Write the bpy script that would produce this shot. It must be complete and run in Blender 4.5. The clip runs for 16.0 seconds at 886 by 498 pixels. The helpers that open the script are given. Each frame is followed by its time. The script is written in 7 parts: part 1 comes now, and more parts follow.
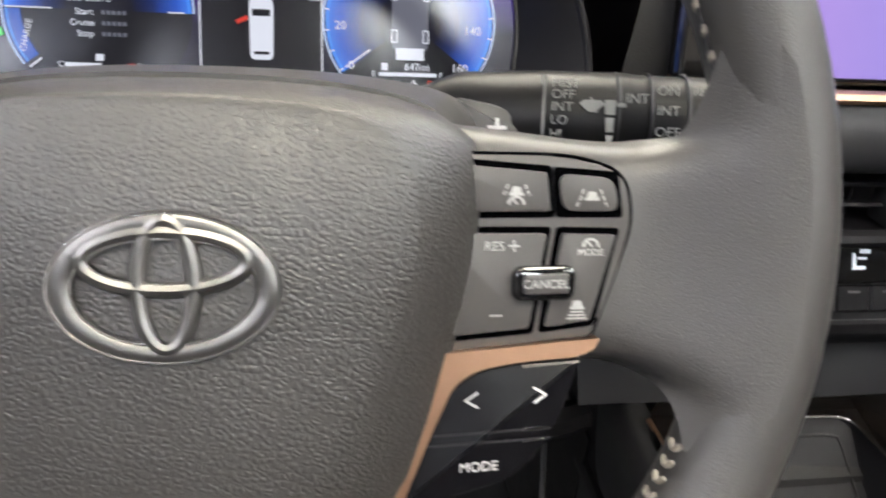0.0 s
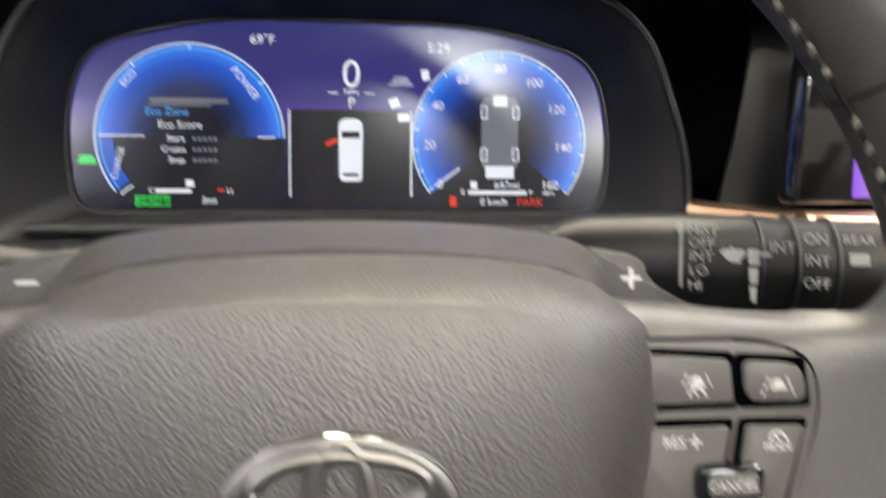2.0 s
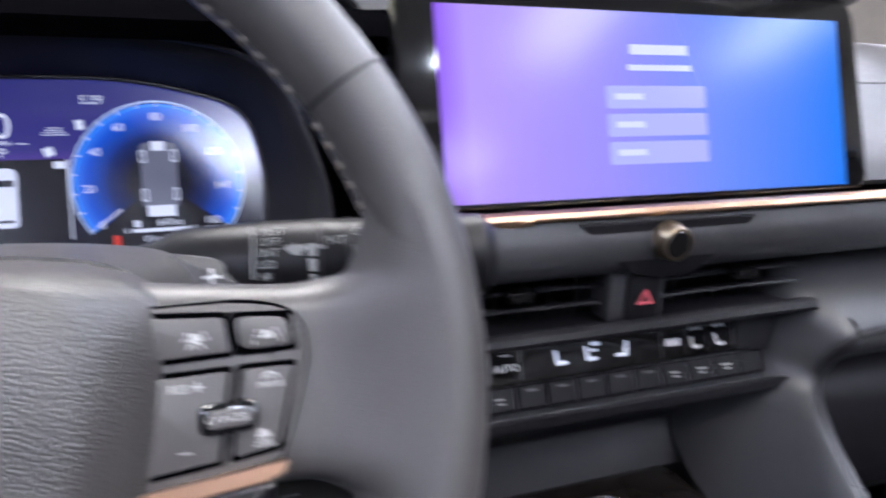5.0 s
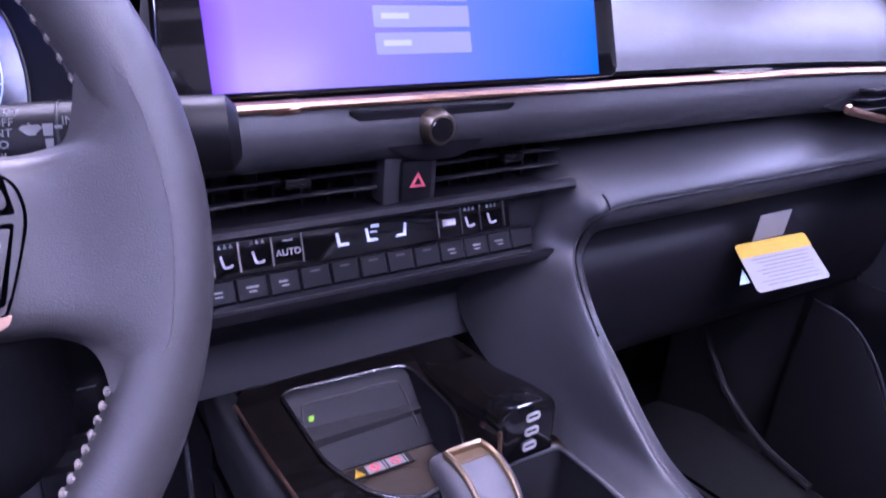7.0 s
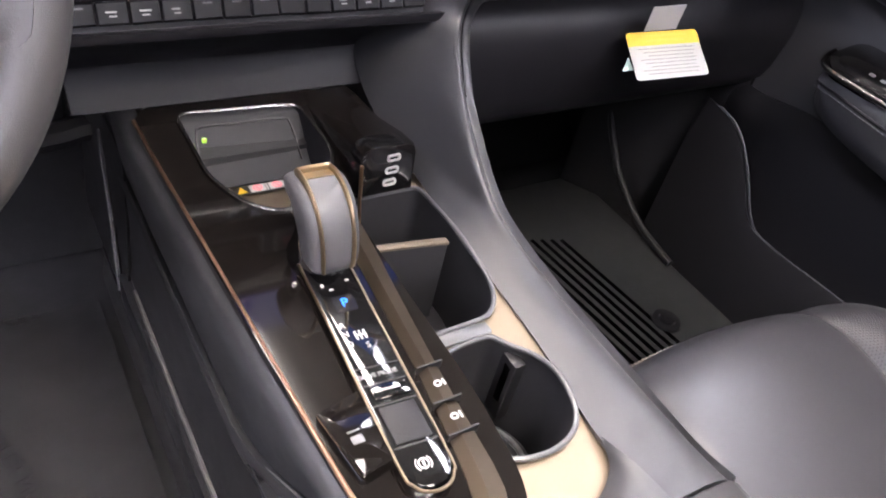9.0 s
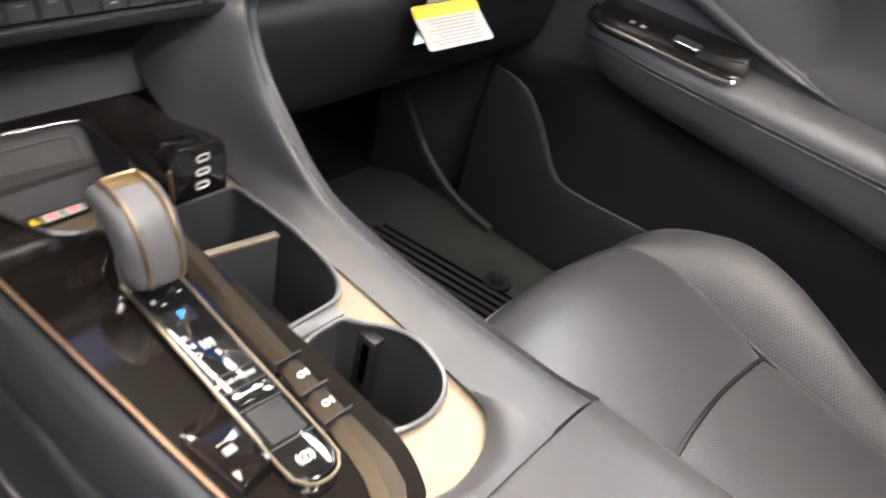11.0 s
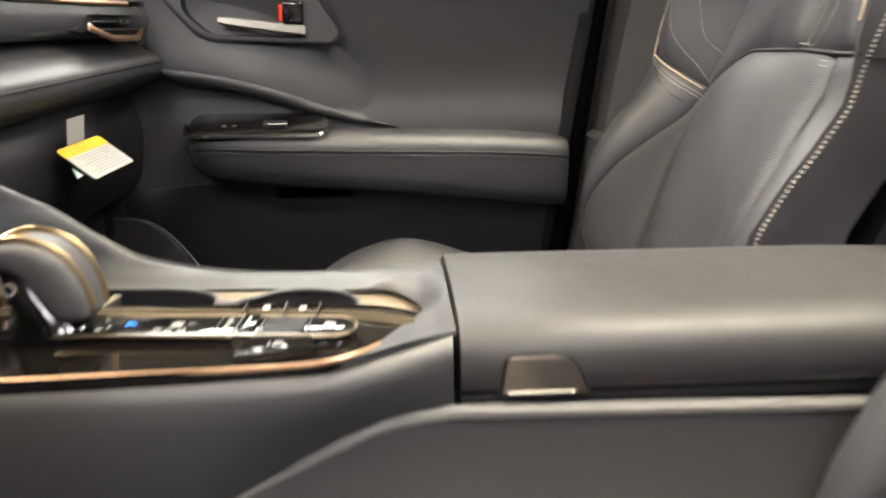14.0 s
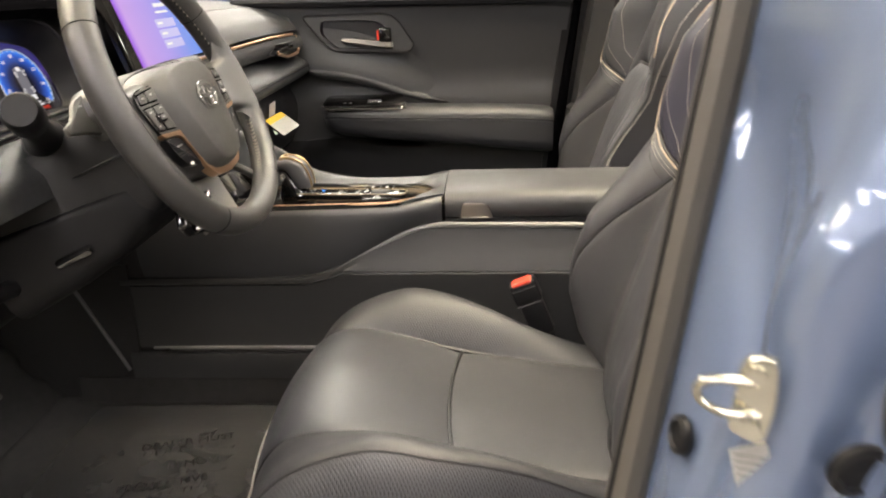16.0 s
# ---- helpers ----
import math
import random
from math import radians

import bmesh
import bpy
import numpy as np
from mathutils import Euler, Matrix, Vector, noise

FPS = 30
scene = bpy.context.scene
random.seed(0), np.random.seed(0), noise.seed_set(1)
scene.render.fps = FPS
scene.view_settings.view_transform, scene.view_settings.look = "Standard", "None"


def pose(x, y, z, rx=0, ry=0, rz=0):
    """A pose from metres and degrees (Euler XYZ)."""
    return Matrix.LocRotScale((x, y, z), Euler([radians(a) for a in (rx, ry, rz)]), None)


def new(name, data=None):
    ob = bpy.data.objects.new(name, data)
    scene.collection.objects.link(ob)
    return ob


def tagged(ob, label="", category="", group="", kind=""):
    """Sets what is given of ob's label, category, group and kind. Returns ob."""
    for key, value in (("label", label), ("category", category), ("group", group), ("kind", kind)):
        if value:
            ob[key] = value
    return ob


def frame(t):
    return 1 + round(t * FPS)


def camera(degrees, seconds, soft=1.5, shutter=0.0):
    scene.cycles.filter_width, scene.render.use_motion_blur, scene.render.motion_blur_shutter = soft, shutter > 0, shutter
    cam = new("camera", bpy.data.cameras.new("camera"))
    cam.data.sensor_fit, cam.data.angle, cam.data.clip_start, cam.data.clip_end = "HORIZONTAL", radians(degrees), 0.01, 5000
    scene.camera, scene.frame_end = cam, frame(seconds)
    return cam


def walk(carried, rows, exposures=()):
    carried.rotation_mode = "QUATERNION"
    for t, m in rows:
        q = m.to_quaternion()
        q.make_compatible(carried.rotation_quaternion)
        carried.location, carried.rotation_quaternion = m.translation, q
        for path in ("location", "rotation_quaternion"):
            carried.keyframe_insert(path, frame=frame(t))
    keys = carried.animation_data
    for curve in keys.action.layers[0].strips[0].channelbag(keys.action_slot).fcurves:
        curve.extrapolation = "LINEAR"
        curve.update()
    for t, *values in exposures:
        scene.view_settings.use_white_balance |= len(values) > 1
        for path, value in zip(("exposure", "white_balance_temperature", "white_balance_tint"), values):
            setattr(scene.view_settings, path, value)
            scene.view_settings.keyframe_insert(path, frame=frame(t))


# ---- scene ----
cam = camera(61.53, 16.0, 1.9, 0.5)
ROWS = [
    (0, 0.0380, -0.0301, 1.0556, 61.65, -3.89, -7.62),
    (0.5, 0.0581, -0.0367, 1.0494, 61.59, -3.25, -9.19),
    (1, 0.0561, -0.0375, 1.0459, 62.12, -2.91, -9.50),
    (1.5, 0.0464, -0.0311, 1.0488, 63.59, -2.85, -8.04),
    (2, 0.0045, 0.0016, 1.0764, 66.29, -2.51, -6.12),
    (2.5, -0.0189, 0.0066, 1.1068, 68.68, -2.55, -5.10),
    (3, -0.0253, 0.0055, 1.1068, 71.17, -2.55, -4.30),
    (3.5, -0.0264, 0.0047, 1.1062, 72.51, -2.36, -5.22),
    (4, -0.0202, -0.0023, 1.1006, 72.78, -2.01, -8.33),
    (4.5, 0.0294, -0.0352, 1.0810, 72.78, -1.90, -13.56),
    (5, 0.0798, -0.0685, 1.0737, 72.00, -2.43, -20.93),
    (5.2, 0.1001, -0.0873, 1.0839, 71.59, -2.59, -23.32),
    (7.3, 0.1113, -0.1240, 1.0659, 64.39, -4.59, -31.88),
    (7.5, 0.1108, -0.1228, 1.0648, 62.83, -5.26, -31.67),
    (8, 0.1164, -0.1461, 1.0721, 57.15, -7.35, -31.05),
    (8.5, 0.1278, -0.1936, 1.0860, 52.11, -9.60, -30.88),
    (8.7, 0.1296, -0.2117, 1.0958, 50.02, -10.42, -30.54),
    (10.8, 0.1101, -0.2272, 1.0937, 50.48, -11.88, -45.05),
    (11, 0.1178, -0.2135, 1.0743, 52.69, -11.26, -49.01),
    (11.5, 0.1282, -0.1873, 1.0373, 58.89, -8.65, -60.04),
    (12, 0.1200, -0.1714, 1.0079, 64.84, -5.24, -71.20),
    (12.5, 0.1088, -0.1594, 0.9864, 69.51, -1.84, -80.45),
    (13, 0.0927, -0.1411, 0.9685, 72.50, -0.01, -87.37),
    (13.5, 0.0305, -0.1266, 0.9487, 73.66, 0.53, -92.03),
    (14, -0.1321, -0.1000, 0.9349, 73.18, 0.34, -93.59),
    (14.2, -0.2050, -0.0930, 0.9574, 72.25, -0.97, -93.61),
    (14.5, -0.3357, -0.0915, 1.0059, 71.35, -0.42, -93.11),
    (15, -0.5305, -0.1051, 1.0653, 70.23, 0.43, -90.02),
    (15.5, -0.6996, -0.1500, 1.0902, 69.74, 1.30, -87.99),
    (16, -0.8559, -0.2088, 1.0859, 69.73, 1.84, -86.63),
]
TONES = [(0, -0.37, 6050, 15), (1.0, -0.33, 5850, 14), (2.0, -0.18, 6300, 13), (2.5, -0.35, 5800, 8), (3.5, -0.2, 5900, 10), (4.5, -0.1, 5600, 20), (5.2, -0.40, 5250, 26), (7.3, -0.33, 4750, 62), (8.0, -0.05, 4900, 50), (8.5, 0.05, 5600, 34), (11, 0.25, 6000, 20), (12.5, 0.34, 6400, 14), (14, 0.08, 6550, 14), (15, -0.13, 6350, 12), (16, -0.18, 6900, 15)]
walk(cam, [(t, pose(x, y, z, rx, ry, rz)) for t, x, y, z, rx, ry, rz in ROWS], TONES)

# ---- light ----
world = bpy.data.worlds.new("world")
scene.world = world
world.use_nodes = True
world.node_tree.nodes["Background"].inputs[0].default_value = (1.0, 0.95, 0.85, 1)
world.node_tree.nodes["Background"].inputs[1].default_value = 0.1
scene.view_settings.exposure = 0.0


# ---- materials ----
def mat(name, colour, rough=0.5, metal=0.0, spec=0.5, coat=0.0, grain=0.0, grain_size=400.0, vary=0.12, vary_size=6.0, emit=None, emit_strength=1.0, trans=0.0, cells=False, fine=0.0, fine_size=2500.0):
    m = bpy.data.materials.new(name)
    m.use_nodes = True
    nt = m.node_tree
    b = nt.nodes["Principled BSDF"]
    b.inputs["Roughness"].default_value = rough
    b.inputs["Metallic"].default_value = metal
    b.inputs["Specular IOR Level"].default_value = spec
    b.inputs["Coat Weight"].default_value = coat
    b.inputs["Coat Roughness"].default_value = 0.04
    b.inputs["Transmission Weight"].default_value = trans
    tc = nt.nodes.new("ShaderNodeTexCoord")
    if vary:
        n = nt.nodes.new("ShaderNodeTexNoise")
        n.inputs["Scale"].default_value = vary_size
        n.inputs["Detail"].default_value = 5
        nt.links.new(tc.outputs["Object"], n.inputs["Vector"])
        r = nt.nodes.new("ShaderNodeValToRGB")
        r.color_ramp.elements[0].position, r.color_ramp.elements[1].position = 0.3, 0.7
        r.color_ramp.elements[0].color = (*[c * (1 - vary) for c in colour], 1)
        r.color_ramp.elements[1].color = (*[c * (1 + vary) for c in colour], 1)
        nt.links.new(n.outputs["Fac"], r.inputs[0])
        nt.links.new(r.outputs[0], b.inputs["Base Color"])
        rr = nt.nodes.new("ShaderNodeMapRange")
        rr.inputs["To Min"].default_value, rr.inputs["To Max"].default_value = max(0.0, rough * 0.88), min(1.0, rough * 1.12)
        n2 = nt.nodes.new("ShaderNodeTexNoise")
        n2.inputs["Scale"].default_value = vary_size * 9
        nt.links.new(tc.outputs["Object"], n2.inputs["Vector"])
        nt.links.new(n2.outputs["Fac"], rr.inputs["Value"])
        if metal < 0.9:
            nt.links.new(rr.outputs[0], b.inputs["Roughness"])
    else:
        b.inputs["Base Color"].default_value = (*colour, 1)
    holes = cells in ("holes_up", "holes_flat")
    if grain:
        if cells:
            g = nt.nodes.new("ShaderNodeTexVoronoi")
            g.inputs["Scale"].default_value = grain_size
            if holes:
                g.voronoi_dimensions = "2D"
                g.inputs["Randomness"].default_value = 0.04
            else:
                g.feature = "DISTANCE_TO_EDGE"
            mr = nt.nodes.new("ShaderNodeMapRange")
            mr.interpolation_type = "SMOOTHSTEP"
            if holes:
                mr.inputs["From Min"].default_value = 0.14
            mr.inputs["From Max"].default_value = 0.36 if holes else 0.42
            nt.links.new(g.outputs["Distance"], mr.inputs["Value"])
            out = mr.outputs[0]
        else:
            g = nt.nodes.new("ShaderNodeTexNoise")
            g.inputs["Scale"].default_value = grain_size
            g.inputs["Detail"].default_value = 3
            out = g.outputs["Fac"]
        if cells == "skin":
            wn = nt.nodes.new("ShaderNodeTexNoise")
            wn.inputs["Scale"].default_value = grain_size * 0.9
            wv = nt.nodes.new("ShaderNodeVectorMath")
            wv.operation = "MULTIPLY_ADD"
            wv.inputs[1].default_value = (0.0008, 0.0008, 0.0008)
            nt.links.new(tc.outputs["Object"], wn.inputs["Vector"])
            nt.links.new(wn.outputs["Color"], wv.inputs[0])
            nt.links.new(tc.outputs["Object"], wv.inputs[2])
            nt.links.new(wv.outputs[0], g.inputs["Vector"])
        elif holes:
            sp_ = nt.nodes.new("ShaderNodeSeparateXYZ")
            cb_ = nt.nodes.new("ShaderNodeCombineXYZ")
            nt.links.new(tc.outputs["Object"], sp_.inputs[0])
            run = sp_.outputs["Z" if cells == "holes_up" else "Y"]
            for op, k in (("ADD", 0), ("SUBTRACT", 1)):
                mt_ = nt.nodes.new("ShaderNodeMath")
                mt_.operation = op
                nt.links.new(sp_.outputs["X"], mt_.inputs[0])
                nt.links.new(run, mt_.inputs[1])
                nt.links.new(mt_.outputs[0], cb_.inputs[k])
            nt.links.new(cb_.outputs[0], g.inputs["Vector"])
        else:
            nt.links.new(tc.outputs["Object"], g.inputs["Vector"])
        bp = nt.nodes.new("ShaderNodeBump")
        bp.inputs["Strength"].default_value = grain
        bp.inputs["Distance"].default_value = (0.00036 if cells == "skin" else 0.0004) if cells else 0.0006
        nt.links.new(out, bp.inputs["Height"])
        nt.links.new(bp.outputs[0], b.inputs["Normal"])
        if holes and vary:
            mx = nt.nodes.new("ShaderNodeMix")
            mx.data_type = "RGBA"
            mx.inputs[6].default_value = (*[c * 0.2 for c in colour], 1)
            nt.links.new(out, mx.inputs[0])
            nt.links.new(r.outputs[0], mx.inputs[7])
            nt.links.new(mx.outputs[2], b.inputs["Base Color"])
    if emit:
        b.inputs["Emission Color"].default_value = (*emit, 1)
        b.inputs["Emission Strength"].default_value = emit_strength
    return m


LEATHER = mat("wheel_leather", (0.035, 0.034, 0.0325), 0.42, spec=0.72, grain=0.3, grain_size=1500, vary=0.06)
COVER = mat("airbag_skin", (0.029, 0.028, 0.0262), 0.38, spec=0.74, grain=0.5, grain_size=620, cells="skin", vary=0.06)
SEAT = mat("seat_leather", (0.0335, 0.0345, 0.0395), 0.42, spec=0.48, grain=0.35, grain_size=1100, vary=0.08)
SEAT_PERF = mat("perforated_seat_leather", (0.0315, 0.033, 0.0385), 0.46, spec=0.5, grain=0.9, grain_size=200, cells="holes_up", vary=0.08)
SOFT = mat("soft_touch_trim", (0.032, 0.033, 0.035), 0.42, spec=0.52, grain=0.35, grain_size=1500, vary=0.06)
DARK = mat("dark_plastic", (0.007, 0.007, 0.0085), 0.45, spec=0.28, grain=0.3, grain_size=1500, vary=0.1)
MATTE = mat("matte_black_plastic", (0.005, 0.005, 0.006), 0.5, spec=0.3, grain=0.4, grain_size=900, vary=0.1)
DOORLOW = mat("black_door_plastic", (0.0105, 0.0105, 0.0114), 0.36, spec=0.4, grain=0.4, grain_size=1100, vary=0.08)
COLM = mat("dark_column_plastic", (0.0075, 0.0075, 0.008), 0.48, spec=0.18, grain=0.5, grain_size=1100, vary=0.08)
HARD = mat("grained_hard_plastic", (0.012, 0.012, 0.0125), 0.5, spec=0.3, grain=0.6, grain_size=1100, vary=0.08)
BLACK = mat("deep_black", (0.004, 0.004, 0.005), 0.5, vary=0)
GLOSS = mat("piano_black", (0.004, 0.004, 0.004), 0.08, spec=0.6, coat=0.6, vary=0)
BRONZE_BLACK = mat("brown_black_gloss", (0.0045, 0.0038, 0.0033), 0.07, spec=0.45, vary=0.1)
COPPER = mat("satin_copper", (0.52, 0.33, 0.21), 0.34, metal=1.0, vary=0.05, vary_size=30)
GOLD = mat("champagne_metal", (0.24, 0.195, 0.135), 0.34, metal=1.0, vary=0.05, vary_size=30)
BAND = mat("gold_band_metal", (0.32, 0.24, 0.14), 0.34, metal=1.0, vary=0)
BEIGE = mat("beige_bronze_trim", (0.21, 0.17, 0.115), 0.36, metal=0.6, vary=0.05, vary_size=20)
CHROME = mat("chrome", (0.75, 0.74, 0.72), 0.12, metal=1.0, vary=0)
SATIN = mat("satin_silver", (0.36, 0.35, 0.335), 0.27, metal=1.0, vary=0.04, vary_size=30)
BUTTON = mat("button_plastic", (0.055, 0.053, 0.050), 0.42, grain=0.2, grain_size=2000, vary=0.05)
GREYPAD = mat("grey_plastic", (0.10, 0.10, 0.105), 0.5, grain=0.2, grain_size=1500, vary=0.05)
KNOBLEATHER = mat("selector_leather", (0.060, 0.060, 0.063), 0.45, grain=0.4, grain_size=1500, vary=0.05)
# White print with a faint glow of its own added.
WHITE = mat("glowing_white_print", (0.5, 0.5, 0.49), 0.5, vary=0, emit=(0.9, 0.95, 1.0), emit_strength=0.05)
ICON = mat("lit_icon", (0.6, 0.6, 0.6), 0.5, vary=0, emit=(0.85, 0.93, 1.0), emit_strength=0.65)
PAPER = mat("white_card", (0.27, 0.27, 0.262), 0.6, vary=0.03)
YELLOW = mat("yellow_card", (0.5, 0.32, 0.005), 0.5, vary=0.03)
RED = mat("red_plastic", (0.55, 0.035, 0.015), 0.4, vary=0.03)
SEATNAVY = mat("navy_seat_leather", (0.026, 0.0262, 0.041), 0.43, spec=0.46, grain=0.35, grain_size=1100, vary=0.08)
SEAT_FINE = mat("finely_perforated_leather", (0.0350, 0.0360, 0.0395), 0.47, spec=0.46, grain=0.5, grain_size=300, cells="holes_up", vary=0.08)
CUSH_PERF = mat("perforated_cushion_leather", (0.0345, 0.0355, 0.040), 0.46, spec=0.5, grain=0.7, grain_size=230, cells="holes_flat", vary=0.08)
SEATTHREAD = mat("seat_thread", (0.38, 0.36, 0.33), 0.7, vary=0.1, vary_size=200)
THREAD = mat("tan_thread", (0.21, 0.19, 0.16), 0.7, vary=0.1, vary_size=200)
PIPING = mat("tan_piping", (0.36, 0.29, 0.22), 0.5, vary=0.08, vary_size=60)
CARPET = mat("black_carpet", (0.008, 0.008, 0.008), 0.95, grain=1.0, grain_size=900, vary=0.3, vary_size=60)
RUBBER = mat("black_rubber", (0.017, 0.0185, 0.018), 0.5, grain=0.4, grain_size=900, vary=0.1)
PAINT = mat("blue_grey_car_paint", (0.12, 0.16, 0.25), 0.22, metal=0.3, coat=1.0, grain=0.03, grain_size=4000, vary=0.05)
HOODM = mat("satin_black_hood", (0.0012, 0.0012, 0.0015), 0.5, spec=0.0, vary=0.1)
PADGREY = mat("charger_rubber", (0.010, 0.010, 0.012), 0.52, spec=0.2, grain=0.3, grain_size=1500, vary=0.06)
SEAL = mat("rubber_seal", (0.06, 0.055, 0.048), 0.45, grain=0.2, vary=0.1)
WALLP = mat("cream_wall_paint", (0.5, 0.46, 0.31), 0.8, vary=0.04)
# Colours of room surfaces out of view, dark so they bounce less light.
CEIL = mat("low_bounce_grey", (0.3, 0.295, 0.28), 0.85, vary=0.03)
DARKWALL = mat("low_bounce_wall", (0.16, 0.15, 0.13), 0.8, vary=0.05)
LINER = mat("grey_headliner_cloth", (0.22, 0.21, 0.2), 0.9, grain=0.5, grain_size=900, vary=0.05)
WESTL = mat("west_fill_diffuser", (0.9, 0.9, 0.88), 0.5, vary=0, emit=(0.99, 0.97, 0.95), emit_strength=45.0)
SPOT = mat("bright_lamp_diffuser", (0.9, 0.9, 0.88), 0.5, vary=0, emit=(1.0, 0.97, 0.92), emit_strength=95.0)
TILE = mat("low_bounce_floor", (0.16, 0.155, 0.145), 0.25, vary=0.1)
EASTL = mat("east_fill_diffuser", (0.9, 0.9, 0.88), 0.5, vary=0, emit=(1.0, 0.95, 0.87), emit_strength=66.0)
LAMP = mat("lamp_diffuser", (0.9, 0.9, 0.88), 0.5, vary=0, emit=(0.93, 0.96, 1.0), emit_strength=56.0)
WARM = mat("warm_lamp_diffuser", (0.9, 0.88, 0.8), 0.5, vary=0, emit=(1.0, 0.87, 0.67), emit_strength=78.0)
FILM = mat("clear_plastic_film", (0.03, 0.03, 0.03), 0.14, spec=0.7, grain=0.8, grain_size=25, vary=0.15, vary_size=25)
GLASS = bpy.data.materials.new("window_glass")
GLASS.use_nodes = True
_n = GLASS.node_tree.nodes
_gl, _tr, _mx = _n.new("ShaderNodeBsdfGlossy"), _n.new("ShaderNodeBsdfTransparent"), _n.new("ShaderNodeMixShader")
_gl.inputs["Roughness"].default_value = 0.0
_tr.inputs["Color"].default_value = (0.93, 0.96, 0.95, 1)
_mx.inputs[0].default_value = 0.05
GLASS.node_tree.links.new(_tr.outputs[0], _mx.inputs[1])
GLASS.node_tree.links.new(_gl.outputs[0], _mx.inputs[2])
GLASS.node_tree.links.new(_mx.outputs[0], _n["Material Output"].inputs["Surface"])
BRONZE = mat("dark_bronze_metal", (0.055, 0.044, 0.031), 0.42, metal=1.0, vary=0.05, vary_size=30)
KEYM = mat("climate_key_plastic", (0.005, 0.005, 0.006), 0.38, spec=0.2, grain=0.2, grain_size=2000, vary=0.05)
LATCHM = mat("brushed_bronze", (0.25, 0.22, 0.19), 0.3, metal=1.0, vary=0.04, vary_size=30)
HANDLEM = mat("bronze_silver", (0.125, 0.112, 0.098), 0.3, metal=1.0, vary=0.04, vary_size=30)
BINM = mat("grey_bin_plastic", (0.016, 0.0165, 0.018), 0.5, spec=0.35, grain=0.3, grain_size=1300, vary=0.08)
RIMM = mat("smooth_grey_rim", (0.06, 0.062, 0.066), 0.32, spec=0.6, vary=0.06)
DIVM = mat("grey_bronze_edge", (0.16, 0.135, 0.10), 0.4, metal=0.6, vary=0.05, vary_size=20)
CONSIDE = mat("dark_console_side", (0.018, 0.0185, 0.0195), 0.42, spec=0.45, grain=0.35, grain_size=1300, vary=0.08)

ARCHM = mat("soft_arch_leather", (0.025, 0.026, 0.028), 0.4, spec=0.55, grain=0.3, grain_size=1400, vary=0.06)
PADDLEM = mat("grey_paddle_plastic", (0.05, 0.049, 0.047), 0.42, grain=0.2, grain_size=2000, vary=0.05)
HUBM = mat("smooth_dark_housing", (0.024, 0.0235, 0.0225), 0.4, spec=0.5, grain=0.15, grain_size=1800, vary=0.06)
PEBBLE = mat("pebbled_dash_leather", (0.022, 0.023, 0.024), 0.42, spec=0.55, grain=0.9, grain_size=420, cells="skin", vary=0.08)
LIDM = mat("armrest_leather", (0.022, 0.022, 0.023), 0.46, spec=0.5, grain=0.35, grain_size=1100, vary=0.08)
EMBLEM = mat("dark_satin_emblem", (0.17, 0.166, 0.156), 0.33, metal=1.0, vary=0.04, vary_size=30)
POD = mat("black_pod_plastic", (0.004, 0.004, 0.005), 0.3, spec=0.15, grain=0.1, grain_size=1500, vary=0.1)
STALKM = mat("black_stalk_plastic", (0.005, 0.005, 0.0055), 0.38, spec=0.22, grain=0.2, grain_size=1500, vary=0.1)
PADPRINT = mat("dim_white_print", (0.34, 0.34, 0.33), 0.5, vary=0)
STALKPRINT = mat("stalk_print", (0.15, 0.155, 0.15), 0.5, vary=0)
PRINT = mat("grey_print", (0.3, 0.3, 0.29), 0.5, vary=0)
TEAL = mat("pale_teal_card", (0.5, 0.66, 0.62), 0.6, vary=0.03)
LIGHTPLATE = mat("light_grey_spoke_plate", (0.17, 0.165, 0.155), 0.36, spec=0.6, grain=0.2, grain_size=1500, vary=0.05)
ZINC = mat("pale_zinc_steel", (0.50, 0.49, 0.43), 0.24, metal=0.95, vary=0.08, vary_size=40)
TRAYF = mat("brown_tray_floor", (0.06, 0.048, 0.034), 0.45, grain=0.2, grain_size=1500, vary=0.06)
# Pale base colour carries the highlight along the rounded console edges.
EDGE = mat("pale_highlight_edge", (0.13, 0.128, 0.122), 0.32, spec=0.7, vary=0.06)
PILLARM = mat("grey_pillar_plastic", (0.030, 0.030, 0.030), 0.4, spec=0.5, grain=0.3, grain_size=1500, vary=0.06)
PRIVACY = mat("opaque_dark_pane", (0.01, 0.011, 0.012), 0.06, spec=0.6, vary=0)
PINK = mat("red_pictogram", (0.7, 0.12, 0.15), 0.5, vary=0)


def glow(name, colour, strength=1.0):
    m = bpy.data.materials.new(name)
    m.use_nodes = True
    b = m.node_tree.nodes["Principled BSDF"]
    b.inputs["Base Color"].default_value = (0.005, 0.005, 0.006, 1)
    b.inputs["Roughness"].default_value = 0.16
    b.inputs["Specular IOR Level"].default_value = 0.5
    b.inputs["Emission Color"].default_value = (*colour, 1)
    b.inputs["Emission Strength"].default_value = strength
    return m


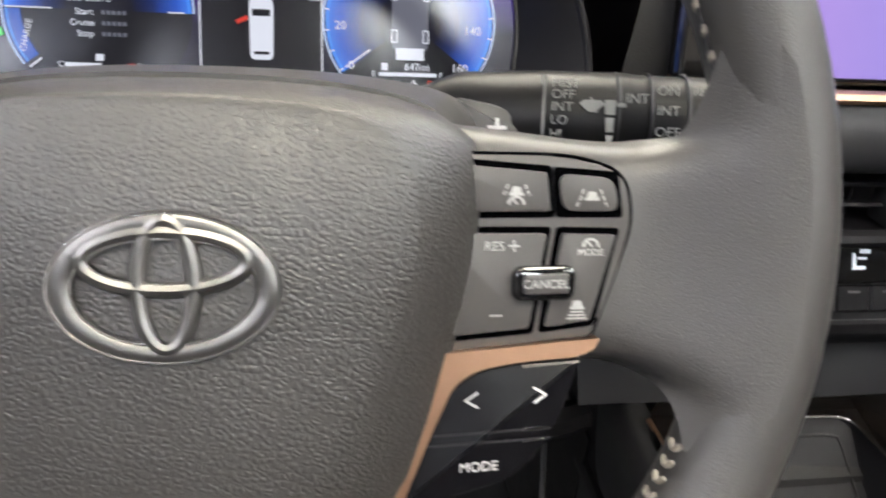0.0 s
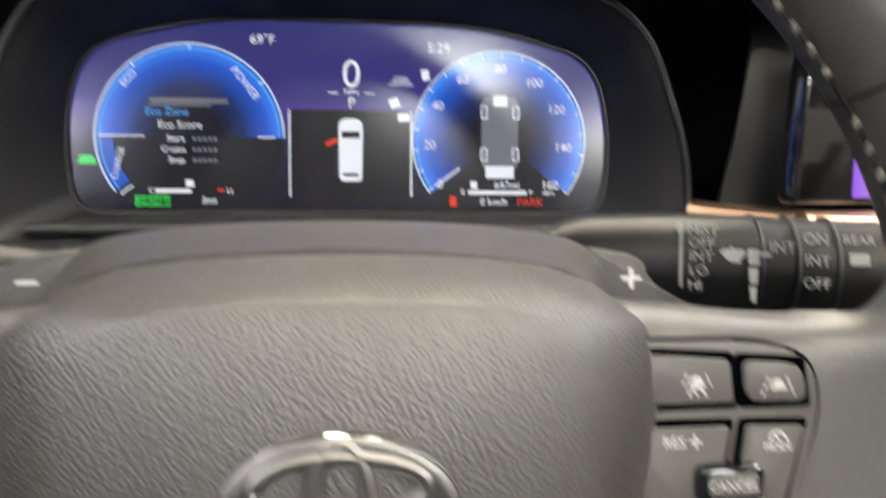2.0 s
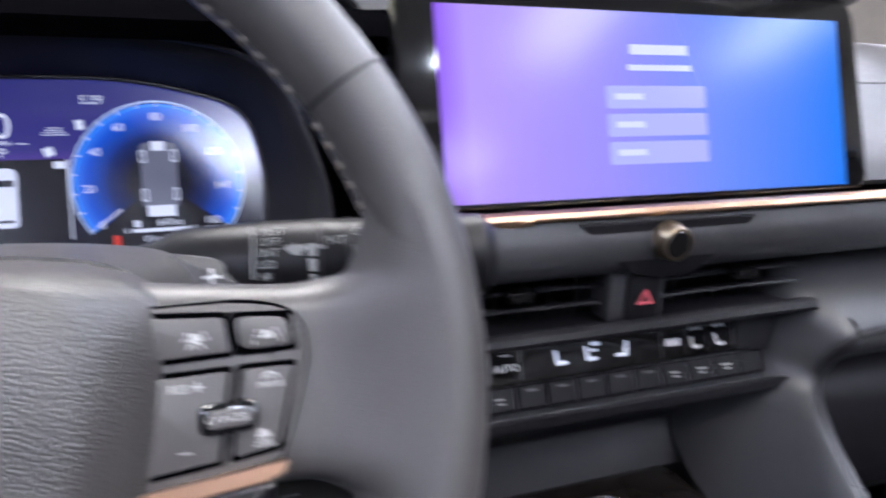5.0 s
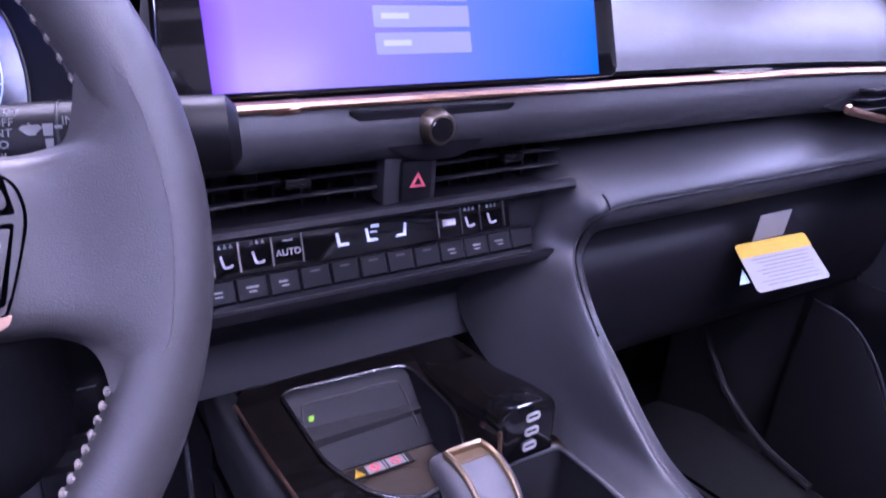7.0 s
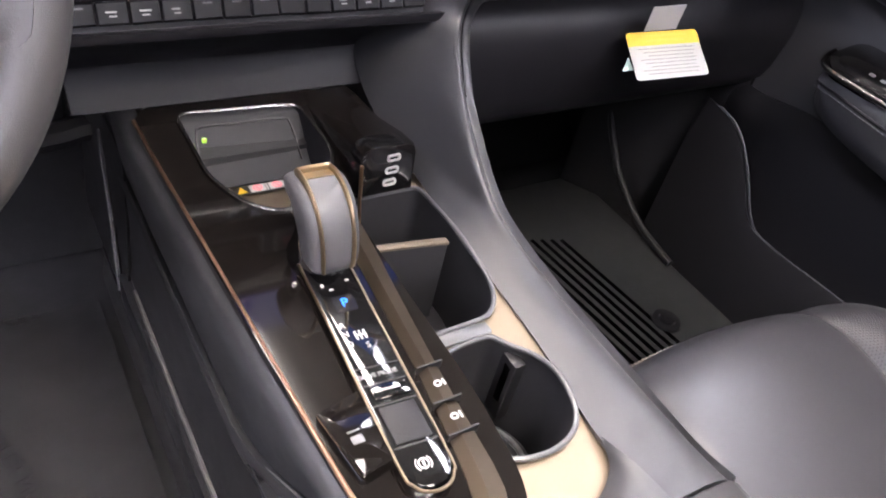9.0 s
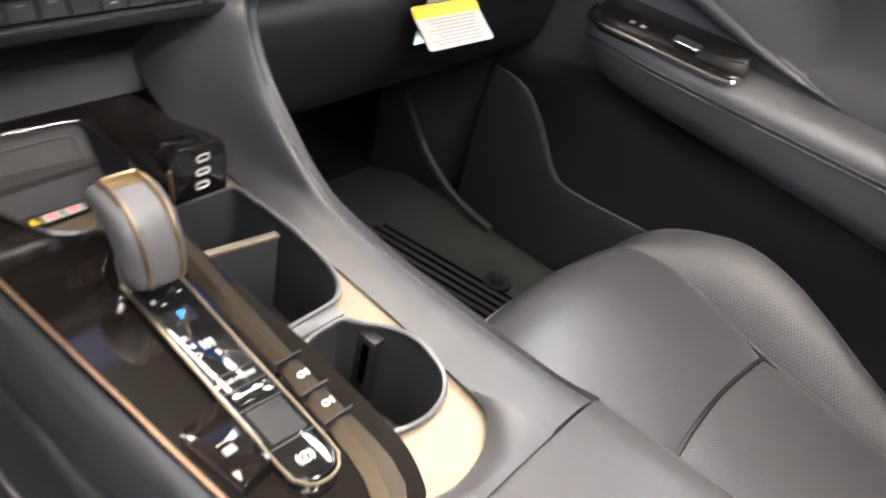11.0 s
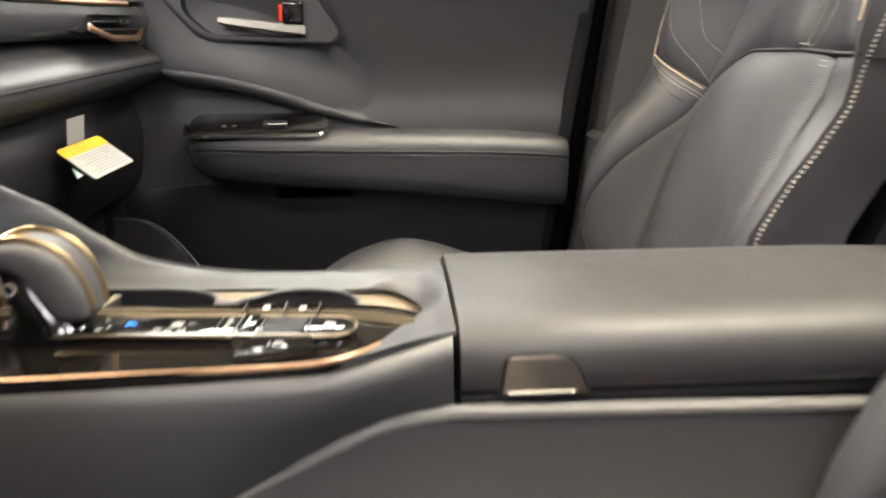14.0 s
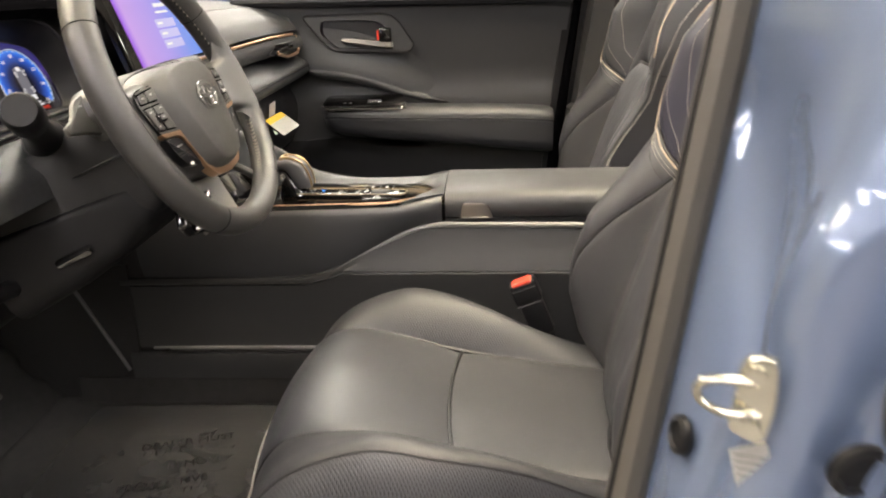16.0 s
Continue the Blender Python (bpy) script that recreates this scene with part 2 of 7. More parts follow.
def ramp_glow(name, axis, stops, strength=1.0, radial=None):
    """A display picture whose light runs along one axis of the object, or out from a point of it."""
    m = glow(name, (1, 1, 1), strength)
    nt = m.node_tree
    tc = nt.nodes.new("ShaderNodeTexCoord")
    r = nt.nodes.new("ShaderNodeValToRGB")
    while len(r.color_ramp.elements) < len(stops):
        r.color_ramp.elements.new(0.5)
    for e, (p, c) in zip(r.color_ramp.elements, stops):
        e.position, e.color = p, (*c, 1)
    if radial:
        cx, cy, r0, r1 = radial
        v = nt.nodes.new("ShaderNodeVectorMath")
        v.operation = "DISTANCE"
        v.inputs[1].default_value = (cx, cy, 0)
        mp = nt.nodes.new("ShaderNodeVectorMath")
        mp.operation = "MULTIPLY"
        mp.inputs[1].default_value = (1, 1, 0)
        nt.links.new(tc.outputs["Object"], mp.inputs[0])
        nt.links.new(mp.outputs[0], v.inputs[0])
        src = v.outputs["Value"]
    else:
        s = nt.nodes.new("ShaderNodeSeparateXYZ")
        nt.links.new(tc.outputs["Object"], s.inputs[0])
        src = s.outputs[axis[0]]
        r0, r1 = axis[1:]
    mr = nt.nodes.new("ShaderNodeMapRange")
    mr.inputs["From Min"].default_value, mr.inputs["From Max"].default_value = r0, r1
    nt.links.new(src, mr.inputs["Value"])
    nt.links.new(mr.outputs[0], r.inputs[0])
    nt.links.new(r.outputs[0], nt.nodes["Principled BSDF"].inputs["Emission Color"])
    return m


G_WHITE = glow("screen_white", (0.95, 0.97, 1.0), 1.0)
G_DIM = glow("screen_grey", (0.35, 0.36, 0.42), 0.5)
G_GREEN = glow("screen_green", (0.05, 0.9, 0.12), 0.9)
G_RED = glow("screen_red", (0.95, 0.06, 0.03), 0.9)
G_BLUE = glow("screen_blue", (0.1, 0.45, 1.0), 1.0)
G_BLACK = glow("screen_black", (0.003, 0.003, 0.006), 1.0)
G_ARC = glow("screen_arc", (0.6, 0.75, 1.0), 1.0)
G_LED = glow("green_led", (0.5, 0.95, 0.05), 1.2)
G_P = glow("blue_park_letter", (0.05, 0.3, 1.0), 3.0)


# ---- building helpers ----
def smooth(bm, angle=35):
    for fc in bm.faces:
        fc.smooth = True
    lim = radians(angle)
    for e in bm.edges:
        if len(e.link_faces) == 2 and e.calc_face_angle(0) > lim:
            e.smooth = False


def thing(name, label, category, at=(0, 0, 0), group="", kind=""):
    ob = new(name)
    ob.empty_display_size = 0.02
    ob.location = at
    return tagged(ob, label, category, group, kind)


def part(name, bm, material, parent, label="", m=None, angle=35, sub=0):
    """Links bm as one mesh under parent; m places it in the world."""
    bmesh.ops.recalc_face_normals(bm, faces=bm.faces)
    smooth(bm, angle)
    me = bpy.data.meshes.new(name)
    bm.to_mesh(me)
    bm.free()
    me.materials.append(material)
    ob = new(name, me)
    mw = m or Matrix()
    if parent is not None:
        ob.parent = parent
        base = Matrix.Identity(4)
        p = parent
        while p is not None:
            base = p.matrix_basis @ base
            p = p.parent
        ob.matrix_basis = base.inverted() @ mw
    else:
        ob.matrix_basis = mw
    if sub:
        md = ob.modifiers.new("smooth", "SUBSURF")
        md.levels = md.render_levels = sub
    if label:
        ob["label"] = label
    return ob


def each(name, bm, material, parent, label="", m=None):
    """Links every separate piece of bm as a part of its own."""
    seen, todo = set(), list(bm.verts)
    for v0 in todo:
        if v0 in seen:
            continue
        stack, piece = [v0], []
        seen.add(v0)
        while stack:
            v = stack.pop()
            piece.append(v)
            for e in v.link_edges:
                o = e.other_vert(v)
                if o not in seen:
                    seen.add(o)
                    stack.append(o)
        nb = bmesh.new()
        mp = {v: nb.verts.new(v.co) for v in piece}
        for f in {f for v in piece for f in v.link_faces}:
            nb.faces.new([mp[v] for v in f.verts])
        part(name, nb, material, parent, label, m)
    bm.free()


def box(c, s, bevel=0.0, seg=2, bm=None):
    bm = bm or bmesh.new()
    r = bmesh.ops.create_cube(bm, size=1.0, matrix=Matrix.Translation(c) @ Matrix.Diagonal((*s, 1)))
    if bevel:
        es = list({e for v in r["verts"] for e in v.link_edges})
        bmesh.ops.bevel(bm, geom=es, offset=bevel, segments=seg, affect="EDGES", profile=0.5)
    return bm


def rounded(pts, r, n=5):
    """A closed outline with its corners rounded."""
    out = []
    k = len(pts)
    rs = r if isinstance(r, (list, tuple)) else [r] * k
    for i in range(k):
        if rs[i] < 1e-6:
            out.append(tuple(pts[i]))
            continue
        p, a, b = Vector(pts[i]), Vector(pts[i - 1]), Vector(pts[(i + 1) % k])
        da, db = (a - p), (b - p)
        q = min(rs[i], da.length * 0.48, db.length * 0.48)
        s, e = p + da.normalized() * q, p + db.normalized() * q
        for j in range(n + 1):
            u = j / n
            out.append((s * (1 - u) ** 2 + p * 2 * u * (1 - u) + e * u * u)[:])
    return out


def plate(outline, z0, z1, bevel=0.0, seg=2, bm=None):
    """An outline in x, y made solid from z0 to z1 (z1 the upper face), its upper edge rounded by bevel."""
    bm = bm or bmesh.new()
    vs = [bm.verts.new((x, y, z0)) for x, y in outline]
    if len(outline) > 2:
        area = sum(outline[i - 1][0] * outline[i][1] - outline[i][0] * outline[i - 1][1] for i in range(len(outline)))
        if area < 0:
            vs.reverse()
    f = bm.faces.new(vs)
    r = bmesh.ops.extrude_face_region(bm, geom=[f])
    top = [v for v in r["geom"] if isinstance(v, bmesh.types.BMVert)]
    for v in top:
        v.co.z = z1
    if bevel:
        tf = [x for x in r["geom"] if isinstance(x, bmesh.types.BMFace)]
        es = list({e for fc in tf for e in fc.edges})
        bmesh.ops.bevel(bm, geom=es, offset=bevel, segments=seg, affect="EDGES", profile=0.5)
    return bm


def ring_plate(outer, inner, z0, z1, bm=None):
    """A flat ring between two outlines of the same number of points."""
    bm = bm or bmesh.new()
    n = len(outer)
    loops = [[bm.verts.new((x, y, z)) for x, y in o] for o, z in ((outer, z0), (outer, z1), (inner, z1), (inner, z0))]
    for a in range(4):
        A, B = loops[a], loops[(a + 1) % 4]
        for i in range(n):
            j = (i + 1) % n
            bm.faces.new((A[i], A[j], B[j], B[i]))
    return bm


def loft(sections, closed=True, caps=True, bm=None):
    bm = bm or bmesh.new()
    rows = [[bm.verts.new(p) for p in s] for s in sections]
    n = len(rows[0])
    for A, B in zip(rows, rows[1:]):
        for i in range(n if closed else n - 1):
            j = (i + 1) % n
            bm.faces.new((A[i], A[j], B[j], B[i]))
    if caps and closed:
        bm.faces.new(rows[0])
        bm.faces.new(rows[-1][::-1])
    return bm


def curve(pts, n=8):
    """Catmull-Rom through pts."""
    P = [Vector(p) for p in pts]
    P = [P[0] * 2 - P[1]] + P + [P[-1] * 2 - P[-2]]
    out = []
    for i in range(1, len(P) - 2):
        a, b, c, d = P[i - 1:i + 3]
        for j in range(n):
            u = j / n
            out.append(0.5 * ((2 * b) + (c - a) * u + (2 * a - 5 * b + 4 * c - d) * u * u + (3 * b - a - 3 * c + d) * u ** 3))
    out.append(P[-2])
    return out


def tube(pts, r, n=10, closed=False, flat=1.0, up=None, bm=None, caps=True):
    """A round or flattened bar along pts."""
    bm = bm or bmesh.new()
    P = [Vector(p) for p in pts]
    rows = []
    k = len(P)
    ref = Vector(up) if up else None
    for i in range(k):
        a = P[(i - 1) % k] if (closed or i) else P[0]
        b = P[(i + 1) % k] if (closed or i < k - 1) else P[-1]
        t = (b - a).normalized()
        if ref is None:
            ref = Vector((0, 0, 1)) if abs(t.z) < 0.9 else Vector((1, 0, 0))
        s = t.cross(ref).normalized()
        u = s.cross(t).normalized()
        if not up:
            ref = u
        rad = r[i] if isinstance(r, (list, tuple)) else r
        rows.append([bm.verts.new(P[i] + s * math.cos(2 * math.pi * j / n) * rad + u * math.sin(2 * math.pi * j / n) * rad * flat) for j in range(n)])
    for i in range(k if closed else k - 1):
        A, B = rows[i], rows[(i + 1) % k]
        for j in range(n):
            l = (j + 1) % n
            bm.faces.new((A[j], A[l], B[l], B[j]))
    if not closed and caps:
        bm.faces.new(rows[0][::-1])
        bm.faces.new(rows[-1])
    return bm


def sheet(fn, us, vs, thick=0.0, bm=None):
    """A surface fn(u, v) over the grid us x vs, with thickness along its normals."""
    bm = bm or bmesh.new()
    g = [[bm.verts.new(fn(u, v)) for v in vs] for u in us]
    for i in range(len(us) - 1):
        for j in range(len(vs) - 1):
            bm.faces.new((g[i][j], g[i + 1][j], g[i + 1][j + 1], g[i][j + 1]))
    if thick:
        bmesh.ops.recalc_face_normals(bm, faces=bm.faces)
        bmesh.ops.solidify(bm, geom=list(bm.faces), thickness=thick)
    return bm


def ellipse(cx, cy, a, b, n=40, t0=0.0, t1=360.0):
    full = abs(t1 - t0) >= 359.9
    k = n if full else n + 1
    return [(cx + a * math.cos(radians(t0 + (t1 - t0) * i / n)), cy + b * math.sin(radians(t0 + (t1 - t0) * i / n))) for i in range(k)]


def arc_band(cx, cy, r0, r1, t0, t1, z0, z1, n=40, bm=None):
    o = ellipse(cx, cy, r1, r1, n, t0, t1)
    i = ellipse(cx, cy, r0, r0, n, t0, t1)
    return plate(o + i[::-1], z0, z1, bm=bm) if abs(t1 - t0) < 359 else ring_plate(o, i, z0, z1, bm=bm)


def words(text, size, depth=0.0003, align="CENTER", spin=0.0, at=(0, 0, 0), bm=None, squeeze=1.0):
    """Lettering with the built-in font as a mesh in x, y."""
    cu = bpy.data.curves.new("lettering", "FONT")
    cu.body, cu.size, cu.extrude, cu.align_x, cu.align_y = text, size, depth, align, "CENTER"
    cu.resolution_u = 3
    ob = bpy.data.objects.new("lettering", cu)
    me = bpy.data.meshes.new_from_object(ob)
    bm = bm or bmesh.new()
    k = len(bm.verts)
    bm.from_mesh(me)
    bm.verts.ensure_lookup_table()
    t = Matrix.Translation(at) @ Matrix.Rotation(radians(spin), 4, "Z") @ Matrix.Diagonal((squeeze, 1, 1, 1))
    bmesh.ops.transform(bm, matrix=t, verts=bm.verts[k:])
    bpy.data.objects.remove(ob)
    bpy.data.meshes.remove(me)
    bpy.data.curves.remove(cu)
    return bm


def bar(x, y, w, h, z0, z1, bm=None, spin=0.0):
    c, s = math.cos(radians(spin)), math.sin(radians(spin))
    pts = [(x + c * a - s * b, y + s * a + c * b) for a, b in ((-w / 2, -h / 2), (w / 2, -h / 2), (w / 2, h / 2), (-w / 2, h / 2))]
    return plate(pts, z0, z1, bm=bm)


def axes(o, ex, ey):
    """A pose with its origin at o, x along ex and y near ey."""
    ex = Vector(ex).normalized()
    ez = ex.cross(Vector(ey)).normalized()
    ey = ez.cross(ex)
    m = Matrix((ex, ey, ez)).transposed().to_4x4()
    m.translation = o
    return m


def mirrored(outline):
    return [(-x, y) for x, y in outline][::-1]

def holed(outer, holes, z0, z1, bm=None):
    """A flat plate with holes through it."""
    bm = bm or bmesh.new()
    base = len(bm.faces)
    edges = []
    for loop in [outer, *holes]:
        vs = [bm.verts.new((x, y, z1)) for x, y in loop]
        edges += [bm.edges.new((vs[i - 1], vs[i])) for i in range(len(vs))]
    r = bmesh.ops.triangle_fill(bm, edges=edges, use_beauty=True)
    fs = [g for g in r["geom"] if isinstance(g, bmesh.types.BMFace)]
    bmesh.ops.recalc_face_normals(bm, faces=fs)
    ex = bmesh.ops.extrude_face_region(bm, geom=fs)
    for v in ex["geom"]:
        if isinstance(v, bmesh.types.BMVert):
            v.co.z = z0
    return bm


MID = 0.367          # the car's middle plane; the driver sits at x = 0
W = axes((0, 0.146, 0.966), (1, 0, 0), (0, math.sin(radians(23.3)), math.cos(radians(23.3))))    # steering wheel
K = axes((0, 0.3925, 0.979), (1, 0, 0), (0, math.sin(radians(19.9)), math.cos(radians(19.9))))   # instrument display

# ---- showroom ----
# All but the north wall are unseen, darkened to weaken the fill light.
ground = part("floor", box((0, 0, 0.05), (14, 14, 0.1)), TILE, None)
tagged(ground, "unseen grey polished showroom floor, darkened to cut bounced light", "floor", kind="structure")
for nm, c, s in (("wall_north", (0, 7.05, 1.9), (14.2, 0.1, 3.8)), ("wall_south", (0, -7.05, 1.9), (14.2, 0.1, 3.8)), ("wall_east", (7.05, 0, 1.9), (0.1, 14, 3.8)), ("wall_west", (-7.05, 0, 1.9), (0.1, 14, 3.8))):
    tagged(part(nm, box(c, s), WALLP if nm == "wall_north" else DARKWALL, None), "cream painted showroom wall" if nm == "wall_north" else "unseen showroom wall, darkened to cut bounced light", "wall", kind="structure")
tagged(part("ceiling", box((0, 0, 3.85), (14.2, 14.2, 0.1)), CEIL, None), "unseen grey showroom ceiling, darkened to cut bounced light", "ceiling", kind="structure")


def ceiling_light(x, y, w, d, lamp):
    t = thing("ceiling_light", "unseen ceiling light with a long white glowing diffuser", "ceiling light", (x, y, 3.8), "showroom ceiling lights")
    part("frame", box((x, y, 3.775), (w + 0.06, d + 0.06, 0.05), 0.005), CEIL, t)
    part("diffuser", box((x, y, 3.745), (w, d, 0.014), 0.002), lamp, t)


# Side rows out of view, added as fill and set in strength per side.
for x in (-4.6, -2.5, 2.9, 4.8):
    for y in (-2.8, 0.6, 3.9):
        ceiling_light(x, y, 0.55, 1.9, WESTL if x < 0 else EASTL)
# Two more added at the rear to brighten reflections on the wheel.
for x, lamp in ((-2.2, LAMP), (3.0, SPOT)):
    ceiling_light(x, -5.6, 1.6, 0.5, lamp)
ceiling_light(0.75, -4.6, 0.8, 0.6, SPOT)
for x in (-0.2, 0.95):
    for y in (-1.2, 2.6):
        ceiling_light(x, y, 0.55, 1.9, WARM)

# ---- car shell ----
tagged(part("carpet", box((MID, 0.0, 0.395), (1.36, 1.7, 0.03), 0.005), CARPET, None), "black carpet of the car's floor", "carpet", kind="structure")
tagged(part("firewall", box((MID, 0.86, 0.7), (1.5, 0.06, 0.72), 0.02), DARK, None), "dark footwell bulkhead under the dashboard", "bulkhead", kind="structure")
# The roof is unseen; its glazed opening is added to admit overhead light.
rf = tagged(part("roof", holed(rounded([(-0.21, 0.05), (0.944, 0.05), (0.944, -1.75), (-0.21, -1.75)], 0.05), [rounded([(-0.09, -0.08), (0.824, -0.08), (0.824, -1.15), (-0.09, -1.15)], 0.05)], 1.47, 1.53), LINER, None), "unseen grey headliner, opened to let overhead light in", "roof", kind="structure")
rg_ = tagged(part("roof_light_pane", box((MID, -0.615, 1.525), (0.91, 1.07, 0.005)), GLASS, None), "unseen clear roof pane, added to let overhead light in", "window", kind="structure")
rg_.visible_shadow = False
# Plain box added to keep the rear of the cabin dark.
tagged(part("rear_wall", box((MID, -1.45, 0.75), (1.4, 0.1, 0.75), 0.03), DARK, None), "plain dark box closing off the unseen rear bench", "bench", kind="structure")
for nm, sx in (("pillar_left", -1), ("pillar_right", 1)):
    a = [(MID + sx * 0.70, 1.0, 1.04), (MID + sx * 0.66, 0.55, 1.26), (MID + sx * 0.60, 0.1, 1.45), (MID + sx * 0.58, -0.1, 1.5)]
    tagged(part(nm, tube(curve(a, 6), 0.045, 10, flat=0.7), HARD, None), "dark trimmed windscreen pillar", "pillar", kind="structure")


def windscreen(u, v):
    y = 1.02 - 0.95 * v
    half = 0.70 - 0.11 * v
    return (MID + u * half, y - 0.07 * u * u, 1.055 + 0.43 * v)


ws = part("windscreen", sheet(windscreen, [i / 8 for i in range(-8, 9)], [i / 6 for i in range(7)], 0.005), GLASS, None)
tagged(ws, "clear sloping windscreen above the dashboard", "windscreen", kind="structure")
ws.visible_shadow = False
sg = part("side_window", sheet(lambda u, v: (1.055 - 0.13 * v, -0.45 + 0.95 * u * (1 - 0.35 * v), 1.02 + 0.42 * v), [0, 0.25, 0.5, 0.75, 1], [0, 0.5, 1], 0.004), GLASS, None)
tagged(sg, "clear passenger door window", "window", kind="structure")
sg.visible_shadow = False

# ---- dashboard ----
dash = thing("dashboard", "dark soft-touch dashboard with copper trim and gloss black top", "dashboard", (MID, 0.35, 0.9))


def strip_profile(prof, x0, x1, n=2, thick=0.006, bend=lambda x: 0.0, lift=lambda x: 0.0):
    pr = curve([(0, y, z) for y, z in prof], 4)
    xs = [x0 + (x1 - x0) * i / n for i in range(n + 1)]
    return sheet(lambda x, k: (x, pr[k].y + bend(x), pr[k].z + lift(x)), xs, range(len(pr)), thick)


far = lambda x: 0.05 * max(0, (x - 0.75) / 0.3) ** 2 * -1
part("top_pad", strip_profile([(0.312, 0.968), (0.325, 0.985), (0.36, 1.008), (0.43, 1.03), (0.56, 1.045), (0.8, 1.05), (1.05, 1.045)], 0.535, 1.05, 8, 0.01, far), SOFT, dash, "grey padded passenger side dashboard top")
for pz, py in ((0.9995, 0.348), (1.026, 0.415)):
    part("seam", tube([(x / 20, py + far(x / 20), pz) for x in range(11, 21)], 0.0016, 6), MATTE, dash)
# gloss black hood over the instruments
part("hood", strip_profile([(0.366, 1.062), (0.39, 1.0715), (0.45, 1.0798), (0.55, 1.0822), (0.75, 1.073), (1.02, 1.048)], -0.30, 0.535, 10, 0.012, lambda x: 0.0, lambda x: -0.03 * abs(x / 0.3) ** 4 if x < 0.2 else -0.006), HOODM, dash, "gloss black instrument hood")
for sx in (-1, 1):
    o = [(sx * 0.19, 0.345, 0.945), (sx * 0.205, 0.37, 1.0), (sx * 0.215, 0.40, 1.05), (sx * 0.20, 0.43, 1.088)]
    q = [(sx * 0.30 if sx < 0 else 0.225, 0.335, 0.945), (sx * 0.31 if sx < 0 else 0.23, 0.36, 1.0), (sx * 0.31 if sx < 0 else 0.235, 0.40, 1.05), (sx * 0.30 if sx < 0 else 0.235, 0.44, 1.085)]
    A, B = curve(o, 4), curve(q, 4)
    part("side_gloss", sheet(lambda u, v: A[v].lerp(B[v], u), [0, 0.5, 1], range(len(A)), 0.006), MATTE, dash)
# copper line
part("copper_trim", tube([(x, 0.289 + far(x), 0.9635) for x in [0.2 + 0.04 * i for i in range(20)]], 0.0055, 8, flat=0.62, up=(0, 0, 1)), COPPER, dash, "satin copper trim line")
part("copper_trim", tube(curve([(0.176, 0.345, 0.9475), (0.19, 0.332, 0.9495), (0.215, 0.314, 0.9535), (0.245, 0.298, 0.959), (0.275, 0.2895, 0.963)], 5), 0.0075, 8, flat=0.6, up=(0, 0, 1)), COPPER, dash)
part("copper_trim", tube(curve([(-0.175, 0.36, 0.944), (-0.2, 0.352, 0.942), (-0.25, 0.34, 0.938), (-0.34, 0.33, 0.934)], 5), 0.008, 8, flat=0.6, up=(0, 0, 1)), COPPER, dash)
# band under it
part("band", strip_profile([(0.292, 0.958), (0.287, 0.945), (0.29, 0.932), (0.302, 0.924), (0.34, 0.922)], 0.2, 1.0, 12, 0.004, far), SOFT, dash)
vp = rounded([(0.305, 0.958), (0.345, 0.922), (0.395, 0.920), (0.435, 0.957)], [0.004, 0.02, 0.02, 0.004])
VM = axes((0, 0.2862, 0), (1, 0, 0), (0, 0.0, 1))
part("knob_panel", plate(vp, -0.004, 0.0015, 0.001), DARK, dash, "darker wedge panel round the volume knob", VM)
kn = part("volume_knob", loft([[(0.3675 + r * math.cos(a), 0.288 - h, 0.945 + r * math.sin(a)) for a in [2 * math.pi * i / 28 for i in range(28)]] for r, h in ((0.0122, 0), (0.0125, 0.004), (0.0114, 0.006), (0.011, 0.0125), (0.010, 0.014))]), GOLD, dash, "champagne volume knob")
part("cap", loft([[(0.3675 + r * math.cos(a), 0.288 - h, 0.945 + r * math.sin(a)) for a in [2 * math.pi * i / 24 for i in range(24)]] for r, h in ((0.0082, 0.0141), (0.0078, 0.0148))]), GLOSS, kn)
# passenger roll, glovebox
part("glovebox", strip_profile([(0.305, 0.845), (0.300, 0.822), (0.290, 0.80), (0.290, 0.76), (0.31, 0.70), (0.40, 0.675), (0.55, 0.67)], 0.51, 1.02, 6, 0.006), DARK, dash, "dark glovebox lid under the roll")
part("glovebox_gap", tube([(0.53, 0.296, 0.806), (0.7, 0.294, 0.808), (1.0, 0.292, 0.812)], 0.0018, 6), BLACK, dash)
part("glovebox_latch", box((0.64, 0.290, 0.768), (0.05, 0.012, 0.012), 0.004), GLOSS, dash)
part("footwell_side", sheet(lambda y, z: (0.508, y, z), [0.31, 0.5, 0.84], [0.40, 0.6, 0.86], 0.006), HARD, dash, "dark footwell side under the dashboard")
part("footwell_side", sheet(lambda y, z: (1.02, y, z), [0.30, 0.5, 0.84], [0.40, 0.6, 0.90], 0.006), HARD, dash)
part("footwell_side", sheet(lambda y, z: (0.245, y, z), [0.34, 0.5, 0.84], [0.40, 0.6, 0.86], 0.006), HARD, dash)
part("toe_board", sheet(lambda x, v: (x, 0.55 + 0.25 * v, 0.41 + 0.28 * v), [-0.42, 1.03], [0, 0.4, 1.0], 0.006), CARPET, dash, "black carpeted toe board")
part("left_panel", sheet(lambda x, v: (x, 0.35 + 0.06 * v, 0.90 + 0.19 * v), [-0.5, -0.4, -0.29], [0, 0.3, 0.6, 1.0], 0.008), MATTE, dash, "black panel at the driver's door")
part("side_trim", sheet(lambda u, v: (-0.30 - 0.32 * u, 0.33 - 0.06 * u + 0.10 * v, 0.82 + 0.34 * v), [0, 0.3, 0.6, 1], [0, 0.3, 0.6, 1.0], 0.01), MATTE, dash, "black trim at the driver's door")
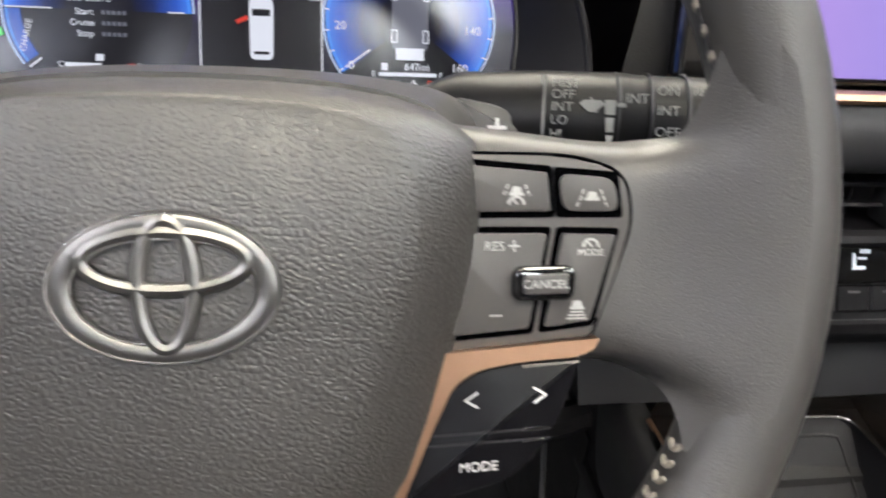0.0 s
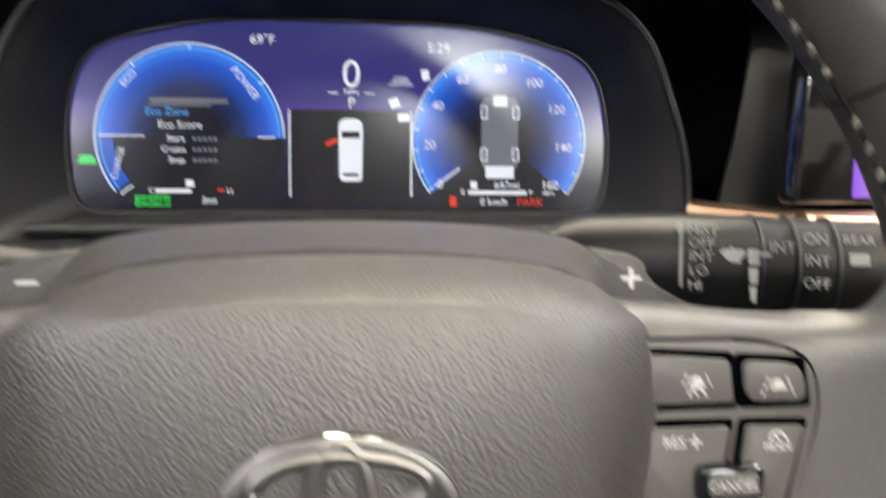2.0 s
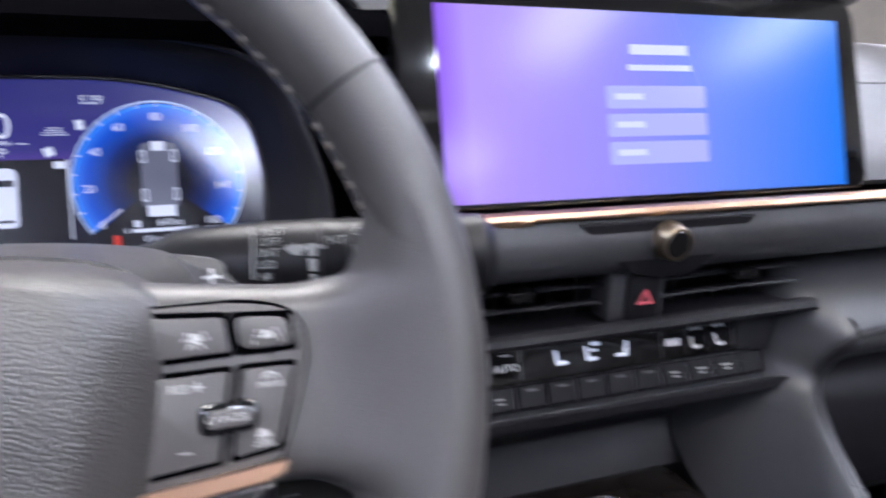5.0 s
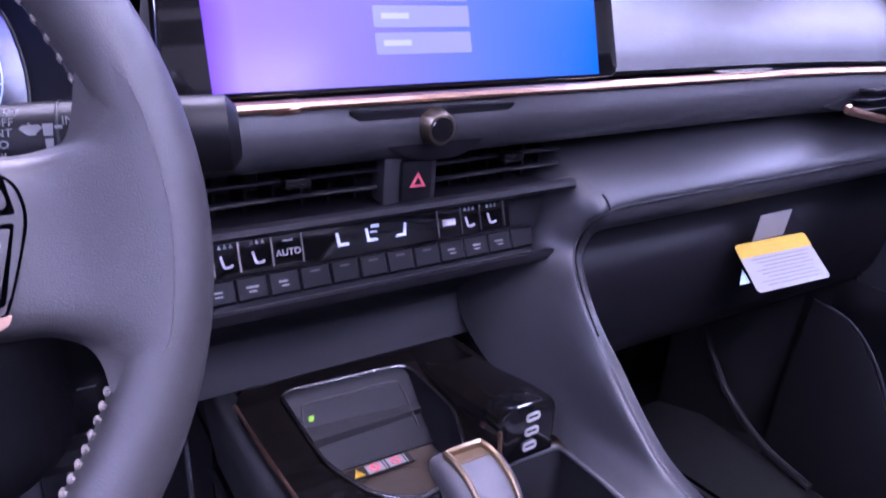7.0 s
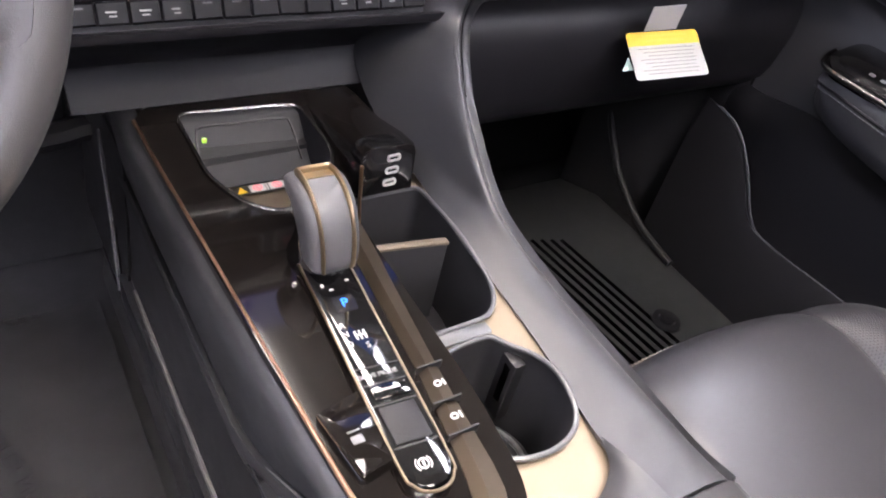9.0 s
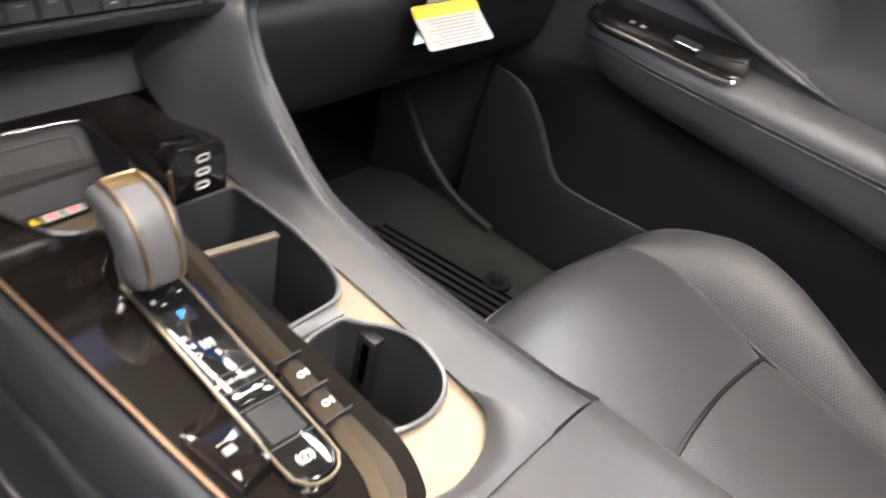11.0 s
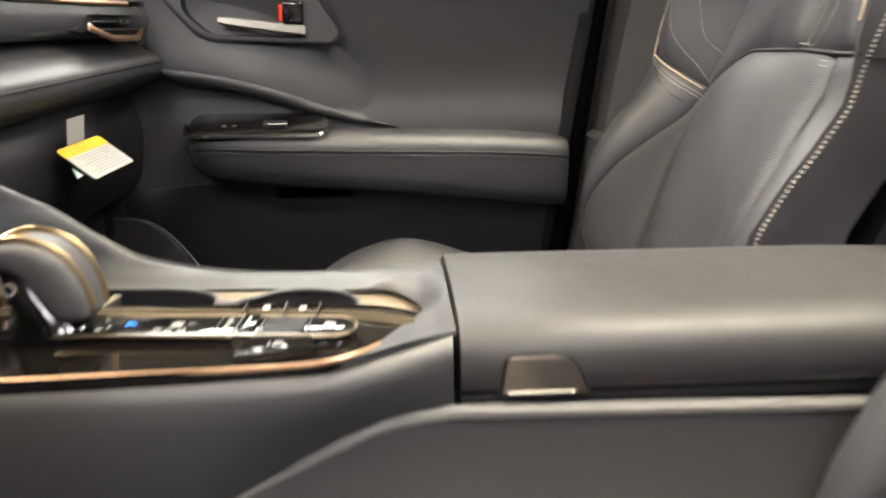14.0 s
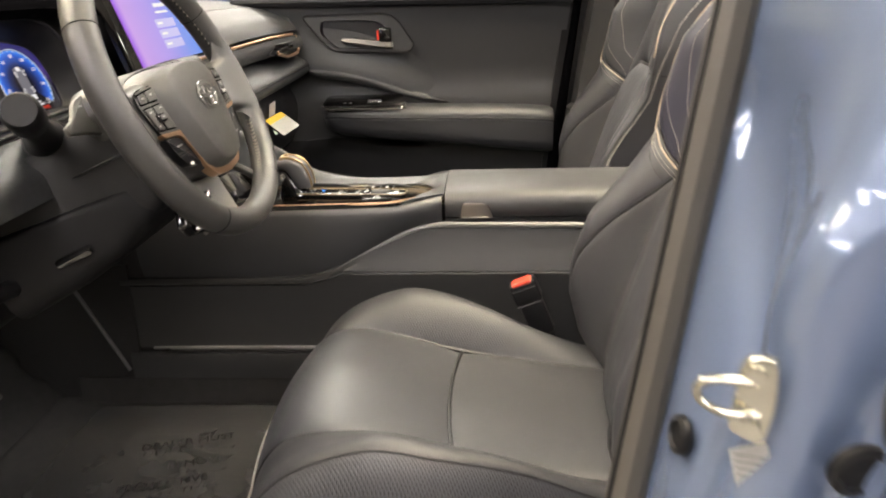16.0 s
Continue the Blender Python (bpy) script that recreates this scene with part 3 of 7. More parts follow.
part("backing", box((-0.03, 0.485, 0.935), (1.18, 0.012, 0.27)), MATTE, dash, "black backing behind the instruments")
# Small hood slots; the reflected brightness is put into their white colour.
for i in range(13):
    part("slot", box((0.026 + 0.0031 * i, 0.50, 1.0824), (0.0021, 0.010, 0.0022), 0.0004, 1), PAPER, dash)
for i in range(11):
    part("slot", box((0.052 + 0.0042 * i, 0.465, 1.0810), (0.0018, 0.006, 0.0016), 0.0004, 1), PAPER, dash)
part("end_cap", box((1.04, 0.345, 0.95), (0.03, 0.14, 0.15), 0.012), SOFT, dash)

# ---- centre vents ----
vent = thing("centre_vent", "black centre air vent with horizontal and upright vanes", "air vent", (0.36, 0.32, 0.906))
part("cavity", box((0.36, 0.362, 0.906), (0.29, 0.008, 0.05)), BLACK, vent)
part("frame_top", tube([(0.2, 0.305, 0.9255), (0.35, 0.306, 0.924), (0.5, 0.304, 0.926)], 0.0035, 8), DARK, vent)
part("frame_bottom", tube(curve([(0.19, 0.292, 0.886), (0.3, 0.291, 0.886), (0.42, 0.290, 0.887), (0.497, 0.284, 0.890)], 5), 0.006, 8, flat=0.8), DARK, vent)
part("floor", box((0.35, 0.33, 0.884), (0.3, 0.07, 0.006)), DARK, vent)
for x0, x1 in ((0.2, 0.336), (0.379, 0.497)):
    for z in (0.911, 0.899):
        part("vane", tube([(x0, 0.308, z - 0.0012), ((x0 + x1) / 2, 0.308, z), (x1, 0.305, z + 0.001)], 0.0035, 8, flat=0.45, up=(0, 0, 1)), DARK, vent)
    for i in range(7):
        part("fin", box((x0 + (x1 - x0) * (i + 0.5) / 7, 0.332, 0.906), (0.0016, 0.03, 0.036)), MATTE, vent)
    part("slider", box(((x0 + x1) / 2 + 0.01, 0.303, 0.911), (0.018, 0.012, 0.008), 0.002), GLOSS, vent)
hz = part("hazard_surround", box((0.3575, 0.304, 0.9055), (0.042, 0.02, 0.034), 0.003), SOFT, vent)
hb = part("hazard_button", box((0.3605, 0.294, 0.9055), (0.024, 0.008, 0.029), 0.002), DARK, hz)
part("hazard_triangle", ring_plate([(-0.0062, -0.004), (0.0062, -0.004), (0, 0.0066)], [(-0.0034, -0.0024), (0.0034, -0.0024), (0, 0.0034)], 0, 0.0004), PINK, hz, "red warning triangle", axes((0.3605, 0.2898, 0.9055), (1, 0, 0), (0, 0, 1)))

# ---- climate panel ----
cp = thing("climate_panel", "gloss black climate control panel with lit icons and grey keys", "control panel", (0.34, 0.3, 0.86))
CM = axes((0, 0.2985, 0.868), (1, 0, 0), (0, 0.35, 1))
part("face", plate(rounded([(0.19, -0.014), (0.449, -0.012), (0.449, 0.0125), (0.19, 0.016)], 0.003), -0.02, 0, 0.0008), GLOSS, cp, "", CM)
part("end_panel", plate([(0.45, -0.012), (0.474, -0.016), (0.494, 0.018), (0.45, 0.014)], -0.02, -0.001, 0.001), DARK, cp, "", CM)
for x in (0.2215, 0.238, 0.2595, 0.2800, 0.3845, 0.4045, 0.4215, 0.4435):
    part("divider", box((x, 0.0005, 0.0003), (0.0011, 0.0225, 0.0012)), CHROME, cp, "bright divider", CM)
seat_icon = lambda x, y, k=1.0: tube([(p.x, p.y, 0.0004) for p in curve([(x - 0.0045 * k, y + 0.005 * k, 0), (x - 0.0032 * k, y - 0.001 * k, 0), (x - 0.0022 * k, y - 0.0038 * k, 0), (x + 0.002 * k, y - 0.0042 * k, 0), (x + 0.0045 * k, y - 0.003 * k, 0)], 4)], 0.0011 * k, 6, flat=0.4)
for i, x in enumerate((0.309, 0.331, 0.3535)):
    g = plate(rounded([(x - 0.0045, -0.0052), (x + 0.0042, -0.0052), (x + 0.0042, -0.0032), (x - 0.0030, -0.0032)], 0.0008, 3), 0.0001, 0.0005)
    g = plate(rounded([(x + 0.0020 - 0.006 * (i < 2), -0.0036), (x + 0.0042 - 0.006 * (i < 2), -0.0036), (x + 0.0052 - 0.008 * (i < 2), 0.0040), (x + 0.0034 - 0.008 * (i < 2), 0.0044)], 0.0008, 3), 0.0001, 0.0005, bm=g)
    if i == 1:
        g = bar(x + 0.0030, 0.0052, 0.0062, 0.0022, 0.0001, 0.0005, bar(x + 0.0015, 0.0012, 0.0050, 0.0012, 0.0001, 0.0005, g))
    part("lit_icon", g, ICON, cp, "lit white seat icon", CM)
for x in (0.230, 0.2505, 0.4125, 0.4325):
    g = seat_icon(x, -0.003, 0.8)
    for k in (-1, 0, 1):
        g = plate([(x + 0.0036 * k - 0.0012, 0.0055), (x + 0.0036 * k + 0.0012, 0.0055), (x + 0.0036 * k, 0.0082)], 0.0001, 0.0005, bm=g)
    part("icon", g, WHITE, cp, "", CM)
part("lettering", words("AUTO", 0.0062, 0.0002, at=(0.2705, -0.003, 0.0003)), WHITE, cp, "", CM)
part("icon", bar(0.2705, 0.005, 0.007, 0.0008, 0.0001, 0.0005), WHITE, cp, "", CM)
part("icon", bar(0.394, -0.001, 0.011, 0.0045, 0.0001, 0.0005), WHITE, cp, "", CM)
KM = axes((0, 0.291, 0.845), (1, 0, 0), (0, 0.5, 1))
part("key_bed", plate([(0.19, -0.011), (0.468, -0.012), (0.474, 0.012), (0.19, 0.011)], -0.02, -0.003), DARK, cp, "", KM)
for i in range(13):
    x = 0.2005 + i * 0.0215
    part("key", box((x, 0.0022, -0.002), (0.0212, 0.0156, 0.008), 0.0012, 1), KEYM, cp, "", KM)
    if i < 12:
        each("mark", bar(x - 0.001 * (i % 2), 0.003, 0.006 + 0.001 * (i % 3), 0.0012, 0.002, 0.0024, bar(x, 0.0002, 0.005, 0.0010, 0.002, 0.0024)) if i in (1, 2, 3, 9, 10, 11) else bar(x, 0.006, 0.007, 0.0012, 0.002, 0.0024), PRINT if i in (1, 2, 3, 9, 10, 11) else GREYPAD, cp, "", KM)
part("key_line", tube([(0.19, 0.2845, 0.8365), (0.33, 0.2845, 0.8365), (0.466, 0.284, 0.8365)], 0.0010, 6), RIMM, cp, "pale line under the keys")
part("under_lip", strip_profile([(0.283, 0.838), (0.285, 0.832), (0.31, 0.83), (0.332, 0.80), (0.338, 0.786)], 0.19, 0.495, 2, 0.004), DARK, cp)
part("ledge", strip_profile([(0.34, 0.788), (0.333, 0.783), (0.322, 0.768), (0.315, 0.756)], 0.19, 0.475, 2, 0.004), DARK, cp)

# ---- passenger side vent ----
sv = thing("side_vent", "passenger air vent with a pointed copper frame", "air vent", (0.9, 0.27, 0.935))
SVM = axes((0.9, 0.258, 0.94), (1, 0, 0), (0, 0.1, 1))
vo = [(-0.095, -0.008), (-0.03, 0.012), (0.08, 0.016), (0.09, -0.004), (0.07, -0.017), (-0.02, -0.017)]
part("cavity", plate(rounded(vo, 0.006), -0.03, -0.02), BLACK, sv, "", SVM)
part("copper_frame", tube([(x, y, 0) for x, y in rounded([(-0.1, -0.006), (-0.03, -0.02), (0.07, -0.021), (0.093, -0.006), (0.084, 0.018)], 0.008)], 0.004, 8, flat=0.8), COPPER, sv, "", SVM)
for i in range(3):
    part("vane", box((0.0, -0.009 + i * 0.009, -0.008), (0.15 - 0.02 * i, 0.0025, 0.016), 0.0008, 1), DARK, sv, "", SVM)
part("slider", box((0.02, 0.0, 0.0), (0.03, 0.007, 0.01), 0.002), GLOSS, sv, "", SVM)

# ---- centre display ----
tl, tr_, bl, br_ = Vector((0.229, 0.331, 1.076)), Vector((0.522, 0.331, 1.076)), Vector((0.224, 0.2955, 0.971)), Vector((0.516, 0.2955, 0.971))
cd = thing("centre_display", "wide lit touch screen with a purple to blue picture", "display", (0.37, 0.31, 0.97))
DM = axes((tl + tr_ + bl + br_) / 4, (1, 0, 0), tl + tr_ - bl - br_)
hw, hh = 0.146, ((tl - bl).length) / 2
part("bezel", plate(rounded([(-hw - 0.028, -hh - 0.003), (hw + 0.022, -hh - 0.003), (hw + 0.018, hh + 0.018), (-hw - 0.02, hh + 0.02)], [0.004, 0.012, 0.022, 0.02]), -0.014, -0.0012, 0.002), GLOSS, cd, "gloss black bezel", DM)
SCR = ramp_glow("display_picture", ("X", -hw, hw), [(0, (0.42, 0.16, 0.95)), (0.06, (0.66, 0.42, 0.98)), (0.35, (0.5, 0.4, 1.0)), (0.65, (0.24, 0.38, 1.0)), (1, (0.03, 0.28, 1.0))], 0.95)
SCR.node_tree.nodes["Principled BSDF"].inputs["Specular IOR Level"].default_value = 0.15
sp = part("picture", plate([(-hw, -hh), (hw, -hh), (hw, hh), (-hw, hh)], -0.0012, 0.0), SCR, cd, "", DM)
TILEM = glow("display_tile", (0.62, 0.62, 1.0), 1.0)
for i in range(3):
    part("menu_tile", plate(rounded([(-0.0365, -0.009), (0.0355, -0.009), (0.0355, 0.0045), (-0.0365, 0.0045)], 0.0015), 0.0002, 0.0006), TILEM, sp, "", DM @ Matrix.Translation((-0.004, 0.006 - 0.0168 * i, 0)))
    part("menu_line", bar(-0.025, 0.004 - 0.0168 * i, 0.02, 0.0036, 0.0008, 0.0011), G_WHITE, sp, "", DM)
part("heading", bar(-0.001, 0.0325, 0.042, 0.006, 0.0003, 0.0007), G_WHITE, sp, "", DM)
part("heading", bar(-0.001, 0.0215, 0.046, 0.0035, 0.0003, 0.0007), G_WHITE, sp, "", DM)
# ---- instrument display ----
ic = thing("instrument_display", "wide lit instrument display with two blue dials and white figures", "instrument cluster", (0, 0.4, 0.98))
so = rounded([(-0.1430, -0.010), (-0.1385, -0.0498), (0.1385, -0.0498), (0.1430, -0.010), (0.134, 0.034), (0.07, 0.0505), (-0.07, 0.0505), (-0.134, 0.034)], [0.03, 0.014, 0.014, 0.03, 0.034, 0.05, 0.05, 0.034], 6)
BGM = ramp_glow("instrument_picture", ("Y", -0.05, 0.05), [(0, (0.004, 0.004, 0.01)), (0.35, (0.012, 0.01, 0.035)), (0.56, (0.09, 0.05, 0.32)), (0.6, (0.055, 0.045, 0.26)), (1, (0.045, 0.045, 0.22))], 0.8)
pic = part("picture", plate(so, -0.004, 0.0), BGM, ic, "", K)
V0 = -0.0105
for cx, t0, t1, nm in ((-0.0805, 0, 180, "power_dial"), (0.0815, -37, 217, "speed_dial")):
    part("dial_face", plate(ellipse(cx, V0, 0.0465, 0.0465, 48), 0.0002, 0.0005), G_BLACK, pic, "", K)
    DG = ramp_glow(nm, None, [(0, (0.002, 0.003, 0.012)), (0.35, (0.004, 0.02, 0.12)), (0.75, (0.012, 0.10, 0.62)), (1, (0.05, 0.25, 0.95))], 1.0, (cx, V0, 0.016, 0.0462))
    part("dial_glow", plate(ellipse(cx, V0, 0.0462, 0.0462, 60, t0, t1) + ([] if cx < 0 else [(cx, V0)]), 0.0006, 0.0009), DG, pic, "", K)
    part("dial_ring", arc_band(cx, V0, 0.0468, 0.0478, -143 + 360 if cx < 0 else -37, (0 if cx < 0 else 217), 0.001, 0.0014, 60), G_ARC, pic, "", K)
for cx, t0, t1 in ((-0.0805, 0, 217), (0.0815, -37, 217)):
    part("inner_ring", arc_band(cx, V0, 0.0446, 0.0452, t0, t1, 0.001, 0.0013, 60), G_BLUE, pic, "", K)
part("charge_band", arc_band(-0.0805, V0, 0.0385, 0.0462, 181, 217, 0.0009, 0.0012, 20), glow("charge_blue", (0.012, 0.10, 0.55), 1.0), pic, "", K)
tick = None
for a in range(-37, 218, 14):
    c, s = math.cos(radians(a)), math.sin(radians(a))
    tick = bar(0.0815 + c * 0.0458, V0 + s * 0.0458, 0.0030, 0.0006, 0.0011, 0.0014, tick, a)
for a in (38, 90, 128):
    c, s = math.cos(radians(a)), math.sin(radians(a))
    tick = bar(-0.0805 + c * 0.0458, V0 + s * 0.0458, 0.0030, 0.0006, 0.0011, 0.0014, tick, a)
each("tick", tick, G_WHITE, pic, "", K)
for t, x, y, sz, sp_ in (("0", 0.0493, -0.0343, 0.0062, 0), ("20", 0.0435, -0.0135, 0.0062, 0), ("40", 0.0478, 0.0075, 0.0062, 0), ("60", 0.061, 0.0215, 0.0062, 0), ("80", 0.0815, 0.0275, 0.0062, 0), ("100", 0.1, 0.0205, 0.0062, 0), ("120", 0.1125, 0.0065, 0.0062, 0), ("140", 0.1165, -0.014, 0.0062, 0), ("160", 0.1095, -0.0345, 0.0062, 0), ("MPH", 0.1085, -0.039, 0.003, 0),
                       ("69°F", -0.0435, 0.0395, 0.0066, 0), ("5:29", 0.048, 0.0375, 0.0068, 0), ("0", 0.002, 0.0225, 0.0165, 0), ("MPH", 0.002, 0.0135, 0.0038, 0), ("P", 0.002, 0.008, 0.0072, 0), ("ECO", -0.1105, 0.0185, 0.006, 50), ("POWER", -0.0525, 0.017, 0.006, -52), ("CHARGE", -0.1165, -0.0245, 0.0052, 76),
                       ("Eco Score", -0.0855, -0.0047, 0.0052, 0), ("Start", -0.0878, -0.0117, 0.0044, 0), ("Cruise", -0.089, -0.0172, 0.0044, 0), ("Stop", -0.0875, -0.0227, 0.0044, 0), ("C", -0.1005, -0.0385, 0.004, 0), ("H", -0.061, -0.0385, 0.004, 0), ("3mi", -0.0715, -0.0435, 0.005, 0), ("647mi", 0.0855, -0.0345, 0.0054, 0), ("E", 0.0615, -0.0385, 0.004, 0), ("F", 0.099, -0.0385, 0.004, 0), ("0 km/h", 0.0785, -0.0436, 0.0052, 0)):
    part("figure", words(t, sz * (1.25 if sz > 0.01 else 0.82 if t in ("ECO", "CHARGE") else 0.95 if t == "POWER" else 1.04), 0.0001, "CENTER", sp_, (x, y, 0.0018)), G_WHITE, pic, "", K)
part("eco_caption", words("Eco Zone", 0.0055, 0.0001, at=(-0.092, 0.002, 0.0018)), G_BLUE, pic, "", K)
g = bar(-0.081, 0.0078, 0.039, 0.0026, 0.0015, 0.0018)
g = bar(-0.0855, 0.0055, 0.031, 0.001, 0.0015, 0.0018, g)
for i in range(3):
    for j in range(5):
        g = bar(-0.0785 + j * 0.0026, -0.0117 - 0.0055 * i, 0.0018, 0.002, 0.0015, 0.0018, g)
g = plate(rounded([(0.0715, -0.026), (0.0915, -0.026), (0.0915, 0.0125), (0.0715, 0.0125)], 0.004), 0.0012, 0.0015, bm=g)
each("grey_graphic", g, G_DIM, pic, "", K)
g = bar(-0.0895, -0.0385, 0.018, 0.0021, 0.0015, 0.0018)
g = bar(0.0805, -0.0385, 0.032, 0.0021, 0.0015, 0.0018, g)
g = bar(0.0815, -0.0275, 0.0155, 0.0065, 0.0017, 0.002, g)
g = bar(0.0815, 0.0105, 0.0075, 0.0055, 0.0017, 0.002, g)
for x in (0.0728, 0.0902):
    for y in (0.0045, -0.018):
        g = ring_plate(rounded([(x - 0.0018, y - 0.0036), (x + 0.0018, y - 0.0036), (x + 0.0018, y + 0.0036), (x - 0.0018, y + 0.0036)], 0.0008, 3), rounded([(x - 0.0012, y - 0.003), (x + 0.0012, y - 0.003), (x + 0.0012, y + 0.003), (x - 0.0012, y + 0.003)], 0.0006, 3), 0.0017, 0.002, g)
for x in (-0.0302, 0.0335):
    g = bar(x, -0.0185, 0.0008, 0.045, 0.0017, 0.002, g)
for sx in (-1, 1):
    g = bar(0.002 + sx * 0.0095, 0.0133, 0.0055, 0.0005, 0.0015, 0.0018, g)
g = bar(0.053, -0.0305, 0.0165, 0.0009, 0.0017, 0.002, g, 36)
g = bar(-0.1145, -0.0105, 0.0225, 0.0007, 0.0017, 0.002, g)
g = bar(-0.042, -0.0105, 0.0085, 0.0007, 0.0017, 0.002, g)
g = bar(-0.1125, -0.038, 0.0075, 0.0009, 0.0017, 0.002, g, 38)
for i in range(4):
    g = bar(0.028, 0.018 + i * 0.0013, 0.013 - 0.002 * i, 0.0004, 0.0015, 0.0018, g)
g = bar(0.041, 0.0235, 0.004, 0.0055, 0.0015, 0.0018, g, 10)
g = bar(0.0245, 0.0085, 0.005, 0.005, 0.0015, 0.0018, g, 20)
g = bar(0.0295, 0.001, 0.006, 0.004, 0.0015, 0.0018, g)
g = bar(-0.0812, -0.0345, 0.004, 0.0035, 0.0015, 0.0018, g)
g = bar(0.0675, -0.0345, 0.0035, 0.004, 0.0015, 0.0018, g)
each("white_graphic", g, G_WHITE, pic, "", K)
part("centre_window", plate(rounded([(-0.0295, -0.041), (0.033, -0.041), (0.033, 0.0045), (-0.0295, 0.0045)], 0.002), 0.0006, 0.001), G_BLACK, pic, "", K)
part("car_picture", plate(rounded([(-0.0045, -0.033), (0.0075, -0.033), (0.008, 0.0), (-0.005, 0.0)], [0.003, 0.003, 0.005, 0.005]), 0.0012, 0.0016), G_WHITE, pic, "small white car seen from above", K)
g = bar(0.0015, -0.0085, 0.0095, 0.0035, 0.0018, 0.002)
part("car_glass", bar(0.0015, -0.0295, 0.008, 0.0015, 0.0018, 0.002, g), G_BLACK, pic, "", K)
part("open_door_mark", bar(-0.0085, -0.0125, 0.0065, 0.0022, 0.0018, 0.002, None, 25), G_RED, pic, "", K)
g = ring_plate([(-0.1085, -0.0465), (-0.0915, -0.0465), (-0.0915, -0.0411), (-0.1085, -0.0411)], [(-0.1079, -0.0459), (-0.0921, -0.0459), (-0.0921, -0.0417), (-0.1079, -0.0417)], 0.0014, 0.0016)
part("ready_field", g, G_GREEN, pic, "", K)
part("ready_word", words("READY", 0.0053, 0.0001, at=(-0.1, -0.0438, 0.0019)), G_GREEN, pic, "", K)
part("ev_mark", plate(rounded([(-0.1365, -0.025), (-0.127, -0.025), (-0.1285, -0.0205), (-0.135, -0.0205)], 0.0015), 0.0014, 0.0017), G_GREEN, pic, "", K)
part("park_word", words("PARK", 0.006, 0.0001, at=(0.0985, -0.0437, 0.0018)), G_RED, pic, "", K)
part("belt_mark", bar(0.0562, -0.0433, 0.0035, 0.0055, 0.0015, 0.0018), G_RED, pic, "", K)
part("hot_mark", bar(-0.0655, -0.038, 0.0035, 0.0012, 0.0019, 0.0022), G_RED, pic, "", K)
# bezel that flares towards the driver
so2 = rounded([(-0.1705, -0.022), (-0.1705, -0.0665), (0.1735, -0.0665), (0.1735, -0.022), (0.147, 0.055), (0.08, 0.067), (-0.08, 0.067), (-0.147, 0.055)], [0.06, 0.008, 0.008, 0.06, 0.034, 0.06, 0.06, 0.034], 6)
secs = []
for k in range(6):
    u = k / 5
    secs.append([(a[0] * (1 - u) + b[0] * u, a[1] * (1 - u) + b[1] * u, 0.001 + 0.034 * (u * 1.25 - 0.25 * u ** 4 if u < 0.8 else 0.9 + 0.5 * (u - 0.8)) ) for a, b in zip(so, so2)])
bz = loft(secs, caps=False)
part("bezel", bz, DARK, ic, "dark flared bezel", K)
part("bezel_lip", tube([(x, y, 0.035) for x, y in so2], 0.0022, 8, closed=True), DARK, ic, "", K)
part("bezel_skirt", loft([[(x, y, 0.035) for x, y in so2], [(x * 1.01, y * 1.02, 0.030) for x, y in so2], [(x * 1.02, y * 1.03, -0.02) for x, y in so2]], caps=False), MATTE, ic, "", K)
part("lower_ledge", strip_profile([(0.352, 0.926), (0.338, 0.924), (0.322, 0.919), (0.296, 0.908), (0.278, 0.895), (0.270, 0.87)], -0.30, 0.20, 10, 0.006), PEBBLE, dash, "pebbled leather ledge below the instruments")
part("bezel_shelf", tube([(x, -0.0572, 0.0295) for x in (-0.150, -0.1, 0.0, 0.1, 0.152)], 0.003, 8), HARD, ic, "rounded shelf along the bottom of the bezel", K)
part("outline", tube([(x, y, 0.0015) for x, y in so], 0.0012, 6, closed=True), BLACK, ic, "", K)

# ---- steering column ----
col = thing("steering_column", "dark grey steering column shroud under the wheel", "steering column", (0, 0.25, 0.9))
secs = []
for z, w, t_, b_ in ((-0.045, 0.058, 0.022, -0.07), (-0.065, 0.075, 0.026, -0.10), (-0.12, 0.09, 0.020, -0.125), (-0.18, 0.11, 0.010, -0.135), (-0.25, 0.13, -0.01, -0.14)):
    secs.append([(x, y, z) for x, y in rounded([(-w, b_), (w, b_), (w * 0.95, t_), (-w * 0.95, t_)], [0.035, 0.035, 0.025, 0.025], 5)])
part("shroud", loft(secs), HARD, col, "", W)
part("seam", tube([(-0.088, -0.03, z) for z in (-0.05, -0.1, -0.15, -0.2)], 0.0015, 6), BLACK, col, "", W)
lw = []
for z, w, b_ in ((-0.075, 0.068, -0.100), (-0.085, 0.082, -0.112), (-0.12, 0.096, -0.131), (-0.18, 0.116, -0.142), (-0.25, 0.136, -0.147)):
    lw.append([(x, y, z) for x, y in rounded([(-w, b_), (w, b_), (w * 1.0, -0.052), (-w * 1.0, -0.062 - 0.1 * (z + 0.12))], [0.03, 0.03, 0.008, 0.008], 5)])
part("lower_cover", loft(lw), COLM, col, "dark lower column cover", W)
part("front_gap", tube([(-0.052, 0.035, -0.052), (-0.066, 0.0, -0.056), (-0.066, -0.05, -0.058), (-0.055, -0.095, -0.06)], 0.006, 8), GLOSS, col, "gloss black ring gap", W)
part("slot", box((-0.112, -0.105, -0.165), (0.01, 0.012, 0.055), 0.003), GLOSS, col, "", W)
part("knee_edge", tube(curve([(-0.40, 0.335, 0.80), (-0.2, 0.325, 0.785), (0.0, 0.315, 0.755), (0.15, 0.315, 0.74), (0.20, 0.33, 0.735)], 5), 0.011, 8), STALKM, dash, "black lower edge of the knee panel")
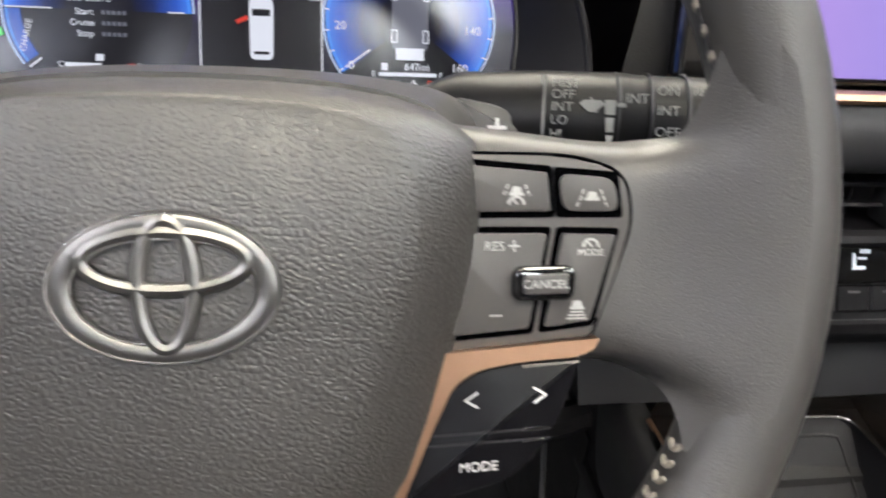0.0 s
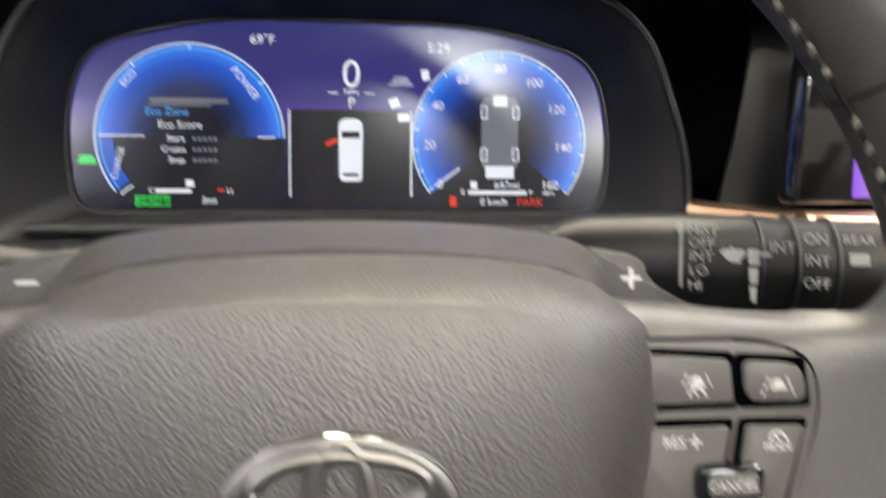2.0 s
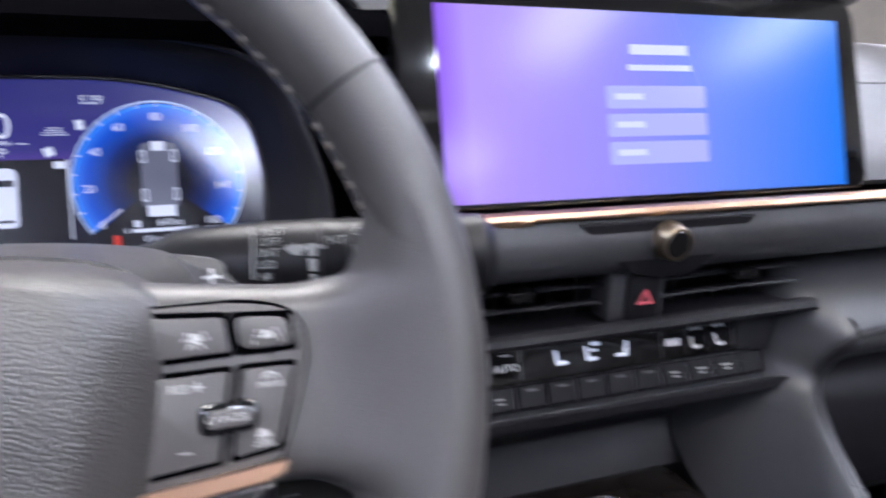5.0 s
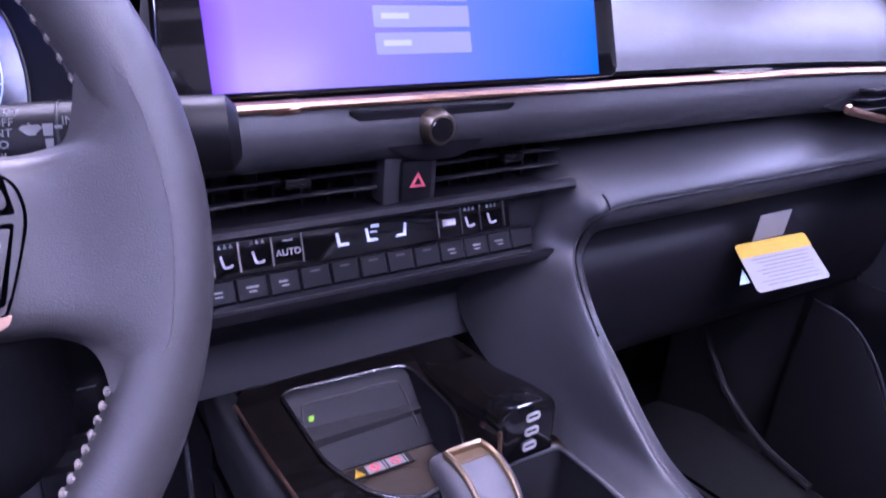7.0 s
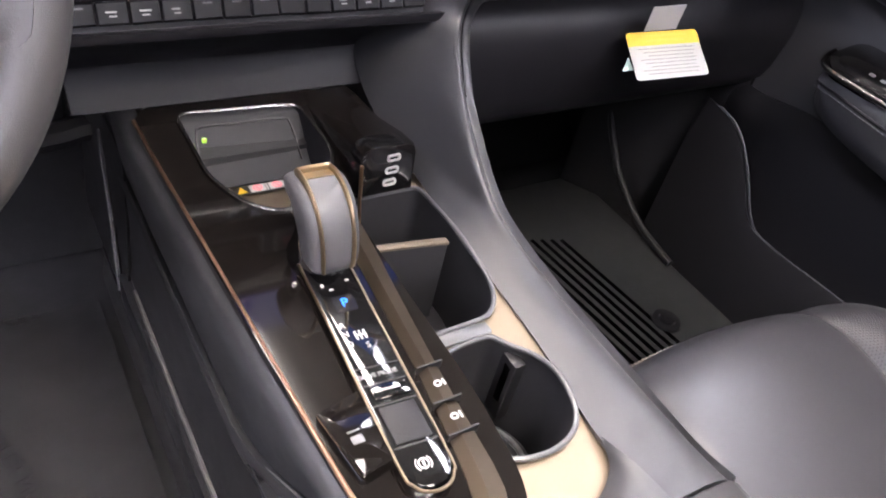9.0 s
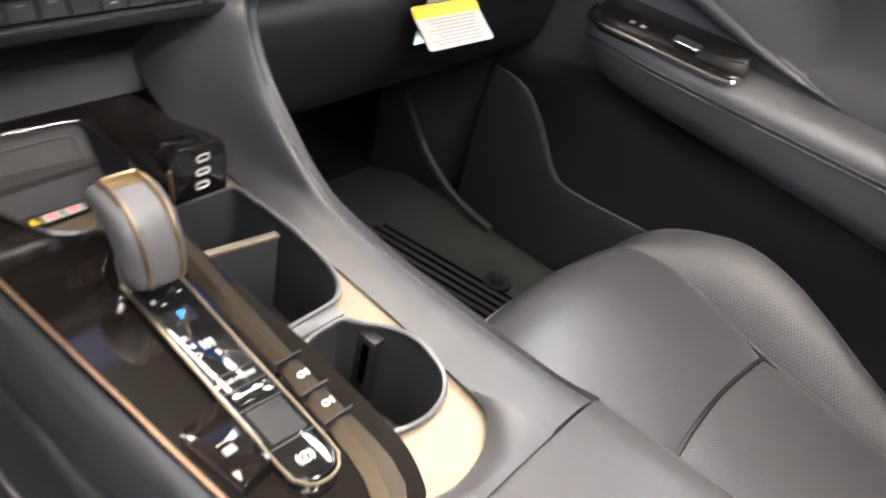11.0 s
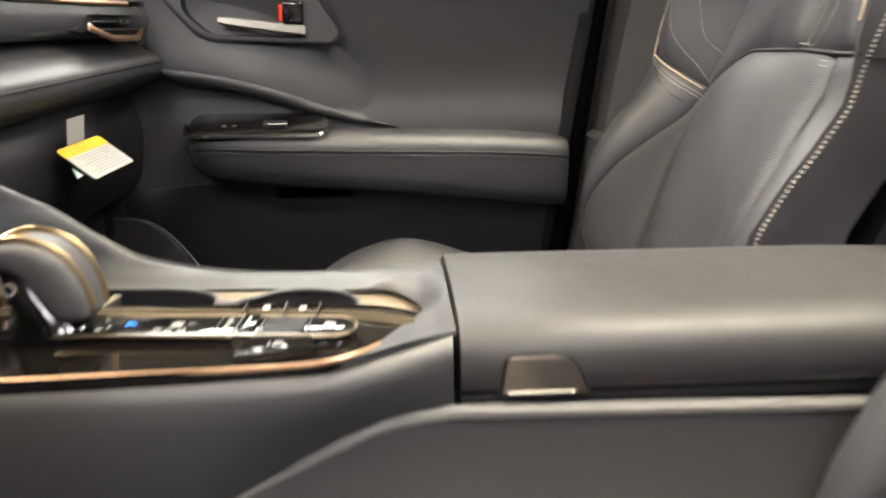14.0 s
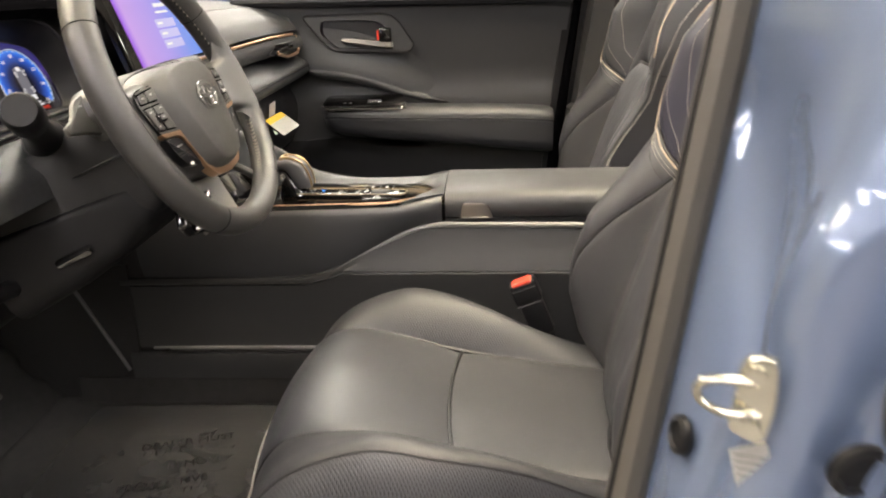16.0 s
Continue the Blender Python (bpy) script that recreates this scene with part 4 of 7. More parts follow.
for k in range(3):
    part("vent_mark", box((0.146, 0.352, 0.776 - 0.005 * k), (0.012, 0.008, 0.0014)), GREYPAD, dash)
part("knee_panel", strip_profile([(0.34, 0.925), (0.34, 0.90), (0.345, 0.83), (0.36, 0.75), (0.40, 0.70), (0.5, 0.66)], -0.42, 0.19, 6, 0.006), MATTE, dash, "dark driver side lower panel")


def stalk(sx, name, label):
    st = thing(name, label, "control stalk", (sx * 0.06, 0.24, 0.965))
    a, b = Vector((sx * 0.055, 0.252, 0.962)), Vector((sx * 0.215, 0.212, 0.972))
    if sx < 0:
        a, b = Vector((-0.058, 0.287, 0.922)), Vector((-0.192, 0.226, 0.981))
        pts = [a.lerp(b, u) for u in (0, 0.08, 0.16, 0.3, 0.5, 0.62, 0.7, 0.74, 0.96, 1.0)]
        part("shaft", tube(pts, [0.023, 0.024, 0.021, 0.0165, 0.0145, 0.0145, 0.0155, 0.0185, 0.0185, 0.0155], 24), STALKM, st)
        part("collar", tube([a.lerp(b, u) for u in (-0.1, 0.02, 0.1)], [0.028, 0.0275, 0.025], 24), HARD, st)
        return st, a, b
    pts = [a.lerp(b, u) for u in (0, 0.12, 0.2, 0.4, 0.41, 0.58, 0.59, 0.78, 0.79, 0.97, 1.0)]
    part("shaft", tube(pts, [0.009, 0.012, 0.0175, 0.0190, 0.0190, 0.0190, 0.0185, 0.0182, 0.0185, 0.0178, 0.012], 24), STALKM, st)
    return st, a, b


rs, sa, sb = stalk(1, "wiper_stalk", "black wiper stalk with white printed settings")
ax = (sb - sa).normalized()
nrm = Vector((-0.2, -0.78, 0.54)).normalized()
up_ = nrm.cross(ax).normalized()


def stalk_mark(bm, u, lift=0.0178):
    o = sa.lerp(sb, u) + nrm * lift
    part("lettering", bm, STALKPRINT, rs, "", axes(o, ax, nrm.cross(ax)))


m_ = None
for i, t in enumerate(("MIST", "OFF", "INT", "LO", "HI")):
    m_ = words(t, 0.0048, 0.0001, "LEFT", 0, (0, 0.0092 - 0.0047 * i, -0.0006 * (i - 2) ** 2), m_)
stalk_mark(m_, 0.405, 0.0205)
stalk_mark(bar(0, -0.001, 0.0009, 0.019, 0, 0.0003, bar(-0.0005, 0.010, 0.002, 0.003, 0, 0.0003)), 0.39, 0.0192)
stalk_mark(plate([(-0.0045, 0.0015), (-0.003, 0.0028), (0.003, 0.0028), (0.0045, 0.0015), (0.0012, -0.0015), (-0.0012, -0.0015)], 0, 0.0003, bm=bar(0.0006, 0.001, 0.0006, 0.006, 0.0003, 0.0005, None, 25)), 0.493, 0.0199)
m_ = None
for i in range(3):
    m_ = plate([(-0.0022 + 0.0005 * i, 0.003 - 0.0062 * i), (0.0018 - 0.0003 * i, 0.003 - 0.0062 * i), (0.0016 - 0.0004 * i, -0.0022 - 0.0062 * i), (-0.0018 + 0.0005 * i, -0.0022 - 0.0062 * i)], -0.0008 * i, 0.0003 - 0.0008 * i, bm=m_)
stalk_mark(m_, 0.533, 0.0199)
stalk_mark(words("INT", 0.0052, 0.0001, at=(0.0015, 0.004, 0), bm=bar(-0.004, 0.0015, 0.003, 0.0014, 0, 0.0003)), 0.580, 0.0195)
m_ = None
for i, t in enumerate(("ON", "INT", "OFF")):
    m_ = words(t, 0.005, 0.0001, at=(0, 0.0075 - 0.0075 * i, -0.001 * abs(i - 1)), bm=m_)
stalk_mark(m_, 0.655, 0.0195)
stalk_mark(words("REAR", 0.0042, 0.0001, at=(0, 0.0075, 0), bm=bar(0, 0.001, 0.006, 0.004, 0, 0.0003)), 0.735, 0.0192)
for u in (0.552, 0.622, 0.70):
    part("ring_groove", tube([sa.lerp(sb, u) + (up_ * math.cos(q) + nrm * math.sin(q)) * 0.0189 for q in [2 * math.pi * k / 28 for k in range(28)]], 0.0007, 5, closed=True), BLACK, rs)
stalk(-1, "indicator_stalk", "dark indicator stalk on the steering column")

# ---- steering wheel ----
sw = thing("steering_wheel", "grey leather steering wheel with copper trimmed button pods", "steering wheel", (0, 0.146, 0.966))
RR = 0.1653
rim = bmesh.new()
rows = []
for i in range(120):
    a = 2 * math.pi * i / 120
    rr = RR - (0.006 * max(0, -math.sin(a)) ** 8)
    rows.append([rim.verts.new(((rr + 0.0155 * math.cos(p)) * math.cos(a), (rr + 0.0155 * math.cos(p)) * math.sin(a), 0.0172 * math.sin(p))) for p in [2 * math.pi * j / 24 for j in range(24)]])
for i in range(120):
    A, B = rows[i], rows[(i + 1) % 120]
    for j in range(24):
        l = (j + 1) % 24
        rim.faces.new((A[j], A[l], B[l], B[j]))
rimo = part("rim", rim, LEATHER, sw, "grey leather rim", W)
for a in (32, 148, 235, 305):
    c, s = math.cos(radians(a)), math.sin(radians(a))
    part("rim_seam", tube([((RR + 0.0156 * math.cos(p)) * c, (RR + 0.0156 * math.cos(p)) * s, 0.0173 * math.sin(p)) for p in [2 * math.pi * j / 24 for j in range(24)]], 0.0007, 5, closed=True), MATTE, rimo, "", W)


def seam_at(deg):
    """Where round the rim's section the seam runs: farther inwards on the passenger side."""
    return 176 - 19 * max(0.0, min(1.0, (deg - 40) / 75)) if deg > 0 else 176


def stitches(a0, a1, gap=2.65):
    bm = bmesh.new()
    n = int(abs(a1 - a0) / gap)
    for i in range(n):
        deg = a0 + (a1 - a0) * (i + 0.5) / n
        a, phi = radians(deg), seam_at(deg)
        for s in (1,):
            pts = []
            for ph, da in ((phi - 3, 0.24 * gap), (phi - 0.5, 0.03 * gap), (phi + 3, -0.2 * gap)):
                p = radians(ph)
                aa = a + radians(da)
                r = RR + 0.0158 * math.cos(p)
                pts.append((r * math.cos(aa), r * math.sin(aa), 0.0176 * math.sin(p)))
            tube(pts, [0.0006, 0.0012, 0.0006], 6, bm=bm)
    return bm


part("groove", tube([((RR + 0.0155 * math.cos(radians(seam_at(a)))) * math.cos(radians(a)), (RR + 0.0155 * math.cos(radians(seam_at(a)))) * math.sin(radians(a)), 0.0172 * math.sin(radians(seam_at(a)))) for a in range(15, 166, 3)], 0.0008, 5), MATTE, rimo, "", W)
for a0, a1 in ((34, 146), (17, 31), (149, 163)):
    tagged(part("stitching", stitches(a0, a1), THREAD, rimo, "pale thread stitching", W), kind="stuff")


def lacing(a0, a1, gap=1.9):
    bm = bmesh.new()
    n = int(abs(a1 - a0) / gap)
    for i in range(n):
        a = a0 + (a1 - a0) * (i + 0.5) / n
        for s in (-1, 1):
            pts = []
            for u in (0.15, 0.6, 1.0):
                p, aa = radians(176 + s * 9 * u), radians(a + gap * (0.55 * u - 0.25))
                r = RR + 0.0161 * math.cos(p)
                pts.append((r * math.cos(aa), r * math.sin(aa), 0.0178 * math.sin(p)))
            tube(pts, [0.0007, 0.0011, 0.0007], 6, bm=bm)
    return bm


for a0, a1 in ((-58, -24), (204, 238)):
    tagged(part("stitching", lacing(a0, a1), THREAD, rimo, "pale thread lacing", W), kind="stuff")

# airbag cover: a flat front face, a broad bevel and a top that runs back over the hub
edge_half = [(0.0, 0.0365), (0.02, 0.0362), (0.038, 0.035), (0.054, 0.0325), (0.066, 0.0285), (0.0735, 0.0235), (0.0768, 0.0165), (0.0776, 0.005), (0.0764, -0.0095), (0.074, -0.0215), (0.070, -0.035), (0.0655, -0.053), (0.060, -0.069), (0.0515, -0.083), (0.037, -0.0915), (0.02, -0.0945), (0.0, -0.0955)]
face_half = [(0.0, 0.0318), (0.017, 0.0315), (0.032, 0.0303), (0.044, 0.028), (0.0515, 0.0245), (0.056, 0.0195), (0.0592, 0.0125), (0.0608, 0.0045), (0.0595, -0.009), (0.057, -0.0195), (0.0525, -0.032), (0.0475, -0.046), (0.0425, -0.060), (0.0365, -0.074), (0.027, -0.083), (0.014, -0.0865), (0.0, -0.0875)]
edge_half = [(x + 0.0034 * min(1.0, x / 0.06), y) for x, y in edge_half]
edge_out = edge_half + [(-x, y) for x, y in edge_half[-2:0:-1]]
face_out = face_half + [(-x, y) for x, y in face_half[-2:0:-1]]
cy = -0.02


def cover_ring(u, z, s=1.0):
    """u: 0 on the rear edge, 1 on the rim of the front face; s shrinks it towards the middle."""
    ring = [(a[0] + (b[0] - a[0]) * u, a[1] + (b[1] - a[1]) * u) for a, b in zip(edge_out, face_out)]
    return [(x * s, cy + (y - cy) * s, z) for x, y in ring]


def hub_ring(z):
    """The edge outline carried back, rising with the slope of the top."""
    return [(x * (1 + 0.25 * max(0, -0.03 - z)), y + max(0.0, min(1.0, (y + 0.02) / 0.045)) * (-0.185 * (z + 0.002)), z) for x, y in edge_out]


cv = loft([hub_ring(-0.030), hub_ring(-0.016), hub_ring(-0.008), cover_ring(0.05, -0.002), cover_ring(0.2, 0.0022), cover_ring(0.5, 0.0085), cover_ring(0.85, 0.0136), cover_ring(0.97, 0.0153), cover_ring(1, 0.0163, 0.985), cover_ring(1, 0.0172, 0.93), cover_ring(1, 0.0192, 0.78), cover_ring(1, 0.0208, 0.58), cover_ring(1, 0.0219, 0.34), cover_ring(1, 0.0224, 0.08)])
cover = part("airbag_cover", cv, COVER, sw, "grained grey airbag cover with a broad bevel", W, 60)
hub_top = curve([(-0.097, 0.020, 0), (-0.094, 0.034, 0), (-0.086, 0.043, 0), (-0.070, 0.0478, 0), (-0.04, 0.051, 0), (0.0, 0.052, 0), (0.04, 0.051, 0), (0.070, 0.0478, 0), (0.086, 0.043, 0), (0.094, 0.034, 0), (0.097, 0.020, 0)], 4)
hub = []
for z, k, dy in ((-0.026, 0.80, -0.0095), (-0.040, 0.84, -0.0068), (-0.055, 0.90, -0.004), (-0.070, 0.96, -0.0012), (-0.080, 0.985, -0.0004), (-0.084, 0.96, -0.003)):
    hub.append([(p.x * k, p.y + dy, z) for p in hub_top] + [(0.07 * k, -0.02, z), (0.05 * k, -0.075, z), (-0.05 * k, -0.075, z), (-0.07 * k, -0.02, z)])
part("hub_housing", loft(hub), HUBM, sw, "smooth dark housing behind the cover", W, 60)
EM = W @ Matrix.Translation((0.0010, -0.0124, 0.0224))
em = part("emblem", tube([(x, y, 0.0004) for x, y in ellipse(0, 0, 0.0229, 0.0152, 64)], 0.0026, 12, closed=True, flat=0.5), EMBLEM, sw, "satin silver oval emblem", EM)
part("inner_oval", tube([(x, y, 0.0006) for x, y in ellipse(0, 0.0008, 0.0062, 0.0148, 36)], 0.0019, 8, closed=True, flat=0.8), EMBLEM, em, "", EM)
part("inner_oval", tube([(x, y, 0.0006) for x, y in ellipse(0, 0.0062, 0.0180, 0.0066, 40)], 0.0019, 8, closed=True, flat=0.8), EMBLEM, em, "", EM)
for k in (0.865, 1.125):
    part("bright_edge", tube([(x, y, 0.0012) for x, y in ellipse(0, 0, 0.0229 * (1 - (1 - k) * 0.85), 0.0152 * k, 64)], 0.0004, 6, closed=True), CHROME, em, "", EM)
for ex, ey, ea, eb in ((0, 0.0008, 0.0047, 0.0133), (0, 0.0062, 0.0164, 0.0051)):
    part("bright_edge", tube([(x, y, 0.0014) for x, y in ellipse(ex, ey, ea, eb, 40)], 0.00035, 6, closed=True), CHROME, em, "", EM)
part("recess", plate(ellipse(0, 0, 0.0235, 0.0155, 48), -0.003, -0.0006), BUTTON, em, "", EM)
part("lettering", words("SRS AIRBAG", 0.0056, 0.0008, at=(0.0005, -0.0662, 0.0186), bm=ring_plate(ellipse(0.0, -0.0600, 0.0036, 0.0016, 16), ellipse(0.0, -0.0600, 0.003, 0.001, 16), 0.0180, 0.0194)), HUBM, cover, "raised lettering", W)

for sx in (1, -1):
    side = (lambda o: o) if sx > 0 else mirrored
    mir = lambda p: (p[0] * sx, p[1])
    tops = curve([(0.06, 0.0265, 0), (0.0948, 0.0228, 0), (0.1109, 0.0211, 0), (0.1241, 0.0208, 0), (0.1342, 0.0232, 0), (0.1412, 0.0305, 0), (0.1472, 0.058, 0)], 5)
    bots = curve([(0.06, -0.042, 0), (0.098, -0.0372, 0), (0.1165, -0.0372, 0), (0.1272, -0.0396, 0), (0.1341, -0.0445, 0), (0.1380, -0.0525, 0), (0.1392, -0.0640, 0)], 5)

    def spoke_at(k, v):
        a, b = tops[k], bots[k]
        x, y = a.x + (b.x - a.x) * v, a.y + (b.y - a.y) * v
        g_ = max(0.0, min(1.0, (k / (len(tops) - 1) - 0.45) / 0.55))
        g_ = g_ * g_ * (3 - 2 * g_)
        e = min(v, 1 - v)
        x += (math.sqrt(0.1648 ** 2 - y * y) - x) * g_ * min(1.0, e / 0.12) ** 0.5
        rad = math.hypot(x, y)
        u = max(0.0, min(1.0, (rad - 0.122) / 0.0428))
        zz = -0.0062 + 0.0203 * u * u * (3 - 2 * u) ** 0.7
        return (sx * x, y, zz - 0.013 * math.exp(-e / 0.03) * (1 - g_ * 0.55))

    part("spoke", sheet(spoke_at, range(len(tops)), [0, 0.01, 0.025, 0.05, 0.08, 0.12, 0.2, 0.35, 0.5, 0.65, 0.8, 0.88, 0.92, 0.95, 0.975, 0.99, 1], 0.004), LEATHER, sw, "grey leather spoke", W, 60)
    pod = rounded([(0.06, 0.0198), (0.104, 0.0195), (0.1185, 0.0150), (0.1208, 0.002), (0.1145, -0.0172), (0.1095, -0.0304), (0.06, -0.0348)], [0.002, 0.010, 0.011, 0.006, 0.006, 0.002, 0.002])
    p1 = part("button_pod", plate(side(pod), -0.006, 0.0012, 0.001), BUTTON, sw, "grey button pod", W)
    part("pod_outline", tube([(x, y, 0.0) for x, y in side(pod)], 0.0009, 6, closed=True), HOODM, p1, "", W)
    for o in ([(0.066, 0.0182), (0.0962, 0.0160), (0.0974, 0.0038), (0.066, 0.0034)], [(0.0983, 0.0158), (0.1150, 0.0146), (0.1168, 0.0038), (0.0994, 0.0038)], [(0.066, -0.0005), (0.0965, -0.0005), (0.0918, -0.0281), (0.066, -0.0302)], [(0.0996, -0.0005), (0.1160, -0.0008), (0.1092, -0.0262), (0.0950, -0.0280)]):
        cxo, cyo = sum(p[0] for p in o) / 4, sum(p[1] for p in o) / 4
        big = [(x + math.copysign(0.0009, x - cxo), y + math.copysign(0.0009, y - cyo)) for x, y in o]
        small = [(x - math.copysign(0.0007, x - cxo), y - math.copysign(0.0009, y - cyo)) for x, y in o]
        part("button_gap", plate(side(rounded(big, 0.0014, 3)), 0.0008, 0.0016), HOODM, p1, "", W)
        part("button", plate(side(rounded(small, 0.0036 if cxo > 0.1 and cyo > 0 else 0.0012, 4)), 0.001, 0.0030, 0.0003), BUTTON, p1, "", W)
    part("rocker_surround", plate(side(rounded([(0.0862, -0.0102), (0.1032, -0.0098), (0.1028, -0.0193), (0.0862, -0.0195)], 0.0028)), 0.002, 0.0062, 0.001), GLOSS, p1, "", W)
    rk = part("rocker", plate(side(rounded([(0.0886, -0.0122), (0.101, -0.0118), (0.1007, -0.0172), (0.0886, -0.0174)], 0.001)), 0.005, 0.0074, 0.0006), BUTTON, p1, "", W)
    ic_ = None
    if sx > 0:
        ic_ = words("CANCEL", 0.0033, 0.0001, at=(0.0944, -0.0147, 0.0076))
        ic_ = words("RES", 0.0036, 0.0001, at=(0.0812, -0.0049, 0.0032), bm=ic_)
        ic_ = bar(0.0866, -0.0047, 0.0031, 0.0005, 0.0031, 0.0033, ic_)
        ic_ = bar(0.0866, -0.0047, 0.0005, 0.0031, 0.0031, 0.0033, ic_)
        ic_ = words("MODE", 0.0026, 0.0001, at=(0.1081, -0.0066, 0.0032), bm=ic_)
        ic_ = bar(0.0819, -0.0236, 0.0034, 0.0005, 0.0031, 0.0033, ic_)
        for x, y, lanes, dial in ((0.0870, 0.0098, 1, -0.0030), (0.1081, 0.0086, 2, 0), (0.1046, -0.0212, 0, 0), (0.1081, -0.0042, 0, 1)):
            if dial < 1:
                ic_ = plate(rounded([(x - 0.0015, y - 0.0003), (x + 0.0015, y - 0.0003), (x + 0.0011, y + 0.0014), (x - 0.0011, y + 0.0014)], 0.0004, 3), 0.0031, 0.0033, bm=ic_)
                ic_ = bar(x, y - 0.0006, 0.0040, 0.0008, 0.0031, 0.0033, ic_)
            if dial:
                yd = y - 0.0034 if dial < 0 else y - 0.0008
                ic_ = arc_band(x, yd, 0.0018, 0.0024, 0, 180, 0.0031, 0.0033, 14, bm=ic_)
                ic_ = bar(x - 0.0003, yd + 0.0007, 0.0004, 0.0017, 0.0031, 0.0033, ic_, 38)
            for s_ in (-1, 1) if lanes else ():
                for k_ in range(lanes + 1):
                    ic_ = bar(x + s_ * (0.0026 + 0.0007 * k_), y + 0.0014 - 0.0017 * k_, 0.0004, 0.0013, 0.0031, 0.0033, ic_, s_ * 20)
            if not lanes and not dial:
                for k_ in range(3):
                    ic_ = bar(x, y - 0.0017 - 0.0009 * k_, 0.0038 + 0.0010 * k_, 0.0004, 0.0031, 0.0033, ic_)
    else:
        for x, y in ((-0.0868, 0.0112), (-0.1076, 0.0098), (-0.1042, -0.0222), (-0.082, -0.0045), (-0.0948, -0.0147), (-0.1078, -0.006)):
            ic_ = bar(x, y, 0.005, 0.0018, 0.0031 + 0.0044 * (abs(x + 0.0948) < 0.001), 0.0033 + 0.0044 * (abs(x + 0.0948) < 0.001), ic_)
    each("printed_icon", ic_, PADPRINT, p1, "", W)
    cop = rounded([(0.0655, -0.0340), (0.1115, -0.0303), (0.1100, -0.0335), (0.1050, -0.0356), (0.0880, -0.0366), (0.0765, -0.0388), (0.0705, -0.0428), (0.0640, -0.0572), (0.0590, -0.0702), (0.0525, -0.0845), (0.036, -0.0975), (0.0, -0.1015), (0.0, -0.094), (0.03, -0.09), (0.046, -0.082), (0.056, -0.062), (0.0615, -0.046)], [0.001, 0.0008, 0.001, 0.003, 0.006, 0.006, 0.006, 0.012, 0.012, 0.01, 0.008, 0, 0, 0.004, 0.004, 0.004, 0.003])
    part("copper_trim", plate(side(cop), -0.008, 0.0032), COPPER, sw, "satin copper trim", W)
    blk = rounded([(0.0712, -0.0432), (0.080, -0.0385), (0.1070, -0.0362), (0.1019, -0.0505), (0.0969, -0.0605), (0.0872, -0.0712), (0.0667, -0.0752), (0.057, -0.0758), (0.0645, -0.0572)], [0.004, 0.004, 0.001, 0.008, 0.008, 0.007, 0.004, 0.001, 0.003])
    p2 = part("lower_pod", plate(side(blk), -0.008, 0.0012, 0.001), POD, sw, "black lower button pod", W)
    for gy in (-0.0566, -0.0594):
        part("pod_gap", bar(sx * 0.081, gy, 0.035, 0.0006, 0.0011, 0.0015, None, sx * 2), BLACK, p2, "", W)
    ic_ = None
    if sx > 0:
        for ax_, ay_, s_ in ((0.0759, -0.0474, -1), (0.0952, -0.0464, 1)):
            for t_ in (-1, 1):
                ic_ = bar(ax_, ay_ + t_ * 0.00105, 0.0042, 0.0006, 0.0013, 0.0016, ic_, 2 - s_ * t_ * 32)
        ic_ = words("MODE", 0.0039, 0.0001, at=(0.0781, -0.0663, 0.0015), spin=2, bm=ic_)
    else:
        ic_ = bar(-0.085, -0.0485, 0.014, 0.0014, 0.0013, 0.0016)
        ic_ = bar(-0.0795, -0.0708, 0.008, 0.003, 0.0013, 0.0016, ic_)
    each("printed_mark", ic_, WHITE, p2, "", W)
    tk = None
    for x, y, w in ((0.0980, -0.0377, 0.0163), (0.0941, -0.0559, 0.008), (0.0936, -0.0591, 0.0062)):
        tk = bar(sx * x, y, w, 0.0007, 0.0012, 0.0017, tk, sx * 4)
    part("bright_line", tk, CHROME, p2, "", W)
    pad = rounded([(0.0825, 0.0425), (0.0995, 0.0396), (0.1096, 0.0332), (0.1175, 0.0247), (0.126, 0.0195), (0.140, 0.0165), (0.140, 0.008), (0.110, 0.004), (0.085, -0.004)], [0.002, 0.006, 0.012, 0.012, 0.01, 0.004, 0.004, 0.01, 0.004])
    pd = part("shift_paddle", plate(side(pad), -0.073, -0.068, 0.0016), PADDLEM, sw, "grey shift paddle", W)
    sg_ = bar(sx * 0.0972, 0.0318, 0.0068, 0.0013, -0.0679, -0.0676)
    if sx > 0:
        sg_ = bar(sx * 0.0972, 0.0318, 0.0013, 0.0068, -0.0679, -0.0675, sg_)
    part("shift_sign", sg_, WHITE, pd, "", W)
    # lower spoke slots
    ins = rounded([(0.030, -0.097), (0.066, -0.098), (0.088, -0.128), (0.078, -0.143), (0.036, -0.152)], 0.004)
    li = part("spoke_insert", plate(side(ins), -0.05, -0.038, 0.002), GLOSS, sw, "gloss black lower spoke insert", W)
    part("chrome_bar", plate(side(rounded([(0.040, -0.107), (0.060, -0.114), (0.077, -0.142), (0.056, -0.139)], 0.002)), -0.04, -0.016, 0.0015), CHROME, li, "chrome bar", W)
    part("chrome_end", plate(side(rounded([(0.064, -0.138), (0.075, -0.135), (0.077, -0.139), (0.067, -0.143)], 0.0015)), -0.04, -0.028, 0.001), CHROME, li, "", W)
    part("outer_strip", tube(curve([(sx * 0.060, -0.096, -0.024), (sx * 0.078, -0.110, -0.020), (sx * 0.092, -0.130, -0.012), (sx * 0.092, -0.140, -0.006), (sx * 0.080, -0.147, -0.004)], 5), 0.0055, 8), LEATHER, sw, "", W)
plt_ = rounded([(-0.034, -0.090), (0.034, -0.090), (0.042, -0.154), (0.0, -0.158), (-0.042, -0.154)], 0.004)
